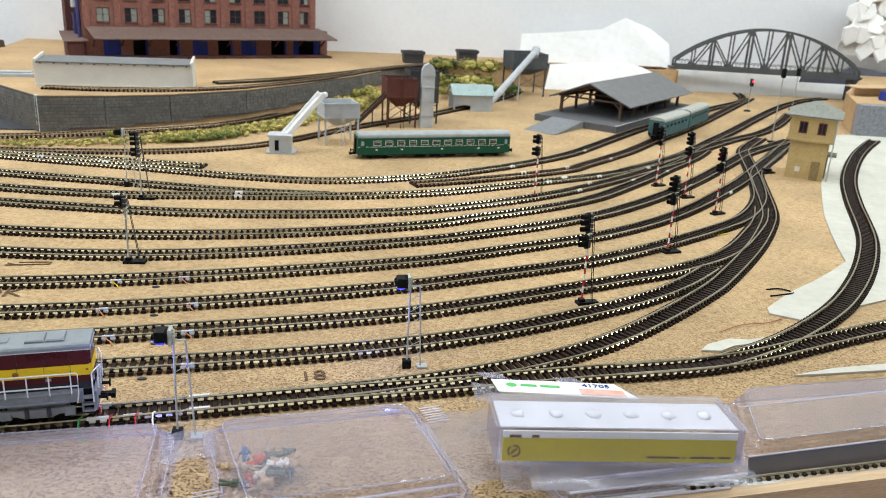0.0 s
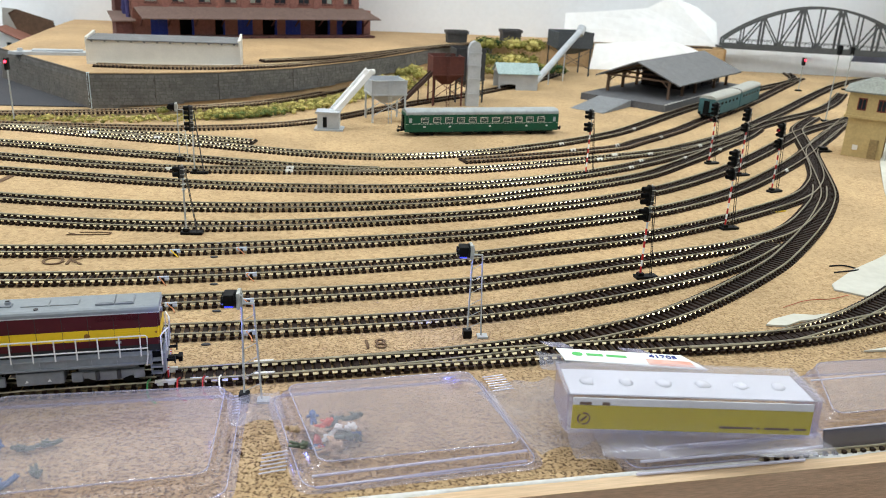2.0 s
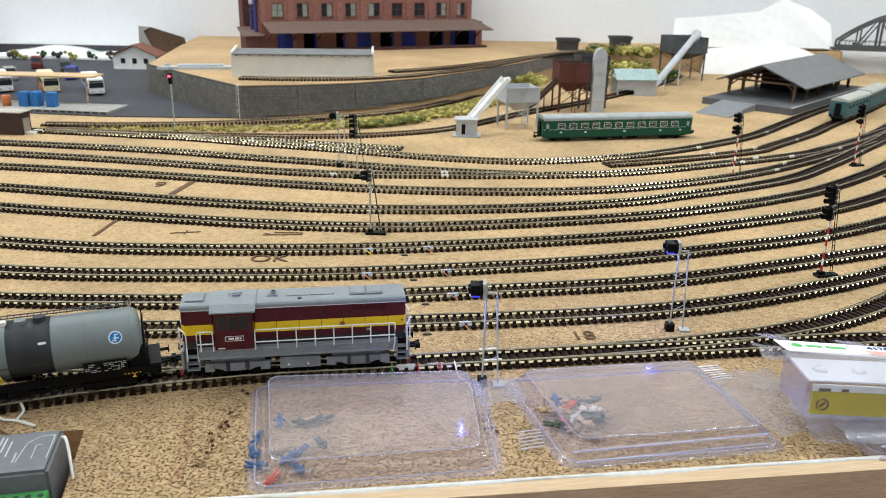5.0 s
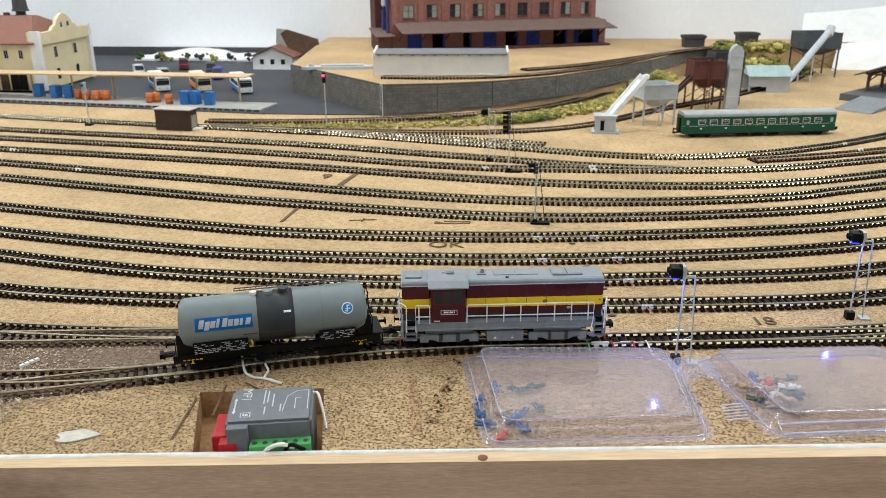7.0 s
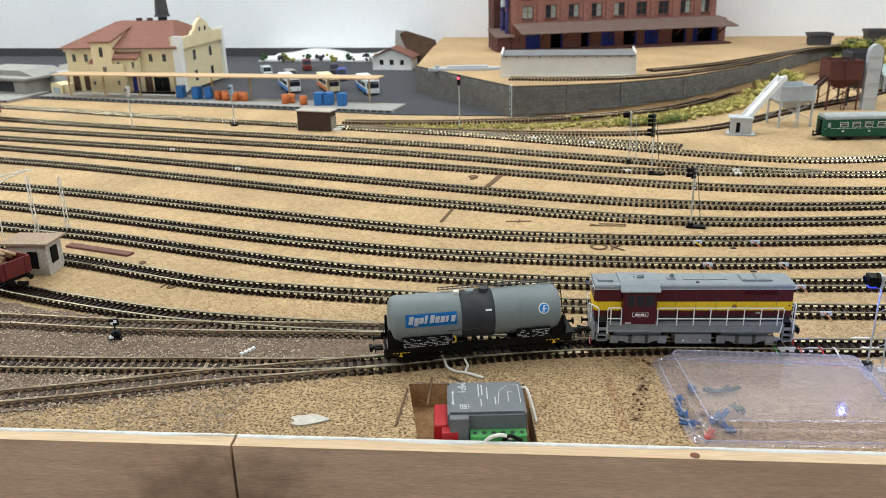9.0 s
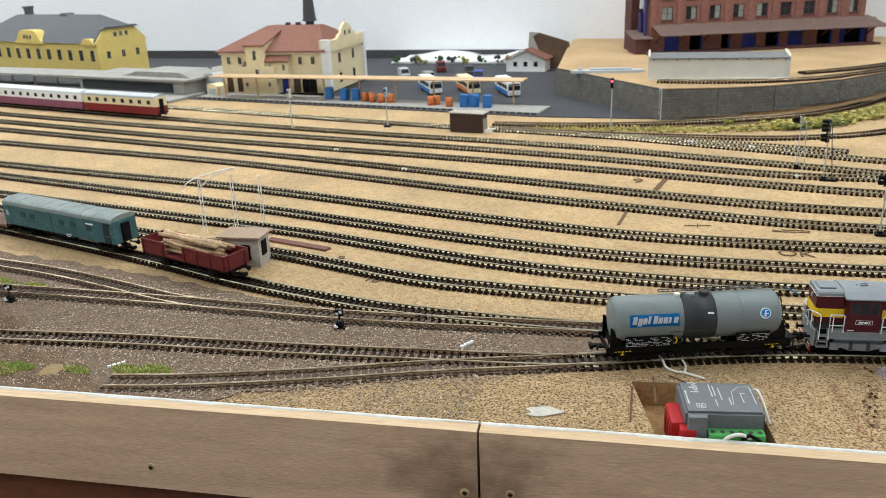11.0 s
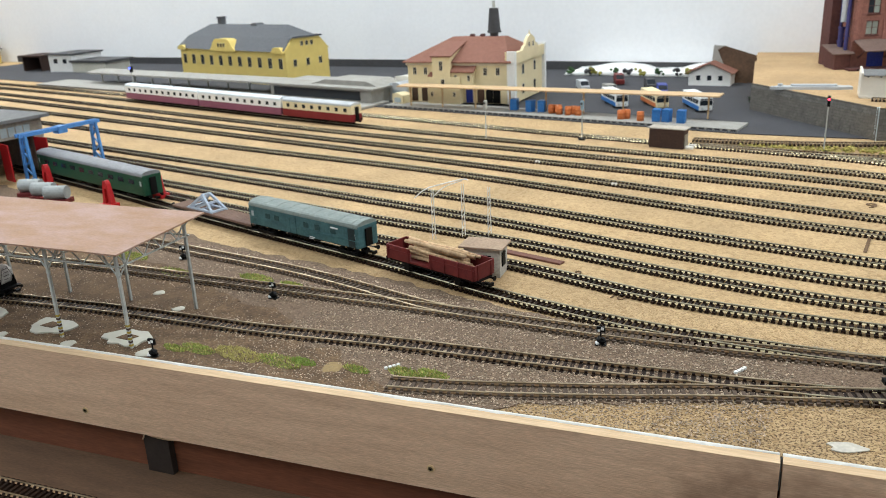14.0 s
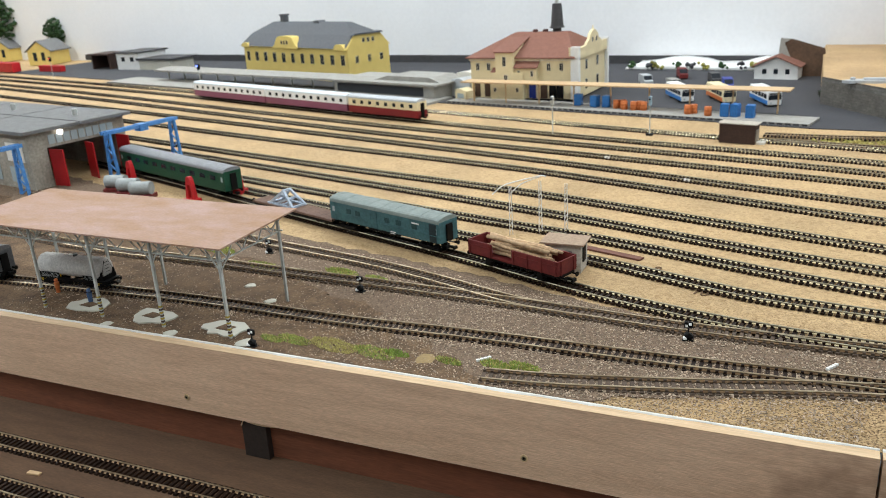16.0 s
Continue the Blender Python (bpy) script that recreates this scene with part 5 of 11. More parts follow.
def coach(m, length, half, side_mat, roof_mat, win_xs, label, h=0.0285, lower=None, win_mat=None, group="", frame=None, win=(0.0168, 0.0232, 0.0095), name="passenger_coach", category="coach", doors=True, base=0.0055):
    """A coach: sides, an arched roof, windows, doors, running gear."""
    top = thing(name, m, label, category, group)
    L = length / 2
    bm = bmesh.new()
    box(bm, -L, -half, base, L, half, h, bevel=0.0004)
    body = part("body", bm, side_mat, top)
    bm = bmesh.new()
    prism(bm, round_section(half + 0.0004, h - 0.0016, h - 0.0002, 0.0048), 0, -L + 0.0006, L - 0.0006)
    part("roof", bm, roof_mat, top, smooth=False)
    if lower:
        bm = bmesh.new()
        box(bm, -L - 0.00015, -half - 0.00015, base, L + 0.00015, half + 0.00015, base + 0.46 * (h - base))
        part("lower_panel", bm, lower, body)
    windows(body, win_xs, half + 0.0001, win[0], win[1], win[2], win_mat or GLASS_PALE, frame=frame)
    if doors:
        for x in (-L + 0.006, L - 0.006):
            for s in (-1, 1):
                bm = bmesh.new()
                box(bm, x - 0.0028, s * half - 0.0003, base + 0.001, x + 0.0028, s * half + 0.0003, h - 0.003)
                door = part("door", bm, side_mat, body)
                bm = bmesh.new()
                box(bm, x - 0.0018, s * half - 0.0005, win[0] - 0.0005, x + 0.0018, s * half + 0.0005, win[1])
                part("pane", bm, GLASS_PALE, door)
    bm = bmesh.new()
    box(bm, -L * 0.94, -half * 0.8, base - 0.0016, L * 0.94, half * 0.8, base)
    for k in range(3):
        x = -L * 0.2 + k * L * 0.2
        box(bm, x - 0.007, -half * 0.9, base - 0.0030, x + 0.007, half * 0.9, base - 0.0004, bevel=0.0003)
    part("underframe", bm, BLACK, top)
    for cx in (-L * 0.74, L * 0.74):
        bm = bmesh.new()
        for s in (-1, 1):
            box(bm, cx - 0.0125, s * 0.0088 - 0.0007, 0.0022, cx + 0.0125, s * 0.0088 + 0.0007, 0.0052, bevel=0.0003)
        bogie = part("bogie", bm, BLACK, top)
        for dx in (-0.0095, 0.0095):
            b2 = bmesh.new()
            wheelset(b2, cx + dx, 0.0036)
            part("wheelset", b2, BLACK, bogie)
    for x, d in ((-L, -1), (L, 1)):
        bm = bmesh.new()
        box(bm, min(x, x + d * 0.0018), -0.0042, base + 0.001, max(x, x + d * 0.0018), 0.0042, h - 0.003, bevel=0.0004)
        part("gangway", bm, BLACK, top)
    buffers(top, ((-L, -1), (L, 1)), 0.0085)
    return top


LOCO_X = -0.2228
locomotive(on_line("main", LOCO_X))
tank_wagon(on_line("main", LOCO_X - 0.1226))

# the green coach standing on the cork
gc = coach(pose(-0.001, 1.031, 0.0, 0, 0, 18.6), 0.204, 0.0118, COACH_GREEN, ROOF_SILVER, [-0.0775 + 0.0155 * k for k in range(11)],
           "dark green passenger coach with silver roof standing on bare cork", frame=OFFWHITE, win=(0.0178, 0.0230, 0.0088), win_mat=material("coach_glass", srgb(72, 92, 88), 0.2, other=srgb(40, 56, 54), scale=200))
for wx in [-0.0775 + 0.0155 * k for k in range(11)]:
    bm = bmesh.new()
    for s in (-1, 1):
        box(bm, wx - 0.0044, s * 0.0119 - 0.0006, 0.0211, wx + 0.0044, s * 0.0119 + 0.0006, 0.0214)
    part("sash_bar", bm, OFFWHITE, gc)
bm = bmesh.new()
for s in (-1, 1):
    box(bm, -0.102, s * 0.0119 - 0.0001, 0.0155, 0.102, s * 0.0119 + 0.0001, 0.0158)
part("waist_line", bm, PRINT_WHITE, gc, "thin white line")
bm = bmesh.new()
for s in (-1, 1):
    for x in (-0.078, -0.045, 0.008, 0.058, 0.086):
        box(bm, x - 0.0014, s * 0.0119 - 0.0001, 0.0112, x + 0.0014, s * 0.0119 + 0.0001, 0.0128)
part("print_bar", bm, PRINT_WHITE, gc)

# two short green wagons on the far line
VAN_ROOF = material("dusty_van_roof", srgb(172, 172, 164), 0.7, other=srgb(150, 150, 142), scale=60)
for gx in (0.362, 0.427):
    coach(on_line("slip", gx), 0.110, 0.0120, TEAL_PAINT, VAN_ROOF, [-0.040, -0.024, -0.008, 0.008, 0.024, 0.040], "weathered grey-green goods van with grey roof on a far track", h=0.029,
          win_mat=GLASS_DARK, group="far goods vans", name="goods_van", category="goods van", doors=False, win=(0.019, 0.0225, 0.006))

# the railcar set at the station
PLUM = material("plum_paint", srgb(134, 78, 100), 0.45, scale=60)
for line, rx, ln, sm, lo, rf in (("y2", -1.896, 0.274, RAIL_WHITE, PLUM, RAIL_ROOF), ("y2", -1.626, 0.258, RAIL_WHITE, PLUM, RAIL_ROOF), ("y2", -1.402, 0.180, CREAM, material("red_paint", srgb(126, 34, 38), 0.45, scale=60), GREY_PLASTIC)):
    nwin = int(ln / 0.0225)
    coach(on_line(line, rx), ln, 0.0125, sm, rf, [-ln / 2 + 0.016 + (ln - 0.032) * k / (nwin - 1) for k in range(nwin)],
          "cream and red railcar with dark windows" if ln < 0.2 else "white and plum railcar coach with pale roof", h=0.034, lower=lo, win_mat=GLASS_DARK, group="railcar set at the platform",
          name="railcar", category="railcar", doors=False, win=(0.0225, 0.0290, 0.0075))

# wagons in front of the workshop
vm = on_line("ladder", -0.9195)
GLASS_TEAL = material("van_glass", srgb(58, 84, 86), 0.25, other=srgb(34, 52, 54), scale=300)
van = coach(vm, 0.160, 0.0125, TEAL_PAINT, material("van_roof", srgb(132, 142, 138), 0.55, other=srgb(98, 112, 110), scale=70, grain=0.12), [-0.05, -0.036, 0.008, 0.024, 0.046], "weathered teal service van with ribbed grey roof",
            h=0.0322, base=0.0112, win_mat=GLASS_TEAL, name="service_van", category="goods van", win=(0.0208, 0.0258, 0.0066))
for s in (-1, 1):
    for x in (-0.0245, -0.0155):
        bm = bmesh.new()
        box(bm, x, s * 0.0128 - 0.0003, 0.0116, x + 0.0085, s * 0.0128 + 0.0003, 0.0292)
        part("side_door", bm, TEAL_PAINT, van)
bm = bmesh.new()
for s in (-1, 1):
    box(bm, 0.012, s * 0.0129 - 0.0001, 0.0105, 0.018, s * 0.0129 + 0.0001, 0.0112)
    box(bm, 0.012, s * 0.0129 - 0.0001, 0.0122, 0.020, s * 0.0129 + 0.0001, 0.0129)
    box(bm, 0.043, s * 0.0129 - 0.0001, 0.0262, 0.053, s * 0.0129 + 0.0001, 0.0276)
part("print_bar", bm, PRINT_WHITE, van)
# raised roof seams, a side rail along the waist, steps under the doors and a dark end doorway
for k in range(9):
    bm = bmesh.new()
    prism(bm, round_section(0.0131, 0.0306, 0.0320, 0.0051), 0, -0.0722 + 0.018 * k, -0.0716 + 0.018 * k)
    part("roof_seam", bm, bpy.data.materials["van_roof"], van)
for s in (-1, 1):
    bm = bmesh.new()
    box(bm, -0.0795, s * 0.0128 - 0.0004, 0.0180, 0.0795, s * 0.0128 + 0.0004, 0.0187)
    part("waist_rail", bm, TEAL_PAINT, van)
    for x in (-0.020, 0.072, -0.072):
        bm = bmesh.new()
        box(bm, x - 0.006, s * 0.0135 - 0.0012, 0.0048, x + 0.006, s * 0.0135 + 0.0012, 0.0054)
        box(bm, x - 0.006, s * 0.0132 - 0.0004, 0.0054, x - 0.0053, s * 0.0132 + 0.0004, 0.0114)
        box(bm, x + 0.0053, s * 0.0132 - 0.0004, 0.0054, x + 0.006, s * 0.0132 + 0.0004, 0.0114)
        part("step", bm, BLACK, van)
    # dark plate painted for the shade inside the end vestibule
    bm = bmesh.new()
    box(bm, 0.0665, s * 0.0129 - 0.0002, 0.0118, 0.0755, s * 0.0129 + 0.0002, 0.0298)
    part("vestibule_door", bm, material("van_shadowed_door", srgb(34, 48, 50), 0.6, scale=90) if s < 0 else bpy.data.materials["van_shadowed_door"], van, "dark plate for the shaded vestibule")


def open_wagon(m):
    top = thing("open_wagon", m, "red-brown open goods wagon loaded with pale peeled logs", "goods wagon")
    L, W, zf, zt = 0.0515, 0.0125, 0.0126, 0.0240
    bm = bmesh.new()
    box(bm, -L, -W, zf - 0.0016, L, W, zf)
    part("floor", bm, WOOD_RED, top)
    for s in (-1, 1):
        for x0, x1 in ((-L, -0.0225), (0.0010, L)):
            bm = bmesh.new()
            box(bm, x0, s * W - 0.0005, zf, x1, s * W + 0.0005, zt)
            side = part("side_wall", bm, WOOD_RED, top)
            for k in range(2 if x0 < -0.03 else 4):
                x = x0 + 0.002 + (x1 - x0 - 0.004) * k / (1 if x0 < -0.03 else 3)
                b2 = bmesh.new()
                box(b2, x - 0.0006, s * (W + 0.0008) - 0.0004, zf - 0.0014, x + 0.0006, s * (W + 0.0008) + 0.0004, zt - 0.0003)
                part("stanchion", b2, WOOD_RED, side)
            b2 = bmesh.new()
            box(b2, x0, s * (W + 0.0007) - 0.0003, zt - 0.0045, x1, s * (W + 0.0007) + 0.0003, zt - 0.0038)
            part("strap", b2, WOOD_RED, side)
    for x in (-L, L):
        bm = bmesh.new()
        box(bm, x - 0.0005, -W, zf, x + 0.0005, W, zt)
        end = part("end_wall", bm, WOOD_RED, top)
        for y in (-0.0085, 0.0085):
            b2 = bmesh.new()
            box(b2, x - 0.0011, y - 0.0006, zf - 0.0014, x + 0.0011, y + 0.0006, zt - 0.0003)
            part("stanchion", b2, WOOD_RED, end)
    bm = bmesh.new()
    box(bm, -L, -0.0105, zf - 0.0042, L, 0.0105, zf - 0.0016)
    part("underframe", bm, BLACK, top)
    for x in (-0.030, 0.030):
        bm = bmesh.new()
        wheelset(bm, x, 0.0042)
        part("wheelset", bm, BLACK, top)
        for s in (-1, 1):
            bm = bmesh.new()
            box(bm, x - 0.003, s * 0.0095 - 0.0006, 0.002, x + 0.003, s * 0.0095 + 0.0006, zf - 0.002, bevel=0.0003)
            box(bm, x - 0.0075, s * 0.0095 - 0.0004, 0.0058, x + 0.0075, s * 0.0095 + 0.0004, 0.0066)
            part("axle_box", bm, BLACK, top)
    buffers(top, ((-L, -1), (L, 1)), 0.0088)
    rng = random.Random(4)
    for k in range(18):
        row = k // 5
        log = thing("log", m @ pose(0.004 + rng.uniform(-0.005, 0.005), -0.0080 + (k % 5) * 0.0040 + 0.0012 * (row % 2) + rng.uniform(-0.001, 0.001), zf + 0.0030 + row * 0.0042, 0, rng.uniform(-2.5, 2.5), rng.uniform(-7, 7)),
                    "pale peeled log lying in the open wagon", "log", "logs in the open wagon")
        ln = rng.uniform(0.026, 0.036)
        bm = bmesh.new()
        r = rng.uniform(0.0013, 0.0023)
        wire(bm, [(-ln, 0, 0), (-ln * 0.4, rng.uniform(-0.0016, 0.0016), rng.uniform(-0.0006, 0.0009)), (ln * 0.3, rng.uniform(-0.0016, 0.0016), rng.uniform(-0.0006, 0.0006)), (ln, 0, 0)], r, 9)
        part("trunk", bm, LOG_BARK, log, smooth=True)
    return top


open_wagon(on_line("ladder", -0.752))


def flat_wagon(m):
    top = thing("flat_wagon", m, "brown flat wagon with low sides standing on the track", "goods wagon")
    L, W = 0.074, 0.0125
    bm = bmesh.new()
    box(bm, -L, -W, 0.0072, L, W, 0.0092)
    deck = part("deck", bm, material("deck_planks", srgb(112, 88, 76), 0.8, other=srgb(84, 66, 58), scale=120, grain=0.15), top)
    for k in range(30):
        b2 = bmesh.new()
        box(b2, -L + 0.0049 * k + 0.0004, -W + 0.0008, 0.0092, -L + 0.0049 * (k + 1) - 0.0004, W - 0.0008, 0.0095)
        part("plank", b2, material("deck_planks_top", srgb(118, 94, 82), 0.8, scale=120, grain=0.15, vary=0.1) if k == 0 else bpy.data.materials["deck_planks_top"], deck)
    bm = bmesh.new()
    box(bm, -L, -0.0105, 0.0045, L, 0.0105, 0.0072)
    part("underframe", bm, BLACK, top)
    for cx in (-0.05, 0.05):
        for dx in (-0.0075, 0.0075):
            bm = bmesh.new()
            wheelset(bm, cx + dx, 0.0036)
            part("wheelset", bm, BLACK, top)
    buffers(top, ((-L, -1), (L, 1)), 0.0080)


fm = on_line("ladder", -1.072)
flat_wagon(fm)
crane = thing("buffer_stop_frame", fm @ pose(-0.022, 0, 0.0095), "pale grey openwork steel frame lying on the flat wagon", "steel frame")
bm = bmesh.new()
for s in (-0.009, 0.009):
    bar(bm, (-0.024, s, 0.0006), (0.024, s, 0.0006), 0.0030, 0.0022)
    bar(bm, (-0.020, s, 0.001), (0.002, s * 0.5, 0.017), 0.0026, 0.0026)
    bar(bm, (0.022, s, 0.001), (0.002, s * 0.5, 0.017), 0.0026, 0.0026)
    bar(bm, (-0.010, s, 0.001), (0.012, s * 0.8, 0.009), 0.0022, 0.0022)
for x, z, w in ((-0.020, 0.001, 0.009), (0.002, 0.017, 0.006), (0.022, 0.001, 0.009), (-0.009, 0.009, 0.007), (0.012, 0.009, 0.007), (0.002, 0.001, 0.009)):
    bar(bm, (x, -w, z), (x, w, z), 0.0026, 0.0022)
part("frame", bm, material("pale_blue_grey", srgb(176, 188, 204), 0.5, scale=80), crane)
coach(on_line("ladder", -1.345), 0.275, 0.0125, material("workshop_green", srgb(22, 72, 52), 0.45, scale=50), material("roof_dusty", srgb(134, 136, 140), 0.6, scale=60),
      [-0.11 + 0.0245 * k for k in range(10)], "dark green passenger coach lifted between red workshop jacks", h=0.034, win_mat=GLASS_DARK, base=0.009, win=(0.0215, 0.027, 0.012))
tank_wagon(on_line("main", -1.094) @ Matrix.Scale(0.72, 4), body=material("pale_tank", srgb(214, 212, 208), 0.5, other=srgb(176, 174, 170), scale=40), band=False,
           label="pale grey tank wagon standing under the canopy")
coach(on_line("main", -1.215), 0.085, 0.0115, material("grey_van", srgb(104, 106, 108), 0.6, scale=60), ROOF_GREY, [], "grey covered goods van standing behind the tank wagon", h=0.028, name="goods_van", category="goods van", doors=False)

# ---- things along the front rim ----
def point_motor():
    ang = math.degrees(math.atan2(0.013, 0.037))
    top = thing("point_motor", pose(-0.319, 0.2395, -0.0160, 0, 0, ang), "grey point motor with red and green terminals set in a recess", "point motor")
    bm = bmesh.new()
    prism(bm, [(-0.0205, -0.0165), (0.0205, -0.0165), (0.0205, 0.0165), (-0.0205, 0.0165)], 2, 0.0, 0.029)
    bmesh.ops.bevel(bm, geom=list(bm.edges), offset=0.0014, segments=2, affect="EDGES")
    case = part("case", bm, CASE_GREY, top)
    bm = bmesh.new()
    box(bm, -0.0195, -0.0205, 0.004, -0.0095, -0.016, 0.0282, bevel=0.0008)
    part("case_step", bm, CASE_GREY, case)
    bm = bmesh.new()
    box(bm, -0.009, -0.0232, 0.004, 0.0198, -0.0164, 0.0195, bevel=0.0004)
    green = part("terminal_block", bm, GREEN_PLASTIC, top, "green screw terminal block")
    for k in range(6):
        b2 = bmesh.new()
        rod(b2, (-0.0066 + k * 0.0048, -0.0200, 0.0190), (-0.0066 + k * 0.0048, -0.0200, 0.0197), 0.0013, 10)
        part("screw_hole", b2, DARK_GREY, green)
    bm = bmesh.new()
    box(bm, -0.0275, -0.0150, 0.003, -0.0203, 0.0060, 0.0215, bevel=0.0012)
    box(bm, -0.0235, -0.0210, 0.003, -0.0150, -0.0140, 0.0205, bevel=0.0008)
    red = part("change_over_switch", bm, RED_PLASTIC, top, "red plastic switch block")
    for y in (-0.011, -0.004, 0.003):
        b2 = bmesh.new()
        box(b2, -0.0279, y - 0.0020, 0.0045, -0.0271, y + 0.0020, 0.0185)
        part("switch_slot", b2, material("red_dark", srgb(160, 24, 28), 0.5, scale=80) if y < -0.01 else bpy.data.materials["red_dark"], red)
    bm = bmesh.new()
    rod(bm, (-0.0208, -0.0212, 0.006), (-0.0208, -0.0212, 0.012), 0.0006, 6)
    part("pin", bm, CHROME, red)
    letters("type_mark", "MP1", 0.0068, pose(-0.0128, 0.0092, 0.02915, 0, 0, -90), MOTOR_PRINT, top)
    bm = bmesh.new()
    z0, z1 = 0.0290, 0.0292
    box(bm, -0.0178, -0.006, z0, -0.0171, 0.004, z1)
    prism(bm, [(-0.0184, 0.004), (-0.0165, 0.004), (-0.01745, 0.0065)], 2, z0, z1)
    prism(bm, [(-0.0184, -0.006), (-0.0165, -0.006), (-0.01745, -0.0085)], 2, z0, z1)
    part("arrow_mark", bm, MOTOR_PRINT, case)
    bm = bmesh.new()
    for a in ((-0.0135, -0.0120, -0.0095, -0.0116), (-0.0135, -0.0080, -0.0095, -0.0076), (-0.0139, -0.0118, -0.0135, -0.0078), (-0.0095, -0.0118, -0.0091, -0.0078), (-0.0128, -0.0108, -0.0121, -0.0088), (-0.0116, -0.0108, -0.0104, -0.0090)):
        box(bm, a[0], a[1], z0, a[2], a[3], z1)
    for x, y0, y1 in ((-0.004, 0.000, 0.013), (-0.0022, 0.001, 0.012), (0.0005, -0.003, 0.009), (-0.003, -0.010, -0.003), (0.0045, -0.008, -0.001)):
        box(bm, x, y0, z0, x + 0.0006, y1, z1)
    for a, b in (((0.006, -0.008), (0.0075, 0.006)), ((0.0075, 0.006), (0.012, 0.011)), ((0.012, 0.011), (0.018, 0.0115)), ((0.018, 0.0115), (0.018, -0.007)), ((0.0118, 0.004), (0.0145, 0.004)), ((0.0118, 0.004), (0.0118, -0.006))):
        bar(bm, (*a, z0), (*b, z0), 0.0004, 0.0004)
    part("print_bar", bm, MOTOR_PRINT, case)
    for pts in ([(-0.004, -0.022, 0.008), (-0.001, -0.0245, 0.018), (0.006, -0.0245, 0.021), (0.012, -0.0235, 0.018)], [(0.004, -0.022, 0.008), (0.010, -0.0242, 0.0200), (0.017, -0.0235, 0.0165)]):
        bm = bmesh.new()
        wire(bm, glide3(pts), 0.0010, 8)
        part("cable", bm, BLACK if pts[0][0] > 0 else WIRE_WHITE, top, smooth=True)
    bm = bmesh.new()
    wire(bm, glide3([(0.020, 0.012, 0.027), (0.023, 0.008, 0.0275), (0.0265, -0.004, 0.016), (0.028, -0.012, 0.004), (0.026, -0.016, 0.003)]), 0.0007, 8)
    part("cable", bm, WIRE_WHITE, top, smooth=True)
    return top


def glide3(points, n=8):
    p = [Vector(q) for q in points]
    p = [2 * p[0] - p[1]] + p + [2 * p[-1] - p[-2]]
    out = []
    for i in range(1, len(p) - 2):
        for k in range(n):
            u = k / n
            out.append(0.5 * (2 * p[i] + (p[i + 1] - p[i - 1]) * u + (2 * p[i - 1] - 5 * p[i] + 4 * p[i + 1] - p[i + 2]) * u**2 + (3 * p[i] - p[i - 1] - 3 * p[i + 1] + p[i + 2]) * u**3))
    return out + [p[-2]]


point_motor()


def loose_wire(name, pts, r, mat, label):
    bm = bmesh.new()
    wire(bm, glide3(pts), r, 7)
    return solid(name, bm, mat, label, "wire", smooth=True)


loose_wire("wire", [(-0.365, 0.298, 0.0040), (-0.359, 0.288, 0.0040), (-0.356, 0.285, 0.0012), (-0.350, 0.282, 0.0010), (-0.344, 0.282, 0.0010), (-0.332, 0.279, 0.0010)], 0.0007, WIRE_WHITE, "white two-core wire coming out from under the track")
loose_wire("wire", [(-0.348, 0.293, 0.0040), (-0.345, 0.290, 0.0015), (-0.344, 0.283, 0.0010), (-0.339, 0.281, 0.0012), (-0.332, 0.279, 0.0010)], 0.0007, WIRE_WHITE, "white wire looping out from under the track")
for k, (mt, dx) in enumerate(((RED_PLASTIC, 0.0), (GREEN_PLASTIC, -0.014), (RED_PLASTIC, 0.012), (WIRE_WHITE, 0.02))):
    loose_wire("wire", [(-0.158 + dx, 0.366 + 0.25 * dx, 0.0042), (-0.157 + dx, 0.360 + 0.25 * dx, 0.0058), (-0.154 + dx, 0.352 + 0.25 * dx, 0.003), (-0.149 + dx, 0.349 + 0.25 * dx, 0.0008)], 0.00045, mt,
               "thin coloured feeder wire soldered to the rail")
loose_wire("wire", [(0.205, 0.515, 0.0008), (0.225, 0.528, 0.0015), (0.245, 0.535, 0.001), (0.262, 0.545, 0.0008)], 0.0003, material("copper_wire", srgb(170, 84, 50), 0.4, scale=200), "reddish wire lying on the cork beside the curve")
loose_wire("wire", [(0.255, 0.735, 0.0006), (0.272, 0.742, 0.001), (0.29, 0.752, 0.0006)], 0.0006, YELLOW, "yellow wire lying between two tracks")
loose_wire("wire", [(0.27, 0.590, 0.0006), (0.285, 0.593, 0.002), (0.292, 0.600, 0.0008), (0.283, 0.606, 0.001), (0.272, 0.604, 0.0006)], 0.0006, BLACK, "black wire loop lying on the cork")

# insulating joiners and the feeder wires beside the yard tracks
JOINER_WHITE = material("joiner_white", srgb(226, 224, 214), 0.4, other=srgb(200, 198, 190), scale=200, grain=0.05)
JOINER_CLEAR = material("joiner_pale_blue", srgb(196, 204, 214), 0.25, other=srgb(150, 158, 170), scale=300, grain=0.1)
WIRE_TAN = material("wire_tan", srgb(206, 140, 96), 0.6, scale=100)


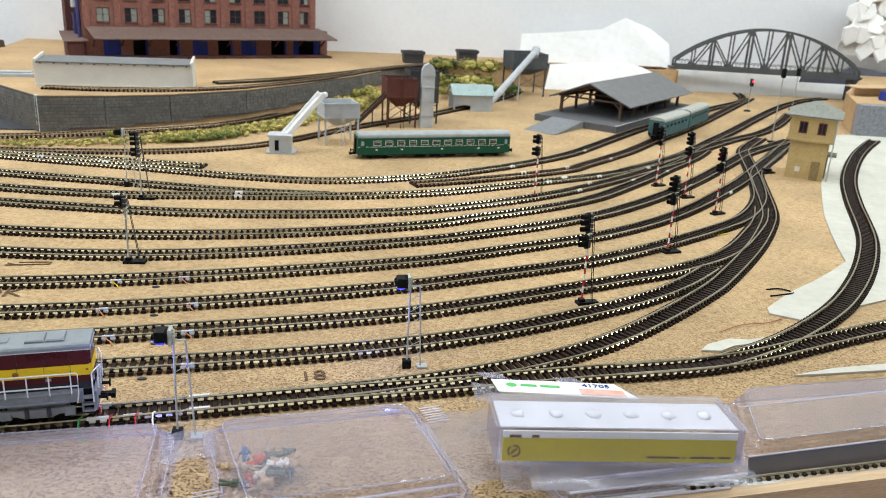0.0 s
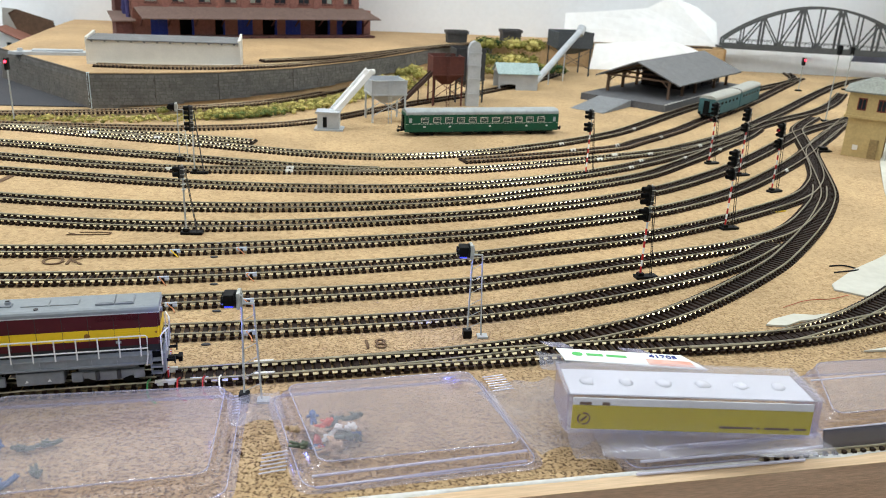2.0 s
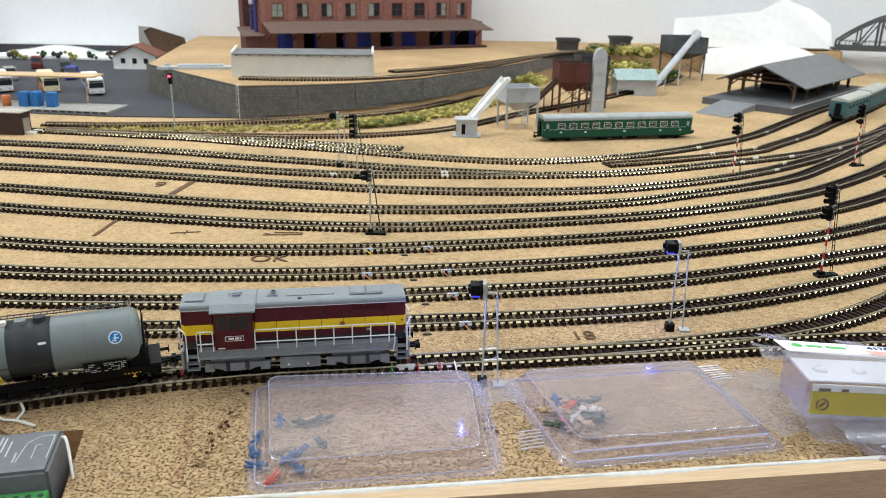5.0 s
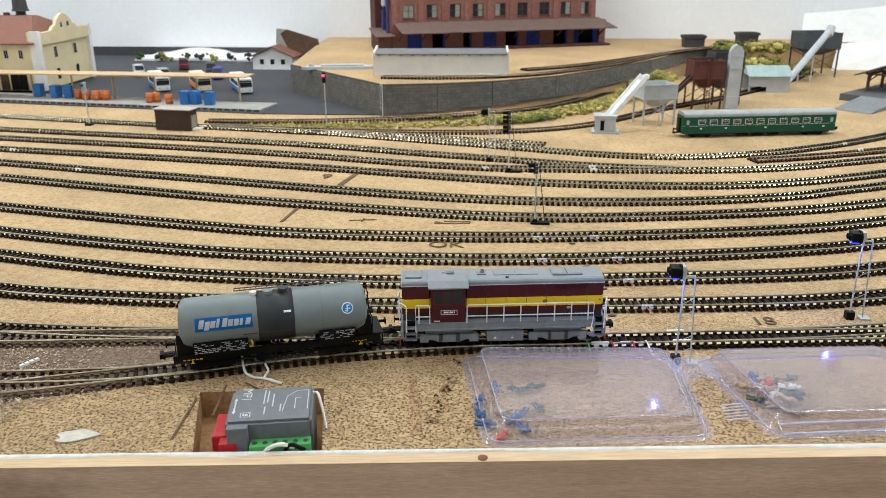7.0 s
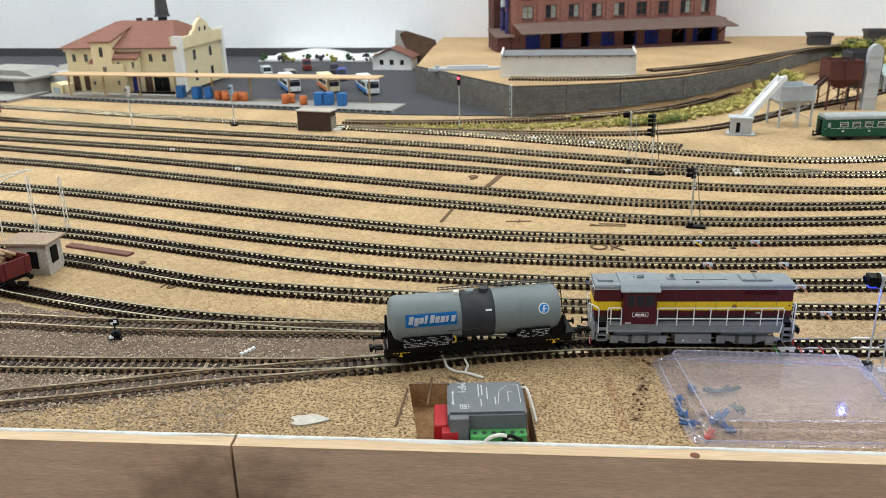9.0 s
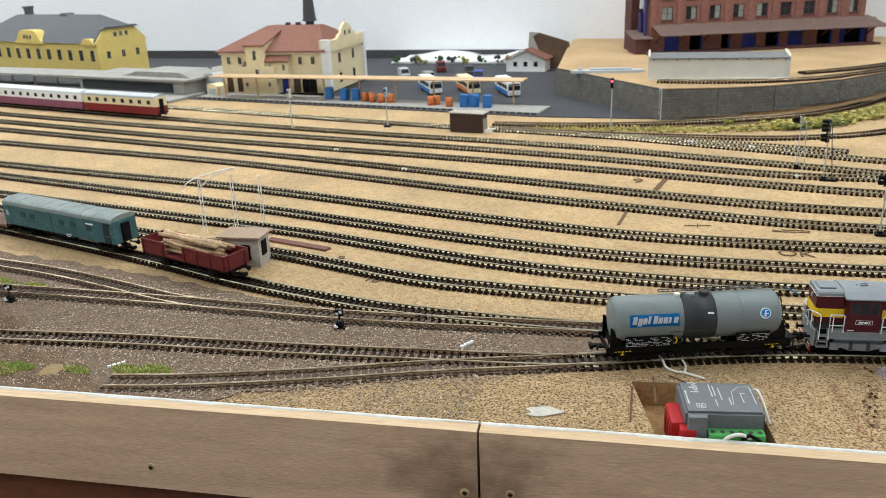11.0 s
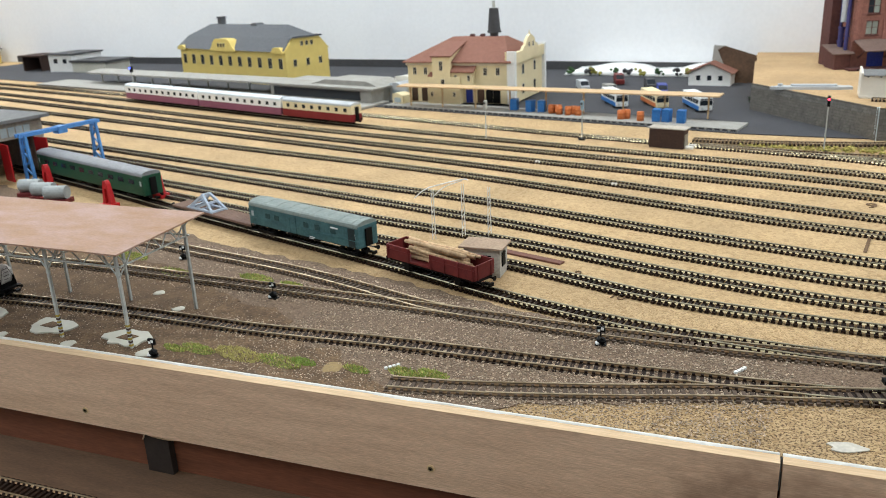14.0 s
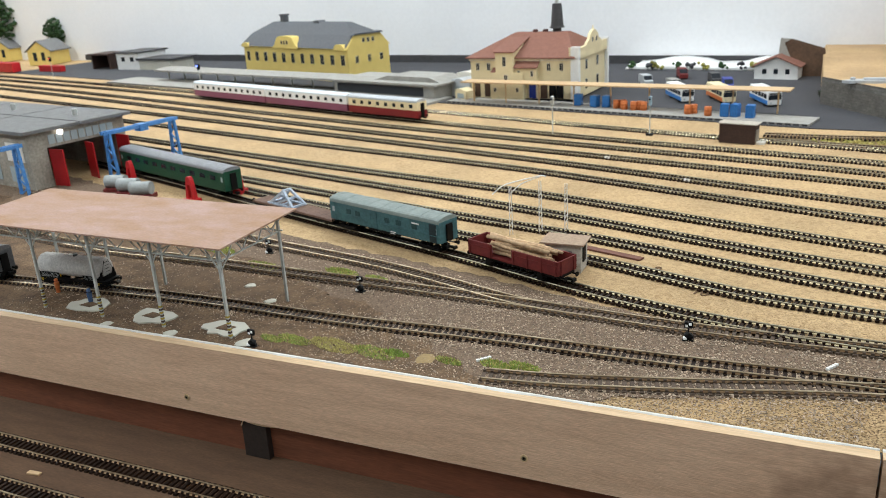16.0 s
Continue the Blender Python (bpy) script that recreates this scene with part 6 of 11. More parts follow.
def rail_joiner(key, x, side, length, mat, label):
    """A plastic sleeve pushed over the rail ends, cut to the rail's outline."""
    bm = bmesh.new()
    prism(bm, [(-0.0017, 0.0), (0.0017, 0.0), (0.0016, 0.0008), (0.0009, 0.0016), (0.0009, 0.0022), (0.0005, 0.0026), (-0.0005, 0.0026), (-0.0009, 0.0022), (-0.0009, 0.0016), (-0.0016, 0.0008)], 0, -length / 2, length / 2)
    m = on_line(key, x, 0.0018)
    solid("rail_joiner", bm, mat, label, "rail joiner", m=m @ pose(0, side * 0.0067, 0))
    return m


for jx in (-0.1661, -0.1185):
    for side in (-1, 1):
        rail_joiner("main", jx, side, 0.0105, JOINER_WHITE, "white plastic insulating joiner on the nickel rail")
rail_joiner("main", -0.150, -1, 0.009, JOINER_CLEAR, "pale blue joiner on the rail beside the feeder wires")
for key, x, side in (("y1", 0.0935, -1), ("slip", 0.1124, 1), ("y3", 0.1972, -1), ("y4", 0.1873, 1), ("y4", 0.280, 1), ("y4", 0.161, -1), ("y3", 0.1315, -1), ("y1", 0.2025, -1), ("slip", 0.2299, -1), ("y5", 0.2902, -1), ("slip", 0.1721, 1),
                     ("y3", -0.1951, 1), ("y3", -0.1951, -1), ("y1", -0.4485, 1), ("y1", -0.3711, 1), ("y3", -0.31, -1), ("y5", -0.7438, -1), ("y4", -0.8851, -1), ("y7", 0.34, -1), ("y6", 0.30, -1), ("y3", 0.16, 1), ("y5", 0.245, 1)):
    rail_joiner(key, x, side, 0.0075, JOINER_WHITE, "short white plastic joiner on a rail of the turnouts")
rng = random.Random(11)
for key, pair in (("y7", (-0.2268, -0.1817)), ("y8", (-0.2168, -0.1617)), ("y9", (-0.1971, -0.1521)), ("y10", (-0.1943, -0.1387))):
    for k, x in enumerate(pair):
        m = rail_joiner(key, x, -1, 0.0075, JOINER_CLEAR, "pale bluish joiner on the rail where a feeder is soldered")
        ends = [m @ Vector(q) for q in ((-0.002, -0.0075, 0.0022), (-0.0015 - rng.uniform(0, 0.002), -0.0095, 0.0024), (rng.uniform(-0.001, 0.002), -0.0125, 0.0006), (rng.uniform(0.001, 0.003), -0.0150, -0.0008))]
        loose_wire("wire", ends, 0.00042, YELLOW if (key, k) == ("y7", 0) else WIRE_TAN, "short feeder wire hooked over the edge of a track")
    # raised dark oval for the hole through which the feeders go down
    m = on_line(key, sum(pair) / 2 + 0.004, 0.0003)
    bm = bmesh.new()
    loft(bm, [[(r * 0.0027 * math.cos(a), r * 0.0015 * math.sin(a + 0.5), z) for a in [math.tau * k / 12 for k in range(12)]] for r, z in ((1.0, 0.0), (0.9, 0.0006), (0.6, 0.0004))])
    solid("glue_blob", bm, DARK_GREY, "dark oval spot on the cork between two tracks", "glue blob", m=m @ pose(0, -0.0145, 0, 0, 0, -20))
loose_wire("wire", [on_line("y9", -0.300) @ Vector(q) for q in ((0, -0.0075, 0.002), (0.002, -0.0095, 0.0022), (0.005, -0.012, 0.001), (0.008, -0.0155, 0.0006))], 0.0006, FIG_BLUE, "short blue wire end beside the track")

# filler patch and felt-pen marks on the cork
bm = bmesh.new()
pts = [(0.0095 * (1 + 0.25 * math.sin(3 * a + 1) + 0.1 * math.sin(7 * a)) * math.cos(a), 0.0052 * (1 + 0.2 * math.sin(2 * a)) * math.sin(a)) for a in [2 * math.pi * k / 22 for k in range(22)]]
prism(bm, pts, 2, 0.0, 0.0006)
solid("filler_patch", bm, material("filler_grey", srgb(198, 192, 180), 0.8, scale=200), "pale flat patch of filler on the cork", "filler patch", m=pose(-0.410, 0.2085, 0.0002, 0, 0, 15))


def pen(name, text, x, y, size, turn, label):
    ob = letters(name, text, size, pose(x, y, 0.0006, 0, 0, turn), INK, depth=0.0002)
    ob.matrix_world = pose(x, y, 0.0006, 0, 0, turn)
    return tagged(ob, label, "pen mark")


pen("pen_mark", "OK", -0.296, 0.522, 0.020, 10, "handwritten letters in brown ink on the cork")
pen("pen_mark", "18", -0.064, 0.424, 0.016, 14, "handwritten number in brown ink on the cork")
pen("pen_mark", "9", -0.470, 0.706, 0.026, 10, "handwritten digit in brown ink on the cork")
pen("pen_mark", "9", -0.655, 0.381, 0.014, 0, "handwritten digit in brown ink on the cork")
pen("pen_mark", "10", -0.603, 0.347, 0.014, 0, "handwritten number in brown ink on the cork")


def stroke(segs, w, label):
    bm = bmesh.new()
    for a, b in segs:
        bar(bm, (*a, 0.0006), (*b, 0.0006), w, 0.0004)
    return solid("pen_mark", bm, INK, label, "pen mark")


stroke([((-0.3195, 0.575), (-0.289, 0.5815)), ((-0.3195, 0.5795), (-0.311, 0.5765)), ((-0.312, 0.582), (-0.300, 0.5845)), ((-0.300, 0.5845), (-0.289, 0.586)), ((-0.289, 0.586), (-0.289, 0.5815))], 0.0011, "long arrow drawn in brown ink on the cork")
stroke([((-0.443, 0.724), (-0.4445, 0.676))], 0.006, "broad ink stroke across the cork between tracks")
stroke([((-0.455, 0.592), (-0.4525, 0.549))], 0.003, "broad ink stroke across the cork between tracks")
stroke([((-0.395, 0.566), (-0.372, 0.574)), ((-0.384, 0.575), (-0.383, 0.565))], 0.0012, "small cross drawn in ink on the cork")
stroke([((-0.362, 0.217), (-0.366, 0.236)), ((-0.366, 0.236), (-0.370, 0.255)), ((-0.361, 0.271), (-0.353, 0.241))], 0.0011, "dark pen line across the cork beside the recess")
bm = bmesh.new()
bar(bm, (-0.246, 0.248, 0.0003), (-0.264, 0.303, 0.0003), 0.0045, 0.0003)
solid("pen_mark", bm, cork_material("stained_cork", srgb(184, 150, 112), srgb(150, 116, 82), srgb(84, 58, 40), 380.0, 0.24), "broad brownish stain band across the cork", "stain")
stroke([((-0.335, 0.268), (-0.352, 0.276))], 0.001, "thin dark pen line across the cork")


# ---- clear blister packs with small painted figures ----
def blister(corners, h, label, figures, seed, z0=0.0015):
    """A shallow clear tray, upside down: raised middle, sloping sides, flat rim."""
    c = Vector((sum(p[0] for p in corners) / 4, sum(p[1] for p in corners) / 4, 0))
    top = thing("blister_pack", pose(c.x, c.y, 0), label, "blister pack", "blister packs on the rim")
    loc = [Vector((x, y, 0)) - c for x, y in corners]

    def ring(k, z, n=7):
        """The outline shrunk by k, with rounded corners."""
        out = []
        for i, p in enumerate(loc):
            a, b = loc[i - 1], loc[(i + 1) % 4]
            ia, ib = (a - p).normalized(), (b - p).normalized()
            r = 0.008
            for j in range(n):
                u = j / (n - 1)
                q = p + ia * r * (1 - u) ** 2 + ib * r * u**2
                d = q.length
                out.append(q.normalized() * (d - k) + Vector((0, 0, z)))
        return out
    rings = [ring(-0.0045, z0), ring(-0.0012, z0 + 0.0002), ring(-0.0006, z0 + 0.0014), ring(0.0002, z0 + 0.0014), ring(0.0008, z0 + 0.0004), ring(0.0016, z0 + 0.0008), ring(0.0030, h * 0.58),
             ring(0.0036, h * 0.64), ring(0.0050, h * 0.64), ring(0.0058, h * 0.72), ring(0.0070, h - 0.0009), ring(0.0078, h - 0.0002), ring(0.0092, h), ring(0.018, h - 0.0002)]
    bm = bmesh.new()
    made = [[bm.verts.new(p) for p in r] for r in rings]
    n = len(made[0])
    for a, b in zip(made, made[1:]):
        for i in range(n):
            bm.faces.new((a[i], a[(i + 1) % n], b[(i + 1) % n], b[i]))
    bm.faces.new(made[-1])
    tray = part("tray", bm, CLEAR, top, smooth=True)
    tray.visible_shadow = False
    bm = bmesh.new()
    for loop in (rings[11], rings[2]):
        wire(bm, [tuple(p) for p in loop] + [tuple(loop[0])], 0.00036, 5)
    edge = part("edge", bm, CLEAR_EDGE, top)
    edge.visible_shadow = False
    rng = random.Random(seed)
    for k, (fx, fy, mat) in enumerate(figures):
        bm = bmesh.new()
        a = rng.uniform(0, 6.28)
        dx, dy = math.cos(a), math.sin(a)
        lift = 0.0016
        rod(bm, (0, 0, lift), (0.0052 * dx, 0.0052 * dy, lift + rng.uniform(0, 0.002)), 0.0016, 8, 0.0020)
        clump(bm, 0.0068 * dx, 0.0068 * dy, lift + 0.001, 0.0014, 1.0, k, 2)
        for side in (-1, 1):
            rod(bm, (-0.0007 * dy * side, 0.0007 * dx * side, lift), (-0.0058 * dx - 0.0012 * dy * side, -0.0058 * dy + 0.0012 * dx * side, lift + rng.uniform(-0.0004, 0.002)), 0.0011, 6, 0.0008)
            rod(bm, (0.0044 * dx - 0.0016 * dy * side, 0.0044 * dy + 0.0016 * dx * side, lift), (0.0012 * dx - 0.0030 * dy * side, 0.0012 * dy + 0.0030 * dx * side, lift + rng.uniform(0, 0.0024)), 0.0008, 6)
        solid("figurine", bm, mat, "small painted figurine lying under a clear pack", "figurine", group="figurines", m=pose(fx, fy, 0.0006 + (0.0030 * (k % 3) if len(figures) > 15 else 0)) @ Matrix.Scale(0.8, 4), smooth=True)
    return top


blister([(-0.210, 0.246), (-0.108, 0.275), (-0.123, 0.355), (-0.238, 0.329)], 0.0115, "clear plastic blister pack lying over blue painted figures",
        [(-0.222, 0.283, FIG_BLUE), (-0.216, 0.262, FIG_BLUE), (-0.220, 0.272, FIG_BLUE), (-0.204, 0.300, FIG_GREY), (-0.216, 0.298, FIG_BLUE), (-0.203, 0.270, FIG_BLUE), (-0.197, 0.264, FIG_BLUE), (-0.208, 0.277, FIG_SKIN), (-0.195, 0.305, FIG_GREY), (-0.199, 0.276, FIG_BLUE),
         (-0.205, 0.255, FIG_RED), (-0.192, 0.285, FIG_GREY)], 3)
figs2 = []
rng = random.Random(7)
for k in range(30):
    figs2.append((-0.069 + rng.gauss(0, 0.0085), 0.322 + rng.gauss(0, 0.0085), (FIG_GREY, FIG_SKIN, FIG_SKIN, FIG_GREY, FIG_BLUE, OFFWHITE, FIG_SKIN, LOG_BARK, FIG_GREY, FIG_RED, FIG_SKIN)[k % 11]))
blister([(-0.076, 0.284), (0.024, 0.313), (-0.004, 0.386), (-0.107, 0.356)], 0.0115, "clear plastic blister pack lying over a heap of painted figures", figs2, 5)

pack = bpy.data.objects["blister_pack.001"]
for a, b in (((-0.074, 0.288, 0.0060), (0.019, 0.3175, 0.0060)), ((-0.072, 0.2855, 0.0022), (0.019, 0.3150, 0.0022))):
    bm = bmesh.new()
    wire(bm, [tuple(Vector(q) - pack.location) for q in (a, b)], 0.0006, 6)
    part("fold", bm, RIDGE, pack, "pack fold whitened as a glint")
# short pressed ribs near three corners of the flanges
for owner, x, y, dx, dy, sx, sy, n in ((pack, -0.001, 0.389, 0.011, 0.0035, 0.0009, -0.0023, 7), (bpy.data.objects["blister_pack"], -0.127, 0.353, 0.0035, 0.001, 0.0007, -0.0025, 7), (pack, -0.100, 0.306, 0.011, 0.004, 0.0004, -0.0028, 6)):
    for k in range(n):
        bm = bmesh.new()
        a = Vector((x + sx * k, y + sy * k, 0.0026)) - owner.location
        wire(bm, [tuple(a), tuple(a + Vector((dx, dy, 0.0004)))], 0.00035, 5)
        part("pressed_rib", bm, RIDGE, owner)


def clear_box():
    """A clear case with a yellow card inside, tilted on other packaging."""
    m = pose(0.036, 0.3245, 0.013, -4, 0, 3.5)
    top = thing("clear_case", m, "clear plastic case holding an olive-yellow card, lying tilted", "plastic case")
    L, D, H = 0.118, 0.034, 0.019
    t = 0.0007
    for name, a in (("side", (0, 0, 0, L, t, H)), ("side", (0, D - t, 0, L, D, H)), ("end", (0, t, 0, t, D - t, H)), ("end", (L - t, t, 0, L, D - t, H)), ("lid", (-0.001, -0.001, H, L + 0.001, D + 0.001, H + t)), ("base", (0, 0, -t, L, D, 0))):
        bm = bmesh.new()
        box(bm, *a)
        part(name, bm, CLEAR if name == "end" else CLEAR_FRONT, top).visible_shadow = False
    bm = bmesh.new()
    box(bm, 0.003, 0.0012, 0.001, L - 0.003, 0.0018, 0.0128)
    card = part("card_face", bm, OLIVE_LABEL, top, "olive-yellow card")
    bm = bmesh.new()
    box(bm, 0.003, 0.0012, 0.0130, L - 0.003, 0.0018, 0.0165)
    part("card_rim", bm, CARD_WHITE, top)
    bm = bmesh.new()
    box(bm, 0.002, 0.004, 0.0166, L - 0.002, D - 0.003, 0.0172)
    part("inner_tray", bm, material("milky_tray", srgb(212, 212, 214), 0.35, scale=60, grain=0.03), top, "milky white inner tray")
    rng = random.Random(2)
    for k in range(6):
        b2 = bmesh.new()
        clump(b2, 0.012 + 0.0185 * k, 0.017, 0.0175, 0.0035, 0.5, k, 2)
        part("moulded_bump", b2, material("milky_bump", srgb(222, 222, 224), 0.25, scale=60, grain=0.02) if k == 0 else bpy.data.materials["milky_bump"], top, smooth=True)
    bm = bmesh.new()
    n = 14
    for k in range(n):
        if k % 5 == 4:
            continue
        a, b = 2 * math.pi * k / n, 2 * math.pi * (k + 1) / n
        bar(bm, (0.0085 + 0.0028 * math.cos(a), 0.0010, 0.0062 + 0.0028 * math.sin(a)), (0.0085 + 0.0028 * math.cos(b), 0.0010, 0.0062 + 0.0028 * math.sin(b)), 0.0003, 0.0007)
    bar(bm, (0.0072, 0.0010, 0.0050), (0.0098, 0.0010, 0.0074), 0.0003, 0.0009)
    part("recycling_mark", bm, INK, card, "round dark recycling mark")
    bm = bmesh.new()
    for x0, x1 in ((0.072, 0.088), (0.0895, 0.091), (0.093, 0.105), (0.107, 0.113)):
        box(bm, x0, 0.0009, 0.0032, x1, 0.0012, 0.0042)
    for x0, x1 in ((0.006, 0.0115), (0.0165, 0.020)):
        box(bm, x0, 0.0009, 0.0132, x1, 0.0012, 0.0146)
    part("print_bar", bm, INK, card)


clear_box()


def header_card():
    top = thing("header_card", pose(0.040, 0.372, 0.0245, -8, 2, 3), "white printed header card of a clear bag", "card")
    bm = bmesh.new()
    prism(bm, [(0.0, 0.0), (0.074, 0.0), (0.066, 0.020), (-0.002, 0.018)], 2, 0, 0.0005)
    card = part("card_sheet", bm, CARD_WHITE, top)
    bm = bmesh.new()
    rod(bm, (0.008, 0.0105, 0.0005), (0.008, 0.0105, 0.0007), 0.0028, 18)
    part("round_logo", bm, CARD_GREEN, card)
    bm = bmesh.new()
    for x0, x1 in ((0.013, 0.0215), (0.0235, 0.034)):
        box(bm, x0, 0.0092, 0.0005, x1, 0.0122, 0.0007)
    part("logo_bar", bm, CARD_GREEN, card)
    letters("number_print", "41705", 0.0062, pose(0.0545, 0.0145, 0.0007), BLUE_DOOR, card)
    bm = bmesh.new()
    box(bm, 0.044, 0.001, 0.0005, 0.068, 0.0095, 0.0007)
    part("picture_print", bm, CARD_PINK, card)
    bm = bmesh.new()
    for k in range(9):
        bar(bm, (-0.004 + 0.0014 * k, 0.019, 0.0006), (-0.009 + 0.0014 * k, 0.027, 0.0006), 0.0005, 0.0005)
    part("bag_seam", bm, CLEAR_EDGE, top)
    bm = bmesh.new()
    for k in range(9):
        bar(bm, (0.038 + 0.0014 * k, 0.019, 0.0006), (0.033 + 0.0014 * k, 0.025, 0.0006), 0.0005, 0.0005)
    part("bag_seam", bm, CLEAR_EDGE, top)
    bm = bmesh.new()
    rows = []
    for i in range(13):
        u = i / 12
        rows.append([bm.verts.new((-0.012 + 0.09 * u, -0.004 + 0.028 * v + 0.002 * math.sin(9 * u + 3 * v), -0.004 + 0.0035 * noise.noise(Vector((u * 4, v * 3, 2))))) for v in (0, 0.25, 0.5, 0.75, 1)])
    for a, b in zip(rows, rows[1:]):
        for k in range(4):
            bm.faces.new((a[k], a[k + 1], b[k + 1], b[k]))
    part("bag_film", bm, FILM, top, "crumpled clear bag", smooth=True).visible_shadow = False


header_card()


def film_sheet(x, y, z, w, d, turn, seed, label, mat=None, tilt=0.0):
    bm = bmesh.new()
    rows = []
    for i in range(15):
        u = i / 14
        rows.append([bm.verts.new(((u - 0.5) * w, (v / 6 - 0.5) * d, 0.004 + 0.004 * noise.noise(Vector((u * 3 + seed, v * 0.5, seed))) + tilt * u)) for v in range(7)])
    for a, b in zip(rows, rows[1:]):
        for k in range(6):
            bm.faces.new((a[k], a[k + 1], b[k + 1], b[k]))
    ob = solid("plastic_film", bm, mat or CLEAR, label, "plastic film", m=pose(x, y, z, 0, 0, turn), smooth=True)
    ob.visible_shadow = False
    return ob


film_sheet(0.095, 0.338, 0.003, 0.115, 0.036, 8, 1, "crumpled clear film lying under the case", FILM)
film_sheet(0.105, 0.330, 0.007, 0.110, 0.030, 6, 2, "folded clear film lying under the case", FILM)
film_sheet(0.030, 0.352, 0.002, 0.045, 0.060, 30, 4, "wrinkled clear film leaning against a blister pack", FILM)
blister([(0.066, 0.313), (0.160, 0.336), (0.166, 0.356), (0.062, 0.342)], 0.0105, "clear plastic tray with ridges lying under the case", [], 9)
ridged_tray = bpy.data.objects["blister_pack.002"]
for dy, dz, x0, x1 in ((-0.0030, 0.0022, 0.068, 0.150), (0.0012, 0.0058, 0.070, 0.160), (0.0062, 0.0092, 0.078, 0.158)):
    bm = bmesh.new()
    wire(bm, [tuple(Vector((x, 0.3125 + 0.245 * (x - 0.066) + dy, dz)) - ridged_tray.location) for x in (x0, (x0 + x1) / 2, x1)], 0.0007, 8)
    part("ridge", bm, RIDGE, ridged_tray, "pressed ridge whitened as a glint")
blister([(0.166, 0.354), (0.42, 0.425), (0.44, 0.475), (0.176, 0.412)], 0.0120, "long clear plastic tray lying over the cork by the rim", [], 10)
long_tray = bpy.data.objects["blister_pack.003"]
bm = bmesh.new()
wall = [Vector((0.1620, 0.3392, 0.0016)), Vector((0.2420, 0.3615, 0.0016)), Vector((0.4350, 0.4140, 0.0016))]
loft(bm, [[tuple(p - long_tray.location + Vector((0, dy, dz))) for dy, dz in ((0, 0), (0.0032, 0.0095), (0.0040, 0.0095), (0.0008, 0))] for p in wall])
part("front_wall", bm, SMOKY, long_tray, "smoky front wall of the tray").visible_shadow = False
bm = bmesh.new()
wire(bm, [tuple(p - long_tray.location + Vector((0, 0.0036, 0.0098))) for p in wall], 0.00045, 6)
part("front_edge", bm, RIDGE, long_tray, "tray edge whitened as a glint")
bm = bmesh.new()
wire(bm, [tuple(Vector(p) - long_tray.location) for p in ((0.175, 0.3925, 0.011), (0.26, 0.4165, 0.011), (0.42, 0.462, 0.011))], 0.00045, 6)
part("back_edge", bm, RIDGE, long_tray, "tray edge whitened as a glint")
film_sheet(-0.112, 0.341, 0.001, 0.026, 0.026, 20, 8, "clear film flap between two packs", FILM)
strip = thing("loose_rail", pose(0, 0, 0), "loose nickel rail with brown sleeper ends lying along the rim", "rail")
edge_line = glide([(0.126, rim_y(0.126) + 0.0076), (0.25, rim_y(0.25) + 0.0078), (0.46, rim_y(0.46) + 0.0082)], PITCH)
bm = bmesh.new()
rail(bm, edge_line, -1, 0.0020)
part("rail", bm, [RAIL_SIDE, RAIL_TOP], strip)
for p in edge_line[1:-1]:
    ob = new("sleeper_end", SLEEPER_MESHES["end"] if "end" in SLEEPER_MESHES else SLEEPER_MESHES.setdefault("end", mesh_of("sleeper_end", (lambda b: (box(b, -0.0011, -0.0024, 0.0012, 0.0011, 0.0012, 0.0026), b)[1])(bmesh.new()), SLEEPER)))
    ob.parent, ob.matrix_basis = strip, pose(p[0], p[1] - 0.0067, 0.0006, 0, 0, math.degrees(RIM_ANGLE))

# ---- signals ----
STRIPE_RED = material("signal_red", srgb(190, 44, 44), 0.5, scale=200)


def lamp_head(parent, z, n, lit, away=0.0, mat=BLACK):
    """A black shield with hooded lamps that look along -x."""
    h = 0.0046 * n + 0.0018
    bm = bmesh.new()
    out = []
    for k in range(17):
        a = math.pi * k / 16
        out.append((0.0034 * math.cos(a), z + h / 2 - 0.0034 + 0.0034 * math.sin(a)))
    for k in range(17):
        a = math.pi + math.pi * k / 16
        out.append((0.0034 * math.cos(a), z - h / 2 + 0.0034 + 0.0034 * math.sin(a)))
    prism(bm, out, 0, -0.0026 - away, -0.0016 - away)
    head = part("signal_head", bm, mat, parent)
    for k in range(n):
        zz = z + (k - (n - 1) / 2) * 0.0046
        b2 = bmesh.new()
        r0 = 0.0019
        ring = [[(x, r0 * math.cos(2 * math.pi * i / 12), zz + r0 * math.sin(2 * math.pi * i / 12)) for i in range(12)] for x in (-0.0026 - away, -0.0072 - away)]
        loft(b2, ring, caps=False)
        part("lamp_hood", b2, mat, head)
        b2 = bmesh.new()
        rod(b2, (-0.0026 - away, 0, zz), (-0.0034 - away, 0, zz), 0.0016, 12)
        part("lens", b2, lit.get(k, GLASS_DARK), head)
    bm = bmesh.new()
    box(bm, -0.0016 - away, -0.0018, z - h / 2 + 0.001, 0.0012, 0.0018, z + h / 2 - 0.001)
    part("lamp_housing", bm, DARK_GREY, head)
    return head


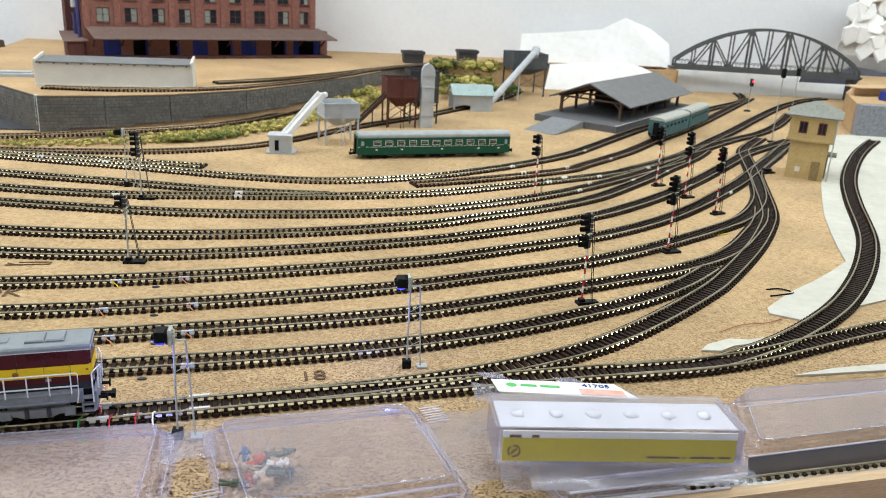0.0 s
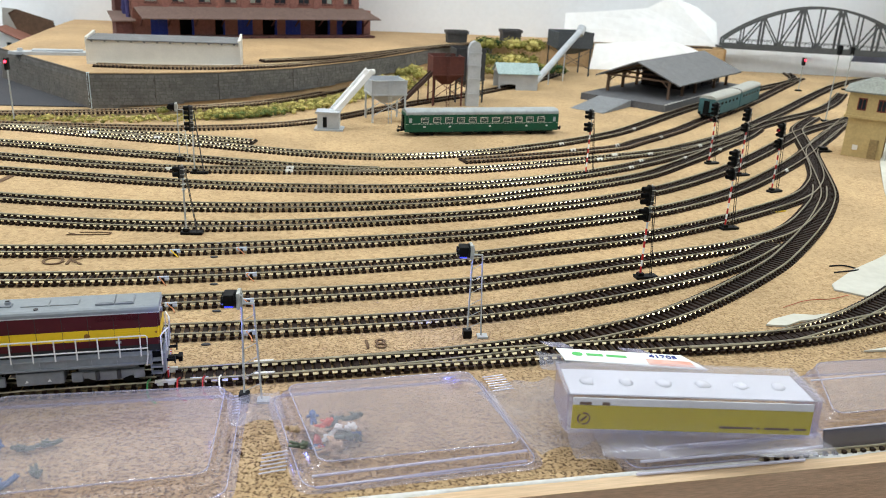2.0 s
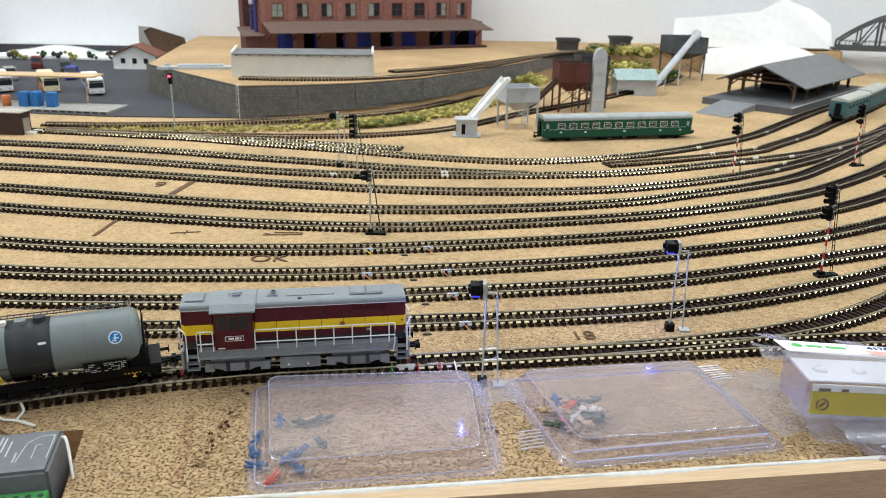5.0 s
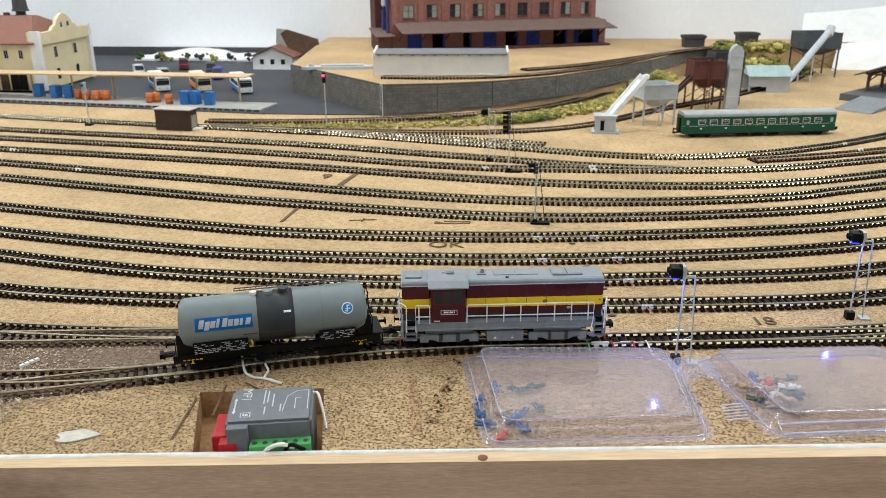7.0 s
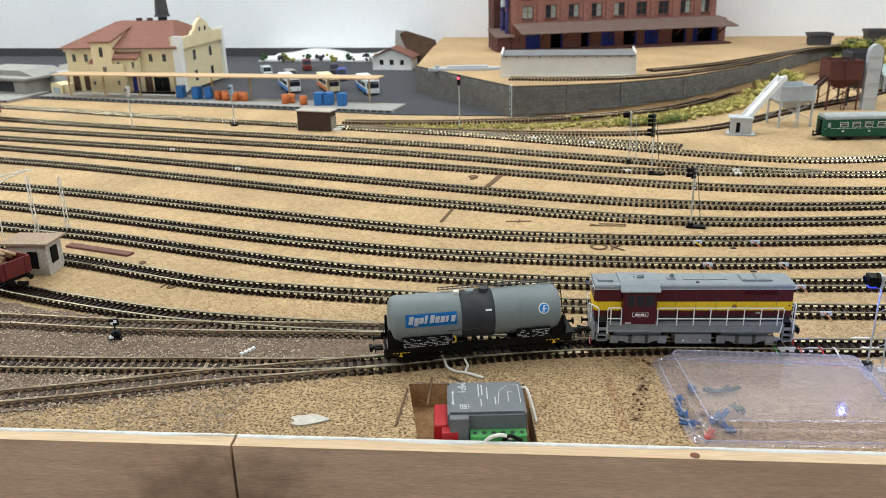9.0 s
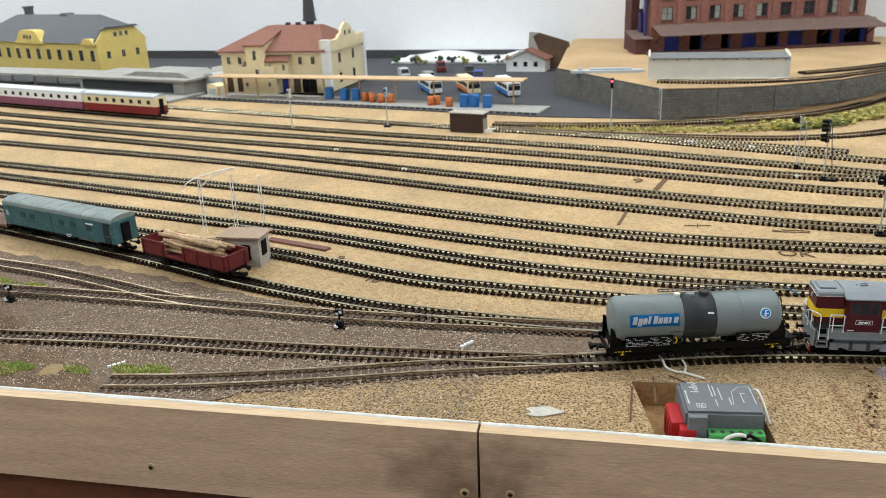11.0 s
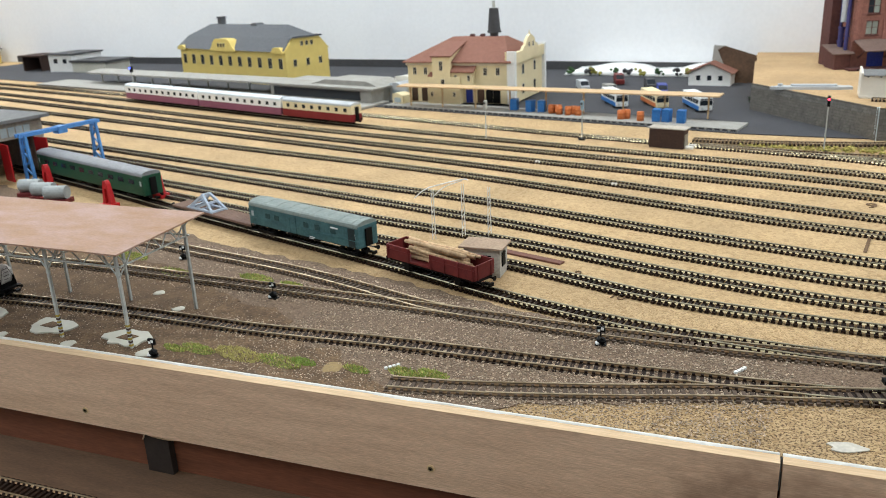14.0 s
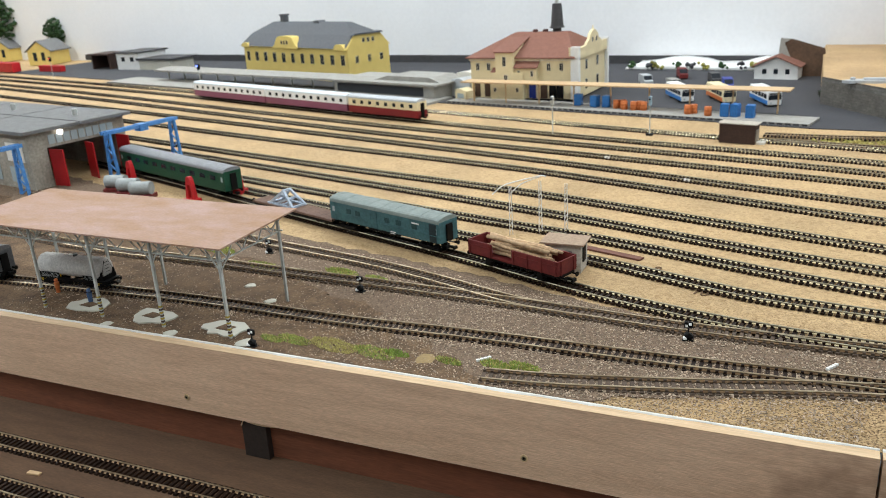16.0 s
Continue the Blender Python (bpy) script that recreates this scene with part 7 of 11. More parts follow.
def main_signal(x, y, height, heads, turn, label, striped=True, ladder_side=1):
    top = thing("light_signal", pose(x, y, 0, 0, 0, turn), label, "signal", "yard light signals")
    bm = bmesh.new()
    box(bm, -0.004, -0.0035, 0, 0.013, 0.0035, 0.0022, bevel=0.0006)
    box(bm, -0.0022, -0.0022, 0.002, 0.0022, 0.0022, 0.0045, bevel=0.0004)
    part("base", bm, BLACK, top)
    n = 10 if striped else 1
    z0, z1 = 0.0045, height - (0.018 if striped else 0.002)
    for k in range(n):
        bm = bmesh.new()
        rod(bm, (0, 0, z0 + (z1 - z0) * k / n), (0, 0, z0 + (z1 - z0) * (k + 1) / n), 0.00075, 8)
        part("mast", bm, (STRIPE_RED if k % 2 == 0 else WHITE_PAINT) if striped else STEEL_PALE, top)
    bm = bmesh.new()
    rod(bm, (0, 0, z1), (0, 0, height), 0.0006, 6)
    part("mast_top", bm, STEEL_PALE, top)
    bm = bmesh.new()
    for s in (-0.0013, 0.0013):
        rod(bm, (0.0085, s, 0.002), (0.0022, s, height - 0.004), 0.0003, 5)
    for k in range(16):
        u = (k + 0.5) / 16
        px, pz = 0.0085 + (0.0022 - 0.0085) * u, 0.002 + (height - 0.006) * u
        rod(bm, (px, -0.0013, pz), (px, 0.0013, pz), 0.0002, 4)
    part("ladder", bm, BLACK if striped else DARK_GREY, top)
    bm = bmesh.new()
    for k in range(5):
        box(bm, -0.001, -0.0022, height - 0.004 - 0.004 * k, 0.0016, 0.0022, height - 0.0036 - 0.004 * k)
    part("platform", bm, STEEL_PALE, top)
    for z, cnt, lit in heads:
        lamp_head(top, z, cnt, lit)
    return top


MS = "red and white banded mast signal"
main_signal(0.111, 0.846, 0.072, ((0.0655, 2, {}), (0.0525, 2, {0: RED_LAMP})), 20, MS + " showing red")
main_signal(0.264, 0.931, 0.072, ((0.0640, 3, {}), (0.0520, 1, {0: RED_LAMP})), 25, MS + " showing red")
main_signal(0.284, 0.882, 0.074, ((0.0680, 3, {}), (0.0540, 2, {})), 25, MS + " with all lamps dark")
main_signal(0.213, 0.685, 0.072, ((0.0640, 3, {}), (0.0500, 2, {})), 20, MS + " standing on a black base")
main_signal(0.299, 0.820, 0.072, ((0.0650, 3, {1: RED_LAMP}), (0.0510, 2, {})), 30, MS + " with a red light on")
main_signal(0.115, 0.556, 0.071, ((0.0630, 3, {}), (0.0490, 2, {})), 16, MS + " beside the inner curve")
main_signal(-0.284, 0.769, 0.066, ((0.0600, 3, {}), (0.0470, 2, {})), 8, "grey mast signal with black lamps and a ladder", striped=False)
main_signal(-0.233, 0.5945, 0.056, ((0.0500, 2, {}), ), 5, "silver mast signal with a black head and strut", striped=False)


def bracket_signal(x, y, turn, height, lit, label):
    """A low signal on a two-legged silver mast."""
    top = thing("bracket_signal", pose(x, y, 0, 0, 0, turn), label, "signal", "front bracket signals")
    bm = bmesh.new()
    box(bm, -0.0026, -0.0026, 0, 0.0026, 0.0026, 0.0052, bevel=0.0005)
    part("base", bm, BLACK, top)
    bm = bmesh.new()
    rod(bm, (0, 0, 0.005), (0.0006, 0, height), 0.00055, 8)
    rod(bm, (0.0085, 0.0004, 0.001), (0.0062, 0, height - 0.006), 0.0005, 8)
    rod(bm, (0.0004, 0, height - 0.006), (0.0064, 0, height - 0.006), 0.0006, 6)
    for k in range(6):
        z = 0.006 + (height - 0.014) * k / 6
        rod(bm, (0.0002, 0, z), (0.0080 - 0.0003 * k, 0, z + 0.004), 0.0002, 4)
    part("mast", bm, STEEL_PALE, top)
    bm = bmesh.new()
    prism(bm, [(0.0062, -0.003), (0.0125, -0.003), (0.0125, 0.003), (0.0062, 0.003)], 2, 0, 0.0012)
    part("foot_plate", bm, STEEL_PALE, top)
    bm = bmesh.new()
    rod(bm, (-0.0015, 0, height - 0.0035), (-0.0027, 0, height - 0.0035), 0.0044, 20)
    part("shield", bm, BLACK, top)
    bm = bmesh.new()
    box(bm, -0.0015, -0.0036, height - 0.0078, 0.0002, 0.0036, height + 0.0006, bevel=0.0003)
    box(bm, 0.0002, -0.0020, height - 0.0060, 0.0012, 0.0020, height - 0.0012, bevel=0.0002)
    part("shield_back", bm, STEEL_PALE, top)
    bm = bmesh.new()
    box(bm, -0.0078, -0.0040, height - 0.0060, -0.0024, 0.0040, height - 0.0002, bevel=0.0007)
    part("hood_box", bm, BLACK, top, "black hood over the lamps")
    # glowing strip imitates lamp light spilling from the hood seam
    if lit is BLUE_LAMP:
        bm = bmesh.new()
        box(bm, -0.0072, -0.0030, height - 0.0070, -0.0032, 0.0020, height - 0.0061)
        part("light_seam", bm, BLUE_DIM, top, "glowing strip for blue light spilling under the hood")
    for s in (-0.0021, 0.0021):
        bm = bmesh.new()
        ring = [[(q, s + 0.0019 * math.cos(2 * math.pi * i / 12), height - 0.0035 + 0.0019 * math.sin(2 * math.pi * i / 12)) for i in range(12)] for q in (-0.0027, -0.0088)]
        loft(bm, ring, caps=False)
        hood = part("lamp_hood", bm, BLACK, top)
        bm = bmesh.new()
        rod(bm, (-0.0029, s, height - 0.0035), (-0.0042, s, height - 0.0035), 0.0016, 12)
        part("lens", bm, lit if s < 0 else GLASS_DARK, hood)
    return top


bracket_signal(-0.010, 0.442, 8, 0.059, BLUE_LAMP, "silver two-legged signal with a lit blue lamp")
bracket_signal(-0.121, 0.354, 8, 0.060, BLUE_LAMP, "silver two-legged signal with a blue lamp beside a pack")
bracket_signal(-0.314, 0.812, 8, 0.060, GLASS_DARK, "white two-legged signal with dark lamps in the yard")


def shunting_signal(x, y, turn):
    top = thing("shunting_signal", pose(x, y, 0, 0, 0, turn), "small black ground signal with a white lamp stand", "signal", "ground signals")
    bm = bmesh.new()
    box(bm, -0.004, -0.003, 0, 0.004, 0.003, 0.0015, bevel=0.0004)
    clump(bm, 0, 0, 0.004, 0.0032, 0.9, 3, 2)
    part("base", bm, BLACK, top)
    bm = bmesh.new()
    rod(bm, (0, 0, 0.005), (0, 0, 0.011), 0.0006, 6)
    box(bm, -0.003, -0.001, 0.0105, 0.003, 0.001, 0.0150, bevel=0.0004)
    part("lamp_box", bm, BLACK, top)
    bm = bmesh.new()
    box(bm, -0.0022, -0.0013, 0.0112, -0.0004, -0.0009, 0.0130)
    box(bm, 0.0002, -0.0013, 0.0125, 0.0022, -0.0009, 0.0145)
    part("white_mark", bm, PRINT_WHITE, top)
    bm = bmesh.new()
    clump(bm, -0.0022, -0.002, 0.003, 0.0018, 0.8, 1, 1)
    part("counterweight", bm, PRINT_WHITE, top)


for sx, sy, st in ((-0.578, 0.260, 20), (-0.848, 0.084, 10), (-1.005, 0.235, 30), (-0.852, 0.207, 10)):
    shunting_signal(sx, sy, st)


def thin_signal(x, y, h, lit, label, shell=BLACK):
    top = thing("platform_signal", pose(x, y, 0, 0, 0, 10), label, "signal", "far signals")
    bm = bmesh.new()
    rod(bm, (0, 0, 0), (0, 0, h), 0.0009, 6)
    part("mast", bm, STEEL_PALE, top)
    bm = bmesh.new()
    box(bm, -0.002, -0.004, h - 0.012, 0.002, 0.004, h + 0.002, bevel=0.0008)
    head = part("signal_head", bm, shell, top)
    bm = bmesh.new()
    rod(bm, (0, -0.0040, h - 0.002), (0, -0.0052, h - 0.002), 0.0016, 10)
    part("lens", bm, lit, head)
    bm = bmesh.new()
    box(bm, -0.005, -0.004, 0, 0.005, 0.004, 0.003, bevel=0.0006)
    part("base", bm, BLACK, top)


thin_signal(-0.565, 0.952, 0.074, RED_LAMP, "thin mast signal showing red beside the stone wall")
thin_signal(-1.037, 0.845, 0.060, GLASS_DARK, "thin pale mast signal with its lamps off before the station", STEEL_PALE)
thin_signal(-0.899, 0.901, 0.058, GLASS_DARK, "thin pale blue mast signal with a dark lamp before the platform", material("signal_pale_blue", srgb(150, 174, 190), 0.5, scale=90))
thin_signal(-2.16, 1.00, 0.062, BLUE_LAMP, "thin mast signal showing blue beside the railcars")
thin_signal(-2.88, 0.985, 0.068, RED_LAMP, "thin mast signal showing red at the far end")
thin_signal(0.602, 1.572, 0.060, RED_LAMP, "thin mast signal showing red before the bridge")
thin_signal(0.527, 1.255, 0.112, GLASS_DARK, "thin blue-grey mast signal between the far tracks")
thin_signal(0.709, 1.62, 0.080, GLASS_DARK, "thin mast signal under the bridge")

# ---- the raised ground, its stone wall and what stands on it ----
EDGE = [(-0.835, 1.62), (-0.740, 1.245), (-0.516, 1.055), (-0.44, 1.082), (-0.366, 1.120), (-0.28, 1.198), (-0.209, 1.302), (-0.135, 1.44), (-0.075, 1.58), (0.02, 1.69), (0.2, 1.765), (0.52, 1.80)]
FOOT = [0.0, 0.0, 0.0, 0.004, 0.009, 0.012, 0.016, 0.020, 0.024, 0.026, 0.026, 0.026]
PLATEAU = 0.046
bm = bmesh.new()
prism(bm, EDGE + [(0.52, wall_y(0.52)), (-0.3, wall_y(-0.3)), (-0.86, wall_y(-0.86))], 2, 0.001, PLATEAU)
solid("raised_ground", bm, CORK_PALE, "raised tan ground behind the stone wall", "raised ground", kind="structure")


def stone_wall():
    """Courses of embossed stones along the plan edge, one block each, on a dark joint sheet."""
    top = thing("wall_stone", pose(0, 0, 0), "dark grey embossed stone retaining wall round the raised ground", "retaining wall", kind="structure")
    rng = random.Random(5)
    meshes = {}
    count = 0
    rest = bmesh.new()
    for i in range(1, 9):
        (xa, ya), (xb, yb) = EDGE[i], EDGE[i + 1]
        ln = math.hypot(xb - xa, yb - ya)
        ang = math.degrees(math.atan2(yb - ya, xb - xa))
        m = pose(xa, ya, 0, 0, 0, ang)
        bm = bmesh.new()
        prism(bm, [(0, FOOT[i]), (ln, FOOT[i + 1]), (ln, PLATEAU + 0.001), (0, PLATEAU + 0.001)], 1, -0.0022, -0.0004)
        part("backing", bm, STONE_JOINT, top, m=m)
        row, z = 0, 0.0004
        while z < PLATEAU - 0.002:
            x = -rng.uniform(0, 0.004)
            while x < ln - 0.002:
                w = rng.uniform(0.006, 0.0105)
                foot = FOOT[i] + (FOOT[i + 1] - FOOT[i]) * max(x, 0) / ln
                if z >= foot - 0.001:
                    x0, x1 = max(x, 0) + 0.0003, min(x + w, ln) - 0.0003
                    if x1 - x0 > 0.001:
                        d = rng.uniform(0.0003, 0.0009)
                        v = [(x0, z + 0.0003), (x1, z + 0.0003), (x1, z + 0.0041), (x0, z + 0.0041)]
                        if count < 300 and 1 <= i <= 3:
                            b2 = bmesh.new()
                            prism(b2, v, 1, -0.0022 - d, -0.0021)
                            part("stone", b2, STONE_SHEET, top, m=m)
                            count += 1
                        else:
                            vs = prism(rest, v, 1, -0.0022 - d, -0.0021)
                            for q in vs:
                                q.co = m @ q.co
                x += w
            z += 0.0044
            row += 1
    part("stonework", rest, material("embossed_stone_far", srgb(116, 114, 110), 0.8, other=srgb(92, 90, 88), scale=60, bump=0.4, bump_scale=300, island=0.14), top)["kind"] = "stuff"
    bm = bmesh.new()
    box(bm, -0.002, -0.0032, 0.0, 0.002, 0.0005, PLATEAU + 0.0015, pose(-0.517, 1.057, 0, 0, 0, -10))
    part("corner_strip", bm, material("corner_blue_white", srgb(206, 220, 226), 0.7, scale=200), top, "whitish corner strip")
    bm = bmesh.new()
    for k in range(3, 9):
        (xa, ya), (xb, yb) = EDGE[k - 1], EDGE[k]
        bar(bm, (xa, ya, PLATEAU + 0.0008), (xb, yb, PLATEAU + 0.0008), 0.005, 0.0012)
    part("coping", bm, CORK_PALE, top, "tan coping strip")


stone_wall()


def warehouse():
    top = thing("brick_warehouse", pose(-0.599, 1.496, PLATEAU, 0, 0, 30), "dusty red brick warehouse with blue doors and a brown canopy roof", "warehouse")
    D, H = 0.100, 0.24
    wx0, wx1, gx1 = -0.033, 0.399, 0.4265
    # front wall from piers and bands, so that the openings go through
    cols = [(0.0005 + 0.0476 * k, 0.0112) for k in range(8)] + [(0.3775, 0.0088)]
    rows = [(0.0615 + 0.0385 * k, 0.0870 + 0.0385 * k) for k in range(4)]
    bm = bmesh.new()
    edges_x = [wx0] + [v for c, h in cols for v in (c - h, c + h)] + [wx1]
    zs = [0.050] + [v for r in rows for v in r] + [H]
    for i in range(0, len(zs) - 1, 2):
        box(bm, wx0, 0, zs[i], wx1, 0.006, zs[i + 1])
    for z0, z1 in rows:
        for i in range(0, len(edges_x) - 1, 2):
            box(bm, edges_x[i], 0, z0, edges_x[i + 1], 0.006, z1)
    wall = part("front_wall", bm, BRICK, top)
    for (c, h), (c2, h2) in zip(cols, cols[1:]):
        x = (c + h + c2 - h2) / 2
        bm = bmesh.new()
        box(bm, x - 0.0052, -0.0022, 0.05, x + 0.0052, -0.0001, H, bevel=0.0004)
        part("pilaster", bm, BRICK, wall)
    for x in (wx0 + 0.006, wx1 - 0.004):
        bm = bmesh.new()
        box(bm, x - 0.0052, -0.0022, 0.05, x + 0.0052, -0.0001, H, bevel=0.0004)
        part("pilaster", bm, BRICK, wall)
    for n, (z0, z1) in enumerate(rows):
        for k, (c, h) in enumerate(cols):
            bm = bmesh.new()
            zm = (z0 + z1) / 2
            outer = [bm.verts.new((x, y, z)) for y in (0.0024, 0.0034) for x, z in ((c - h, z0), (c + h, z0), (c + h, z1), (c - h, z1))]
            inner = [bm.verts.new((x, y, z)) for y in (0.0024, 0.0034) for x, z in ((c - h + 0.0012, z0 + 0.0012), (c + h - 0.0012, z0 + 0.0012), (c + h - 0.0012, z1 - 0.0012), (c - h + 0.0012, z1 - 0.0012))]
            for q in range(4):
                r = (q + 1) % 4
                bm.faces.new((outer[q], outer[r], inner[r], inner[q]))
                bm.faces.new((inner[q + 4], inner[r + 4], outer[r + 4], outer[q + 4]))
                bm.faces.new((inner[q], inner[r], inner[r + 4], inner[q + 4]))
            win = part("window", bm, BRICK_DARK, wall)
            for a in ((c - 0.0005, z0 + 0.001, c + 0.0005, z1 - 0.001), (c - h + 0.001, zm, c + h - 0.001, zm + 0.0008)):
                bm = bmesh.new()
                box(bm, a[0], 0.0022 if a[3] - a[1] > 0.01 else 0.0023, a[1], a[2], 0.0034, a[3])
                part("glazing_bar", bm, BRICK_DARK, win)
            for px in (0, 1):
                for pz in (0, 1):
                    bm = bmesh.new()
                    xa, za = (c - h, c)[px], (z0, (z0 + z1) / 2)[pz]
                    box(bm, xa, 0.0027, za, xa + h, 0.0031, za + (z1 - z0) / 2)
                    # some panes are painted pale as reflections, mostly in the first three columns
                    part("pane", bm, GLASS_REFLECTION if (k * 5 + n * 3 + px) % 4 == 0 or (n == 0 and k < 3 and px) else GLASS_DARK, win)
            bm = bmesh.new()
            box(bm, c - h - 0.001, -0.0018, z0 - 0.0022, c + h + 0.001, -0.0001, z0 - 0.0002)
            part("sill", bm, BRICK_DARK, win)
    for name, a in (("side_wall", (wx0, 0.006, 0.0, wx0 + 0.006, D, H)), ("side_wall", (wx1 - 0.006, 0.006, 0.05, wx1, D, H)), ("back_wall", (wx0 + 0.006, D - 0.006, 0, wx1 - 0.006, D, H)), ("roof", (wx0 - 0.004, -0.004, H, wx1 + 0.004, D + 0.004, H + 0.004))):
        bm = bmesh.new()
        box(bm, *a)
        part(name, bm, BRICK if "wall" in name else ROOF_BROWN, top)
    # dark plane stands for the shade behind the upper windows
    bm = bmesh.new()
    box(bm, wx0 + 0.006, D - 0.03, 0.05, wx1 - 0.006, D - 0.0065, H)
    part("inner_wall", bm, material("interior_shade", srgb(60, 58, 60), 0.9, scale=30), top)
    # ground floor with doorways
    gaps = [(-0.0029, 0.0268), (0.0482, 0.0740), (0.1124, 0.1309), (0.1549, 0.1835), (0.2029, 0.2313), (0.2480, 0.2783), (0.3081, 0.3397), (0.3539, 0.4119)]
    bm = bmesh.new()
    last = wx0
    for a, b in gaps:
        box(bm, last, 0, 0.004, a, 0.006, 0.050)
        last = b
    box(bm, last, 0, 0.004, gx1, 0.006, 0.050)
    box(bm, wx0, 0.0002, 0.034, gx1, 0.0058, 0.0498)
    box(bm, gx1 - 0.006, 0.006, 0.0, gx1, D - 0.01, 0.050)
    part("ground_wall", bm, BRICK, top)
    for k, (a, b) in enumerate(gaps):
        if k in (0, 3, 5):
            leaves = [(a, b)]
        elif k == 7:
            leaves = [(a, a + 0.012), (b - 0.014, b - 0.004)]
        else:
            leaves = [(b - 0.004, b)]
        for xa, xb in leaves:
            bm = bmesh.new()
            box(bm, xa, 0.001, 0.004, xb, 0.003, 0.034)
            for q in range(1, 4):
                x = xa + (xb - xa) * q / 4
                box(bm, x - 0.0005, 0.0, 0.004, x + 0.0005, 0.001, 0.034)
            part("sliding_door", bm, BLUE_DOOR, top, "blue sliding door")
    # black plane stands for the shade inside the open doorways
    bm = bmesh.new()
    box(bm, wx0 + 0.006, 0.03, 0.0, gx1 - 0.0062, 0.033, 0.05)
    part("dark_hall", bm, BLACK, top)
    # loading platform and canopy
    bm = bmesh.new()
    box(bm, wx0 - 0.012, -0.034, 0.0005, gx1 - 0.004, 0.0, 0.004)
    part("loading_platform", bm, BRICK_DARK, top, "dark loading platform")
    bm = bmesh.new()
    for k in range(14):
        x = -0.03 + 0.0335 * k
        box(bm, x - 0.0012, -0.0346, 0.0005, x + 0.0012, -0.0341, 0.004)
    part("platform_joint", bm, BLACK, top)
    bm = bmesh.new()
    loft(bm, [[(-0.022, -0.038, z), (0.434, -0.038, z), (0.409, 0.002, z + 0.0185), (-0.031, 0.002, z + 0.0185)] for z in (0.0345, 0.0365)])
    part("canopy", bm, ROOF_BROWN, top, "brown felt canopy roof")
    for k in range(10):
        x = -0.02 + 0.048 * k
        bm = bmesh.new()
        bar(bm, (x, -0.001, 0.020), (x, -0.030, 0.036), 0.0022, 0.0022)
        part("bracket", bm, BRICK_DARK, top)
    # pipework and stair tower on the end wall
    violet = material("violet_pipe", srgb(66, 64, 116), 0.5, scale=60)
    for x, y, r, h in ((wx0 - 0.006, 0.012, 0.0034, 0.20), (wx0 - 0.008, 0.034, 0.0050, 0.075), (wx0 - 0.004, 0.052, 0.0026, 0.22)):
        bm = bmesh.new()
        rod(bm, (x, y, 0.0), (x, y, h), r, 12)
        for z in (h * 0.3, h * 0.65, h * 0.98):
            rod(bm, (x, y, z - 0.0015), (x, y, z + 0.0015), r * 1.35, 12)
        part("pipe", bm, violet, top, "violet-blue pipe on the end wall")
    bm = bmesh.new()
    box(bm, wx0 - 0.022, 0.055, 0.0, wx0 - 0.0002, D, H - 0.02, bevel=0.001)
    part("stair_tower", bm, BRICK_DARK, top, "dark brick stair tower")
    bm = bmesh.new()
    rod(bm, (wx0 - 0.010, 0.022, 0.085), (wx0 - 0.010, 0.022, 0.20), 0.0058, 14)
    part("duct", bm, GREY_PLASTIC, top, "pale grey duct")
    bm = bmesh.new()
    box(bm, wx0 - 0.030, -0.008, 0.0005, wx0 - 0.002, 0.045, 0.030)
    part("annex", bm, BRICK_DARK, top)
    bm = bmesh.new()
    prism(bm, [(-0.012, 0.028), (0.050, 0.040), (0.050, 0.042), (-0.012, 0.030)], 0, wx0 - 0.036, wx0 + 0.004)
    part("annex_roof", bm, ROOF_BROWN, top)


warehouse()


def low_store():
    ang = math.degrees(math.atan2(0.042, 0.204))
    top = thing("low_store", pose(-0.555, 1.137, PLATEAU + 0.0002, 0, 0, ang), "long low white plastic storehouse with grey lean-to roof", "storehouse")
    L, D, h0, h1 = 0.209, 0.050, 0.0325, 0.0355
    bm = bmesh.new()
    box(bm, 0.001, 0, 0, L - 0.001, D, h0)
    part("body", bm, OFFWHITE, top)
    for x in (0.0, L - 0.002):
        bm = bmesh.new()
        prism(bm, [(-0.001, 0), (D + 0.001, 0), (D + 0.001, h1 + 0.006), (-0.001, h0 + 0.0045)], 0, x - 0.001, x + 0.002)
        part("end_wall", bm, OFFWHITE, top)
    bm = bmesh.new()
    prism(bm, [(-0.002, h0), (-0.002, h0 + 0.0015), (D, h1 + 0.0015), (D, h1)], 0, 0.0022, L - 0.0022)
    roof = part("roof", bm, ROOF_GREY, top, "grey felt roof")
    for k in range(12):
        x = 0.008 + (L - 0.016) * k / 11
        bm = bmesh.new()
        box(bm, x - 0.0012, -0.0035, h0 - 0.0016, x + 0.0012, -0.0005, h0 + 0.0014)
        part("rafter_end", bm, ROOF_GREY, roof)
    bm = bmesh.new()
    box(bm, 0.0, -0.003, 0, L, -0.0004, 0.0035)
    part("plinth", bm, OFFWHITE, top)


low_store()
casting = thing("grey_casting", pose(-0.640, 1.212, PLATEAU, 0, 0, 17), "long flat pale grey plastic casting lying on the raised ground", "plastic part")
bm = bmesh.new()
prism(bm, [(-0.062, -0.004), (-0.050, -0.012), (0.045, -0.013), (0.062, -0.008), (0.060, 0.009), (0.020, 0.013), (-0.045, 0.010)], 2, 0.0, 0.0045)
part("plate", bm, GREY_PLASTIC, casting)
bm = bmesh.new()
box(bm, -0.030, -0.005, 0.0045, 0.040, 0.006, 0.0075, bevel=0.0012)
part("raised_panel", bm, GREY_PLASTIC, casting)
bm = bmesh.new()
rod(bm, (-0.046, -0.001, 0.0045), (-0.046, -0.001, 0.0085), 0.004, 14)
part("boss", bm, GREY_PLASTIC, casting)


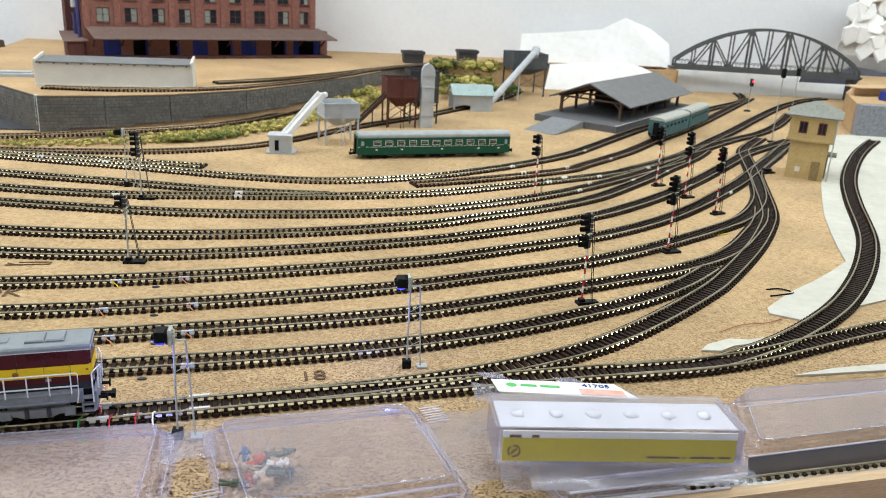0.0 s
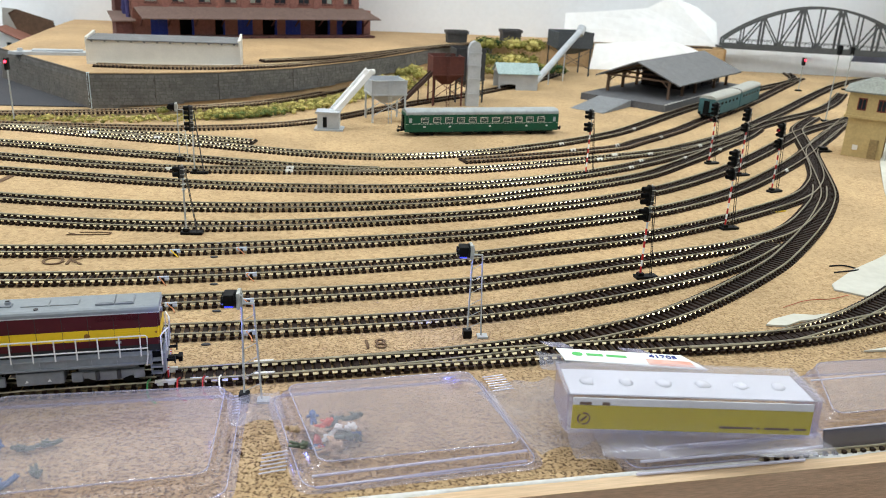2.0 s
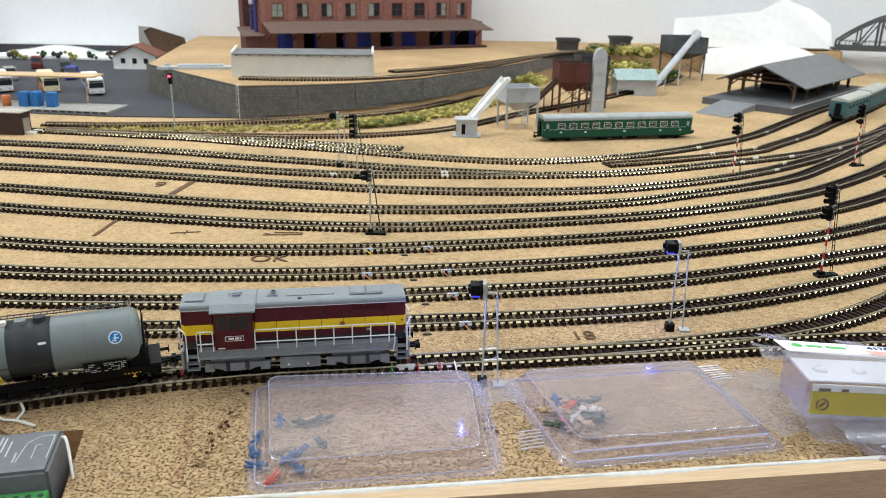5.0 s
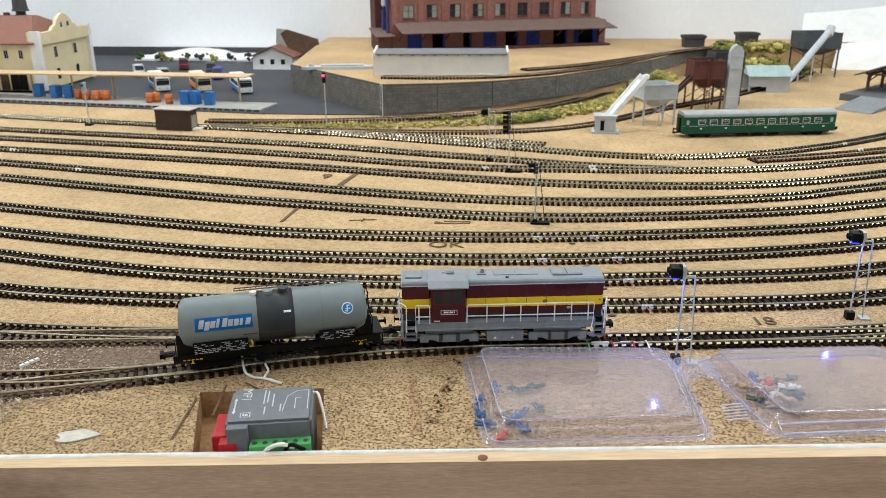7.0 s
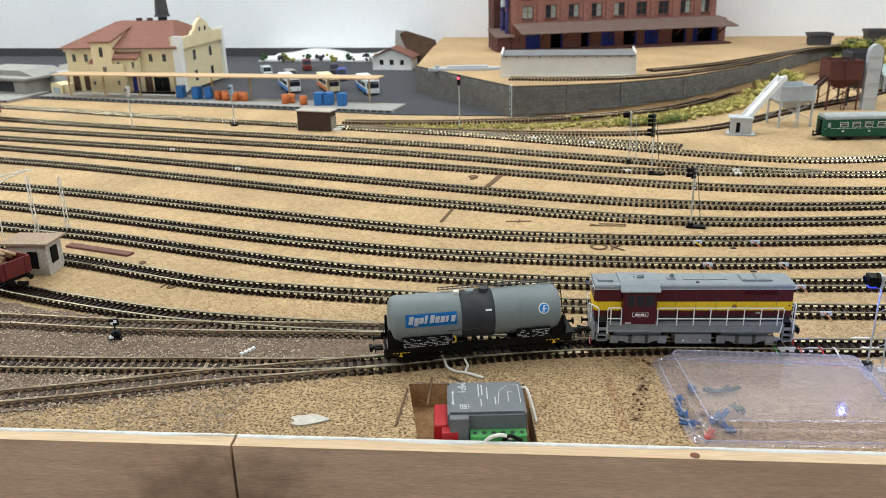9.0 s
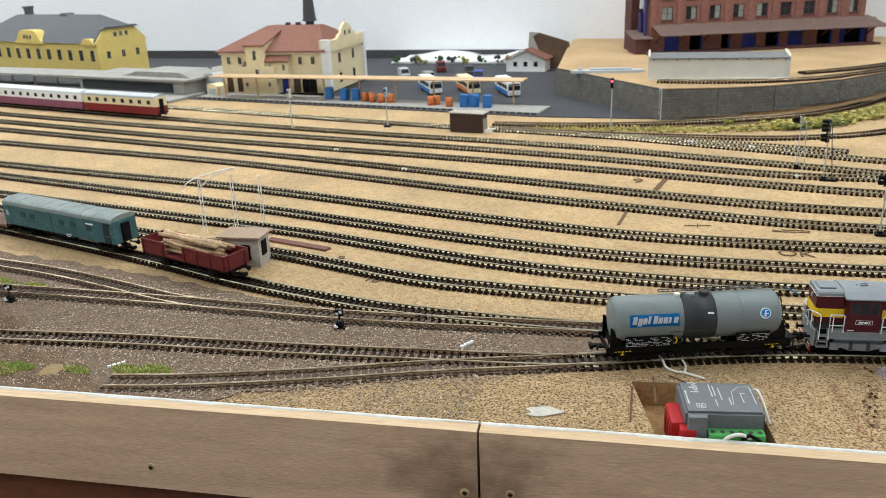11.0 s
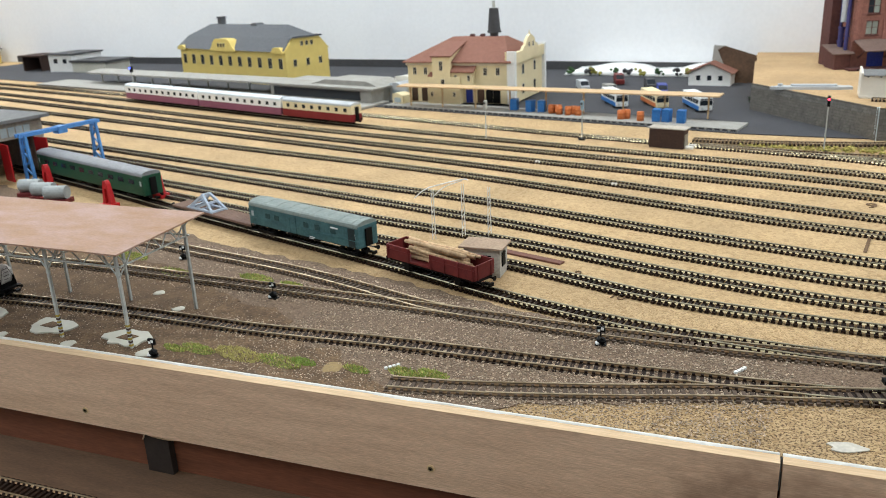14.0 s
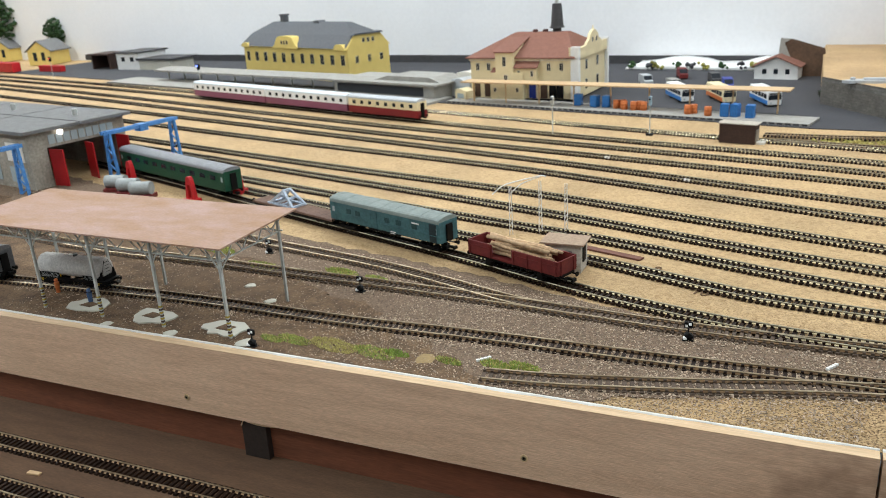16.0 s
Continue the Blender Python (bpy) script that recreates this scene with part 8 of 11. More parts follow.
# ---- loaders and hoppers ----
def conveyor_loader():
    top = thing("conveyor_loader", pose(-0.192, 1.008, 0, 0, 0, 4), "pale grey conveyor loader rising from a small machine house", "conveyor")
    bm = bmesh.new()
    box(bm, -0.018, -0.013, 0, 0.018, 0.013, 0.002)
    box(bm, -0.014, -0.010, 0.002, 0.013, 0.010, 0.021, bevel=0.0008)
    box(bm, -0.016, -0.012, 0.021, 0.014, 0.012, 0.0235)
    house = part("machine_house", bm, GREY_PLASTIC, top)
    bm = bmesh.new()
    box(bm, -0.007, -0.0105, 0.004, -0.002, -0.0100, 0.017)
    box(bm, -0.0145, -0.004, 0.004, -0.0139, 0.003, 0.017)
    part("doorway", bm, BLACK, house)
    a, b = Vector((0.004, 0.004, 0.018)), Vector((0.048, 0.034, 0.068))
    bm = bmesh.new()
    bar(bm, a, b, 0.012, 0.004)
    for off in (-0.0065, 0.0065):
        d = (b - a).normalized().cross(Vector((0, 0, 1))).normalized() * off
        bar(bm, a + d + Vector((0, 0, 0.003)), b + d + Vector((0, 0, 0.003)), 0.0012, 0.006)
    rod(bm, b + Vector((-0.004, -0.006, 0)), b + Vector((0.004, 0.006, 0)), 0.004, 12)
    part("conveyor_arm", bm, WHITE_PAINT, top, "whitish conveyor arm")
    bm = bmesh.new()
    for k in range(14):
        p = a + (b - a) * (k + 0.5) / 14
        d = (b - a).normalized().cross(Vector((0, 0, 1))).normalized() * -0.0078
        box(bm, p.x + d.x - 0.0008, p.y + d.y - 0.0003, p.z - 0.001, p.x + d.x + 0.0008, p.y + d.y + 0.0003, p.z + 0.001)
    part("side_hole", bm, DARK_GREY, top)


conveyor_loader()


def hopper(m, mat, w, d, z_top, z_low, z_tip, label, legs=True, ladder=True, name="hopper"):
    top = thing(name, m, label, "hopper", "coal hoppers")
    bm = bmesh.new()
    v = []
    for z, k in ((z_tip, 0.25), (z_low, 1.0), (z_top, 1.0), (z_top, 0.94), (z_low, 0.9)):
        v.append([(-w * k, -d * k, z), (w * k, -d * k, z), (w * k, d * k, z), (-w * k, d * k, z)])
    loft(bm, v)
    part("bin", bm, mat, top)
    bm = bmesh.new()
    for x in (-w, w):
        box(bm, x - 0.0008, -d, z_low - 0.001, x + 0.0008, d, z_low + 0.001)
    for y in (-d, d):
        box(bm, -w, y - 0.0008, z_top - 0.001, w, y + 0.0008, z_top + 0.001)
        box(bm, -w, y - 0.0008, z_low - 0.001, w, y + 0.0008, z_low + 0.001)
    part("rim", bm, mat, top)
    if legs:
        for x in (-w * 0.92, w * 0.92):
            for y in (-d * 0.92, d * 0.92):
                bm = bmesh.new()
                bar(bm, (x, y, 0), (x, y, z_low + 0.002), 0.0022, 0.0022)
                part("leg", bm, mat, top)
        for y in (-d * 0.92, d * 0.92):
            bm = bmesh.new()
            bar(bm, (-w * 0.92, y, z_low * 0.25), (w * 0.92, y, z_low * 0.9), 0.0009, 0.0009)
            bar(bm, (w * 0.92, y, z_low * 0.25), (-w * 0.92, y, z_low * 0.9), 0.0009, 0.0009)
            part("brace", bm, mat, top)
    if ladder:
        bm = bmesh.new()
        for s in (-0.0022, 0.0022):
            bar(bm, (s, -d - 0.004, 0), (s, -d - 0.002, z_top), 0.0007, 0.0007)
        for k in range(12):
            z = z_top * (k + 0.5) / 12
            bar(bm, (-0.0022, -d - 0.003, z), (0.0022, -d - 0.003, z), 0.0005, 0.0005)
        part("ladder", bm, mat, top)
    return top


hopper(pose(-0.130, 1.085, 0, 0, 0, 22), GREY_PLASTIC, 0.024, 0.020, 0.055, 0.037, 0.024, "pale blue-grey coal hopper on four legs with ladder")
hopper(pose(-0.056, 1.232, 0, 0, 0, 15), RUST_BROWN, 0.0235, 0.020, 0.072, 0.046, 0.030, "rust-brown coal hopper on tall legs")
hopper(pose(-0.024, 1.275, 0, 0, 0, 15), DARK_GREY, 0.023, 0.020, 0.080, 0.034, 0.024, "dark grey square silo on legs beside the hopper", ladder=False)
hopper(pose(0.172, 1.640, 0, 0, 0, 15), material("dark_bunker", srgb(84, 88, 92), 0.7, other=srgb(64, 68, 72), scale=60), 0.036, 0.030, 0.082, 0.054, 0.040, "dark grey bunker on tall legs at the back", ladder=False)

brown_arm = thing("inclined_conveyor", pose(-0.110, 1.205, 0), "dark brown inclined conveyor leading up to the hopper", "conveyor")
bm = bmesh.new()
bar(bm, (-0.008, -0.005, 0.004), (0.060, 0.020, 0.072), 0.010, 0.0035)
for s in (-0.006, 0.006):
    bar(bm, (-0.008 - s * 0.3, -0.005 + s, 0.006), (0.060 - s * 0.3, 0.020 + s, 0.075), 0.0012, 0.004)
part("belt_frame", bm, material("brown_dark", srgb(70, 52, 46), 0.7, scale=80), brown_arm)
for u in (0.35, 0.7):
    bm = bmesh.new()
    bar(bm, (-0.008 + 0.068 * u, -0.005 + 0.025 * u, 0), (-0.008 + 0.068 * u, -0.005 + 0.025 * u, 0.004 + 0.066 * u), 0.0016, 0.0016)
    part("trestle", bm, bpy.data.materials["brown_dark"], brown_arm)

elev = thing("bucket_elevator", pose(-0.014, 1.228, 0, 0, 0, 12), "tall pale grey bucket elevator tower with rounded top", "elevator tower")
bm = bmesh.new()
prism(bm, [(-0.0095, 0), (0.0095, 0), (0.0095, 0.086), (0.006, 0.093), (0.0, 0.096), (-0.006, 0.093), (-0.0095, 0.086)], 1, -0.006, 0.006)
part("casing", bm, GREY_PLASTIC, elev)
for z in (0.018, 0.040, 0.060, 0.078):
    bm = bmesh.new()
    box(bm, -0.0103, -0.0068, z, 0.0103, 0.0068, z + 0.0016)
    part("flange", bm, GREY_PLASTIC, elev)

kiosk = thing("conveyor_house", pose(0.030, 1.395, 0, 0, 0, 10), "small grey house with pale gable roof over a conveyor", "shed")
bm = bmesh.new()
for a in ((0.0, 0.0, 0.010, 0.068, 0.002, 0.028), (0.03, 0.0, 0.0, 0.068, 0.002, 0.010), (0.0, 0.046, 0.0, 0.068, 0.048, 0.028), (0.066, 0.002, 0.0, 0.068, 0.046, 0.028), (0.0, 0.0, 0.0, 0.003, 0.002, 0.012)):
    box(bm, *a)
prism(bm, [(0.0, 0.028), (0.048, 0.028), (0.024, 0.041)], 0, 0.0, 0.002)
prism(bm, [(0.0, 0.028), (0.048, 0.028), (0.024, 0.041)], 0, 0.066, 0.068)
part("wall_shell", bm, GREY_PLASTIC, kiosk)
for s in (0, 1):
    bm = bmesh.new()
    y0, y1 = ((-0.004, 0.024) if s == 0 else (0.052, 0.024))
    prism(bm, [(y0, 0.0265), (y1, 0.0420), (y1, 0.0432), (y0, 0.0277)], 0, -0.003, 0.071)
    part("roof_slope", bm, material("pale_blue_roof", srgb(160, 178, 176), 0.8, scale=60, spec=0.15) if s == 0 else bpy.data.materials["pale_blue_roof"], kiosk)
long_arm = thing("inclined_conveyor", pose(0.095, 1.44, 0), "long pale grey conveyor tube rising to the bunker", "conveyor")
bm = bmesh.new()
rod(bm, (0, 0, 0.010), (0.090, 0.155, 0.088), 0.0060, 12)
rod(bm, (0.087, 0.15, 0.081), (0.093, 0.16, 0.094), 0.008, 12)
part("tube", bm, GREY_PLASTIC, long_arm)
for u in (0.3, 0.65):
    bm = bmesh.new()
    bar(bm, (0.090 * u, 0.155 * u, 0), (0.090 * u, 0.155 * u, 0.01 + 0.075 * u), 0.002, 0.002)
    part("trestle", bm, GREY_PLASTIC, long_arm)

for bx, by in ((-0.052, 1.680), (0.060, 1.765)):
    crate = thing("dark_bin", pose(bx, by, PLATEAU, 0, 0, 12), "dark grey open bin standing on the raised ground", "bin", "dark bins")
    bm = bmesh.new()
    loft(bm, [[(-w, -d, z), (w, -d, z), (w, d, z), (-w, d, z)] for w, d, z in ((0.019, 0.013, 0.0), (0.020, 0.014, 0.018), (0.0225, 0.016, 0.0182), (0.0225, 0.016, 0.0235), (0.020, 0.013, 0.0235), (0.019, 0.012, 0.010))])
    part("body", bm, DARK_GREY, crate)


# ---- the goods shed ----
def goods_shed():
    top = thing("goods_shed", pose(0.276, 1.270, 0, 0, 0, 54), "open timber goods shed with grey felt roof on a stone platform", "goods shed")
    bm = bmesh.new()
    box(bm, -0.004, -0.012, 0.0, 0.345, 0.135, 0.0105)
    part("platform", bm, material("platform_stone", srgb(96, 96, 98), 0.85, scale=60, other=srgb(80, 80, 82)), top, "dark grey platform")
    bm = bmesh.new()
    prism(bm, [(-0.096, 0.0005), (-0.0042, 0.0005), (-0.0042, 0.0105)], 1, 0.045, 0.102)
    for k in range(11):
        box(bm, -0.094 + 0.008 * k, 0.0452, 0.0014 + 0.00087 * k, -0.0905 + 0.008 * k, 0.0470, 0.0019 + 0.00087 * k)
    part("ramp", bm, material("ramp_grey", srgb(130, 132, 134), 0.85, scale=60), top, "grey ramp with pale edge")
    bm = bmesh.new()
    for k in range(27):
        box(bm, -0.002 + 0.0127 * k, -0.0114, 0.0106, 0.004 + 0.0127 * k, -0.009, 0.0111)
    part("edge_mark", bm, OFFWHITE, top)
    x0, x1, y0, y1 = 0.055, 0.312, 0.004, 0.124
    for x in (x0, x0 + 0.055, x0 + 0.11, x1 - 0.06, x1):
        for y in (y0 + 0.006, y1 - 0.006):
            bm = bmesh.new()
            box(bm, x - 0.002, y - 0.002, 0.0105, x + 0.002, y + 0.002, 0.039)
            part("post", bm, material("old_timber", srgb(104, 82, 66), 0.8, scale=120) if "old_timber" not in bpy.data.materials else bpy.data.materials["old_timber"], top)
    bm = bmesh.new()
    for y in (y0 + 0.006, y1 - 0.006):
        bar(bm, (x0, y, 0.038), (x1, y, 0.038), 0.003, 0.003)
    ym = (y0 + y1) / 2
    for x in (x0, x0 + 0.055, x0 + 0.11):
        bar(bm, (x, y0, 0.038), (x, y1, 0.038), 0.0025, 0.003)
        bar(bm, (x, y0, 0.040), (x, ym, 0.060), 0.0022, 0.0025)
        bar(bm, (x, y1, 0.040), (x, ym, 0.060), 0.0022, 0.0025)
        for y, s in ((y0 + 0.006, 1), (y1 - 0.006, -1)):
            bar(bm, (x, y, 0.026), (x, y + s * 0.014, 0.038), 0.0016, 0.0016)
            bar(bm, (x, y, 0.026), (x + 0.014, y, 0.038), 0.0016, 0.0016)
    part("roof_frame", bm, bpy.data.materials["old_timber"], top)
    bm = bmesh.new()
    box(bm, x0 + 0.12, y0 + 0.030, 0.0105, x1 - 0.004, y1 - 0.010, 0.050)
    part("store_room", bm, material("timber_dark", srgb(58, 48, 44), 0.8, scale=90), top, "dark timber store room")
    for k in range(3):
        bm = bmesh.new()
        box(bm, x0 + 0.14 + 0.06 * k, y0 + 0.0285, 0.0106, x0 + 0.165 + 0.06 * k, y0 + 0.030, 0.036)
        part("door", bm, BLACK, top)
    for s in (0, 1):
        a, b = ((y0 - 0.016, ym) if s == 0 else (y1 + 0.012, ym))
        bm = bmesh.new()
        prism(bm, [(a, 0.0345), (b, 0.0640), (b, 0.0660), (a, 0.0365)], 0, x0 - 0.014, x1 + 0.012)
        slope = part("roof_slope", bm, ROOF_GREY, top, "grey felt roof slope")


goods_shed()


# ---- the signal tower ----
def signal_tower():
    top = thing("signal_tower", pose(0.452, 1.021, 0, 0, 0, -27), "two-storey sand-coloured signal tower with grey hipped roof", "signal tower")
    W, D = 0.047, 0.056
    bm = bmesh.new()
    prism(bm, [(0.001, 0.001), (W - 0.001, 0.001), (W - 0.001, D - 0.001), (0.001, D - 0.001)], 2, 0, 0.052)
    part("lower_storey", bm, SAND_WALL, top)
    bm = bmesh.new()
    box(bm, -0.003, -0.003, 0.050, W + 0.003, D + 0.003, 0.080)
    upper = part("upper_storey", bm, SAND_WALL, top)
    bm = bmesh.new()
    box(bm, -0.0045, -0.0045, 0.0485, W + 0.0045, D + 0.0045, 0.0515)
    part("string_course", bm, SAND_WALL, top)
    red = material("window_red", srgb(120, 60, 46), 0.6, scale=90)
    for face, spots in (("f", (0.008, 0.030)), ("r", (0.014, 0.034)), ("l", (0.012, 0.032))):
        for q in spots:
            bm = bmesh.new()
            w, z0, z1 = 0.010, 0.0585, 0.0735
            if face == "f":
                box(bm, q, -0.0036, z0, q + w, -0.0028, z1)
            elif face == "r":
                box(bm, W + 0.0028, q, z0, W + 0.0036, q + w, z1)
            else:
                box(bm, -0.0036, q, z0, -0.0028, q + w, z1)
            win = part("window", bm, red, upper)
            for i in (0, 1):
                b2 = bmesh.new()
                a = q + 0.0012 + i * 0.0042
                if face == "f":
                    box(b2, a, -0.0040, z0 + 0.0014, a + 0.0034, -0.0035, z1 - 0.0014)
                elif face == "r":
                    box(b2, W + 0.0035, a, z0 + 0.0014, W + 0.0040, a + 0.0034, z1 - 0.0014)
                else:
                    box(b2, -0.0040, a, z0 + 0.0014, -0.0035, a + 0.0034, z1 - 0.0014)
                part("pane", b2, GLASS_DARK, win)
    bm = bmesh.new()
    e, c = 0.009, 0.018
    base = [(-e, -e, 0.0795), (W + e, -e, 0.0795), (W + e, D + e, 0.0795), (-e, D + e, 0.0795)]
    low = [(x, y, 0.0812) for x, y, z in base]
    tip = [(W / 2 - 0.004, D / 2 - 0.001, 0.0965), (W / 2 + 0.004, D / 2 - 0.001, 0.0965), (W / 2 + 0.004, D / 2 + 0.001, 0.0965), (W / 2 - 0.004, D / 2 + 0.001, 0.0965)]
    loft(bm, [base, low, tip])
    part("roof", bm, material("tower_roof", srgb(138, 140, 132), 0.85, scale=90, spec=0.15), top, "grey hipped roof")
    bm = bmesh.new()
    box(bm, 0.012, -0.0006, 0.009, 0.018, 0.0012, 0.015)
    part("plate", bm, OFFWHITE, top)
    bm = bmesh.new()
    box(bm, 0.030, -0.0006, 0.0, 0.040, 0.0012, 0.024)
    part("door", bm, material("tower_door", srgb(150, 128, 88), 0.7, scale=90), top)
    bm = bmesh.new()
    box(bm, W - 0.001, 0.012, 0.030, W + 0.010, 0.034, 0.033, bevel=0.0004)
    part("porch_roof", bm, bpy.data.materials["tower_roof"], top)
    bm = bmesh.new()
    box(bm, W - 0.0011, 0.014, 0.0, W + 0.0006, 0.030, 0.029)
    part("door", bm, material("tower_side_door", srgb(140, 118, 80), 0.7, scale=90), top)
    bm = bmesh.new()
    rod(bm, (W + 0.004, -0.004, 0.0), (W + 0.004, -0.004, 0.080), 0.0009, 6)
    part("downpipe", bm, STEEL_PALE, top)


signal_tower()
bm = bmesh.new()
box(bm, -0.011, -0.006, 0, 0.011, 0.006, 0.0025, bevel=0.0005)
box(bm, -0.004, -0.004, 0.0025, 0.006, 0.004, 0.006, bevel=0.0005)
solid("point_lever", bm, BLACK, "black point lever box beside the signal tower", "point lever", m=pose(0.435, 1.035, 0, 0, 0, 20))


# ---- the truss bridge ----
def truss_bridge():
    a, b = Vector((0.520, 1.828, 0.050)), Vector((0.915, 1.800, 0.050))
    ang = math.degrees(math.atan2(b.y - a.y, b.x - a.x))
    L = (b - a).length
    top = thing("truss_bridge", pose(a.x, a.y, a.z, 0, 0, ang), "dark grey steel arch truss railway bridge on stone piers", "bridge")
    n = 10
    W = 0.013

    def arch(u):
        return 0.018 + 0.074 * (1 - (2 * u - 1) ** 2) ** 0.95
    bm = bmesh.new()
    box(bm, -0.01, -W, 0.0, L + 0.01, W, 0.004)
    part("deck", bm, BRIDGE_GREY, top)
    for s in (-W, W):
        bm = bmesh.new()
        pts = [(L * k / 20, s, arch(k / 20)) for k in range(21)]
        for p, q in zip(pts, pts[1:]):
            bar(bm, p, q, 0.0040, 0.0045)
        bar(bm, (0, s, 0.004), (L, s, 0.004), 0.0040, 0.010)
        part("chord", bm, BRIDGE_GREY, top)
        for k in range(n + 1):
            bm = bmesh.new()
            w = 0.0040 if k % 2 == 0 else 0.0026
            bar(bm, (L * k / n, s, 0.004), (L * k / n, s, arch(k / n)), w, w)
            part("upright", bm, BRIDGE_GREY, top)
        for k in range(1, n, 2):
            for j in (k - 1, k + 1):
                if 0 < j < n:
                    bm = bmesh.new()
                    bar(bm, (L * k / n, s, 0.006), (L * j / n, s, arch(j / n)), 0.0026, 0.0026)
                    part("diagonal", bm, BRIDGE_GREY, top)
            bm = bmesh.new()
            box(bm, L * k / n - 0.006, s - 0.0026, 0.004, L * k / n + 0.006, s + 0.0026, 0.014)
            part("gusset_plate", bm, BRIDGE_GREY, top)
        bm = bmesh.new()
        rod(bm, (0, s * 1.12, 0.018), (L, s * 1.12, 0.018), 0.0006, 5)
        for k in range(21):
            rod(bm, (L * k / 20, s * 1.12, 0.006), (L * k / 20, s * 1.12, 0.018), 0.0005, 4)
        part("railing", bm, BRIDGE_GREY, top)
    for k in range(2, n, 2):
        bm = bmesh.new()
        bar(bm, (L * k / n, -W, arch(k / n)), (L * k / n, W, arch(k / n)), 0.0025, 0.0025)
        part("cross_brace", bm, BRIDGE_GREY, top)
    for x in (-0.006, L + 0.004):
        bm = bmesh.new()
        box(bm, x - 0.014, -W - 0.01, -0.0498, x + 0.014, W + 0.012, -0.003, bevel=0.001)
        part("pier", bm, material("pier_tan", srgb(176, 142, 96), 0.85, scale=60) if x < 0 else DARK_GREY, top)


truss_bridge()
bm = bmesh.new()
prism(bm, [(0.800, 0.0), (1.02, 0.0), (1.02, 0.060), (0.93, 0.072), (0.905, 0.050), (0.826, 0.048)], 1, 1.858, 1.868)
solid("tunnel_wall", bm, material("tunnel_dark", srgb(104, 106, 120), 0.8, other=srgb(74, 76, 92), scale=30), "dark slate-coloured tunnel wall behind the bridge end", "tunnel wall", kind="structure")

# plaster ground and cardboard hills around the bridge and the far curve
PLASTER_EDGE = [(0.640, 1.34), (0.580, 1.18), (0.530, 1.076), (0.480, 0.972), (0.446, 0.892), (0.424, 0.839), (0.400, 0.770), (0.383, 0.716), (0.374, 0.684), (0.348, 0.655), (0.321, 0.628), (0.288, 0.598), (0.257, 0.563), (0.255, 0.553), (0.275, 0.543), (0.33, 0.575), (0.45, 0.64), (0.7, 0.72), (1.2, 0.9), (1.2, 1.5)]
bm = bmesh.new()
prism(bm, PLASTER_EDGE, 2, 0.0002, 0.0014)
solid("plaster_ground", bm, PLASTER_GREY, "thin spread of pale plaster beside the branch line", "plaster ground", kind="structure")
bm = bmesh.new()
prism(bm, [(0.183, 0.484), (0.190, 0.493), (0.208, 0.504), (0.222, 0.504), (0.234, 0.509), (0.226, 0.499), (0.208, 0.493), (0.196, 0.484)], 2, 0.0002, 0.0014)
prism(bm, [(0.232, 0.4535), (0.262, 0.466), (0.30, 0.476), (0.42, 0.52), (0.60, 0.56), (0.60, 0.535), (0.33, 0.474)], 2, 0.0002, 0.0014)
solid("plaster_ground", bm, PLASTER_GREY, "pale plaster patches between the two front tracks", "plaster ground", kind="structure")


def card_slope(pts, label, name="plaster_hill", mat=None):
    bm = bmesh.new()
    vs = [bm.verts.new(p) for p in pts]
    bm.faces.new(vs)
    bmesh.ops.triangulate(bm, faces=bm.faces)
    bmesh.ops.subdivide_edges(bm, edges=bm.edges, cuts=4, use_grid_fill=True)
    for v in bm.verts:
        v.co += Vector((0, -0.0015, 0.0015)) * noise.noise(v.co * 14)
    bmesh.ops.solidify(bm, geom=bm.faces[:], thickness=0.003)
    return solid(name, bm, mat or PLASTER, label, "plaster hill", kind="structure", smooth=False)


card_slope([(0.178, 1.828, 0.047), (0.52, 1.852, 0.047), (0.52, 1.89, 0.096), (0.47, 1.885, 0.128), (0.412, 1.875, 0.148), (0.359, 1.865, 0.122), (0.28, 1.855, 0.112), (0.180, 1.845, 0.104)], "white plaster sheet hill behind the goods shed")
card_slope([(0.228, 1.735, 0.0), (0.50, 1.765, 0.0), (0.495, 1.785, 0.030), (0.44, 1.782, 0.052), (0.405, 1.778, 0.060), (0.33, 1.772, 0.058), (0.238, 1.76, 0.049)], "white crumpled plaster slope behind the goods shed")
bm = bmesh.new()
prism(bm, [(1.838, 0.0), (1.884, 0.0), (1.884, 0.046), (1.868, 0.046)], 0, 0.525, 0.93)
solid("plaster_hill", bm, PLASTER, "white plaster wall under the bridge", "plaster hill", kind="structure")
rock = thing("plaster_rock", pose(0.98, 1.885, 0.06), "white crumpled plaster rock face with dark cracks", "rock", kind="structure")
rng = random.Random(21)
bm = bmesh.new()
prism(bm, [(-0.080, 0.035), (0.26, 0.020), (0.26, 0.25), (-0.020, 0.25), (-0.060, 0.12)], 1, 0.002, 0.012)
part("backing", bm, material("rock_shadow_gaps", srgb(206, 202, 196), 0.9, other=srgb(150, 146, 140), scale=40), rock, "grey backing that shows in the cracks")
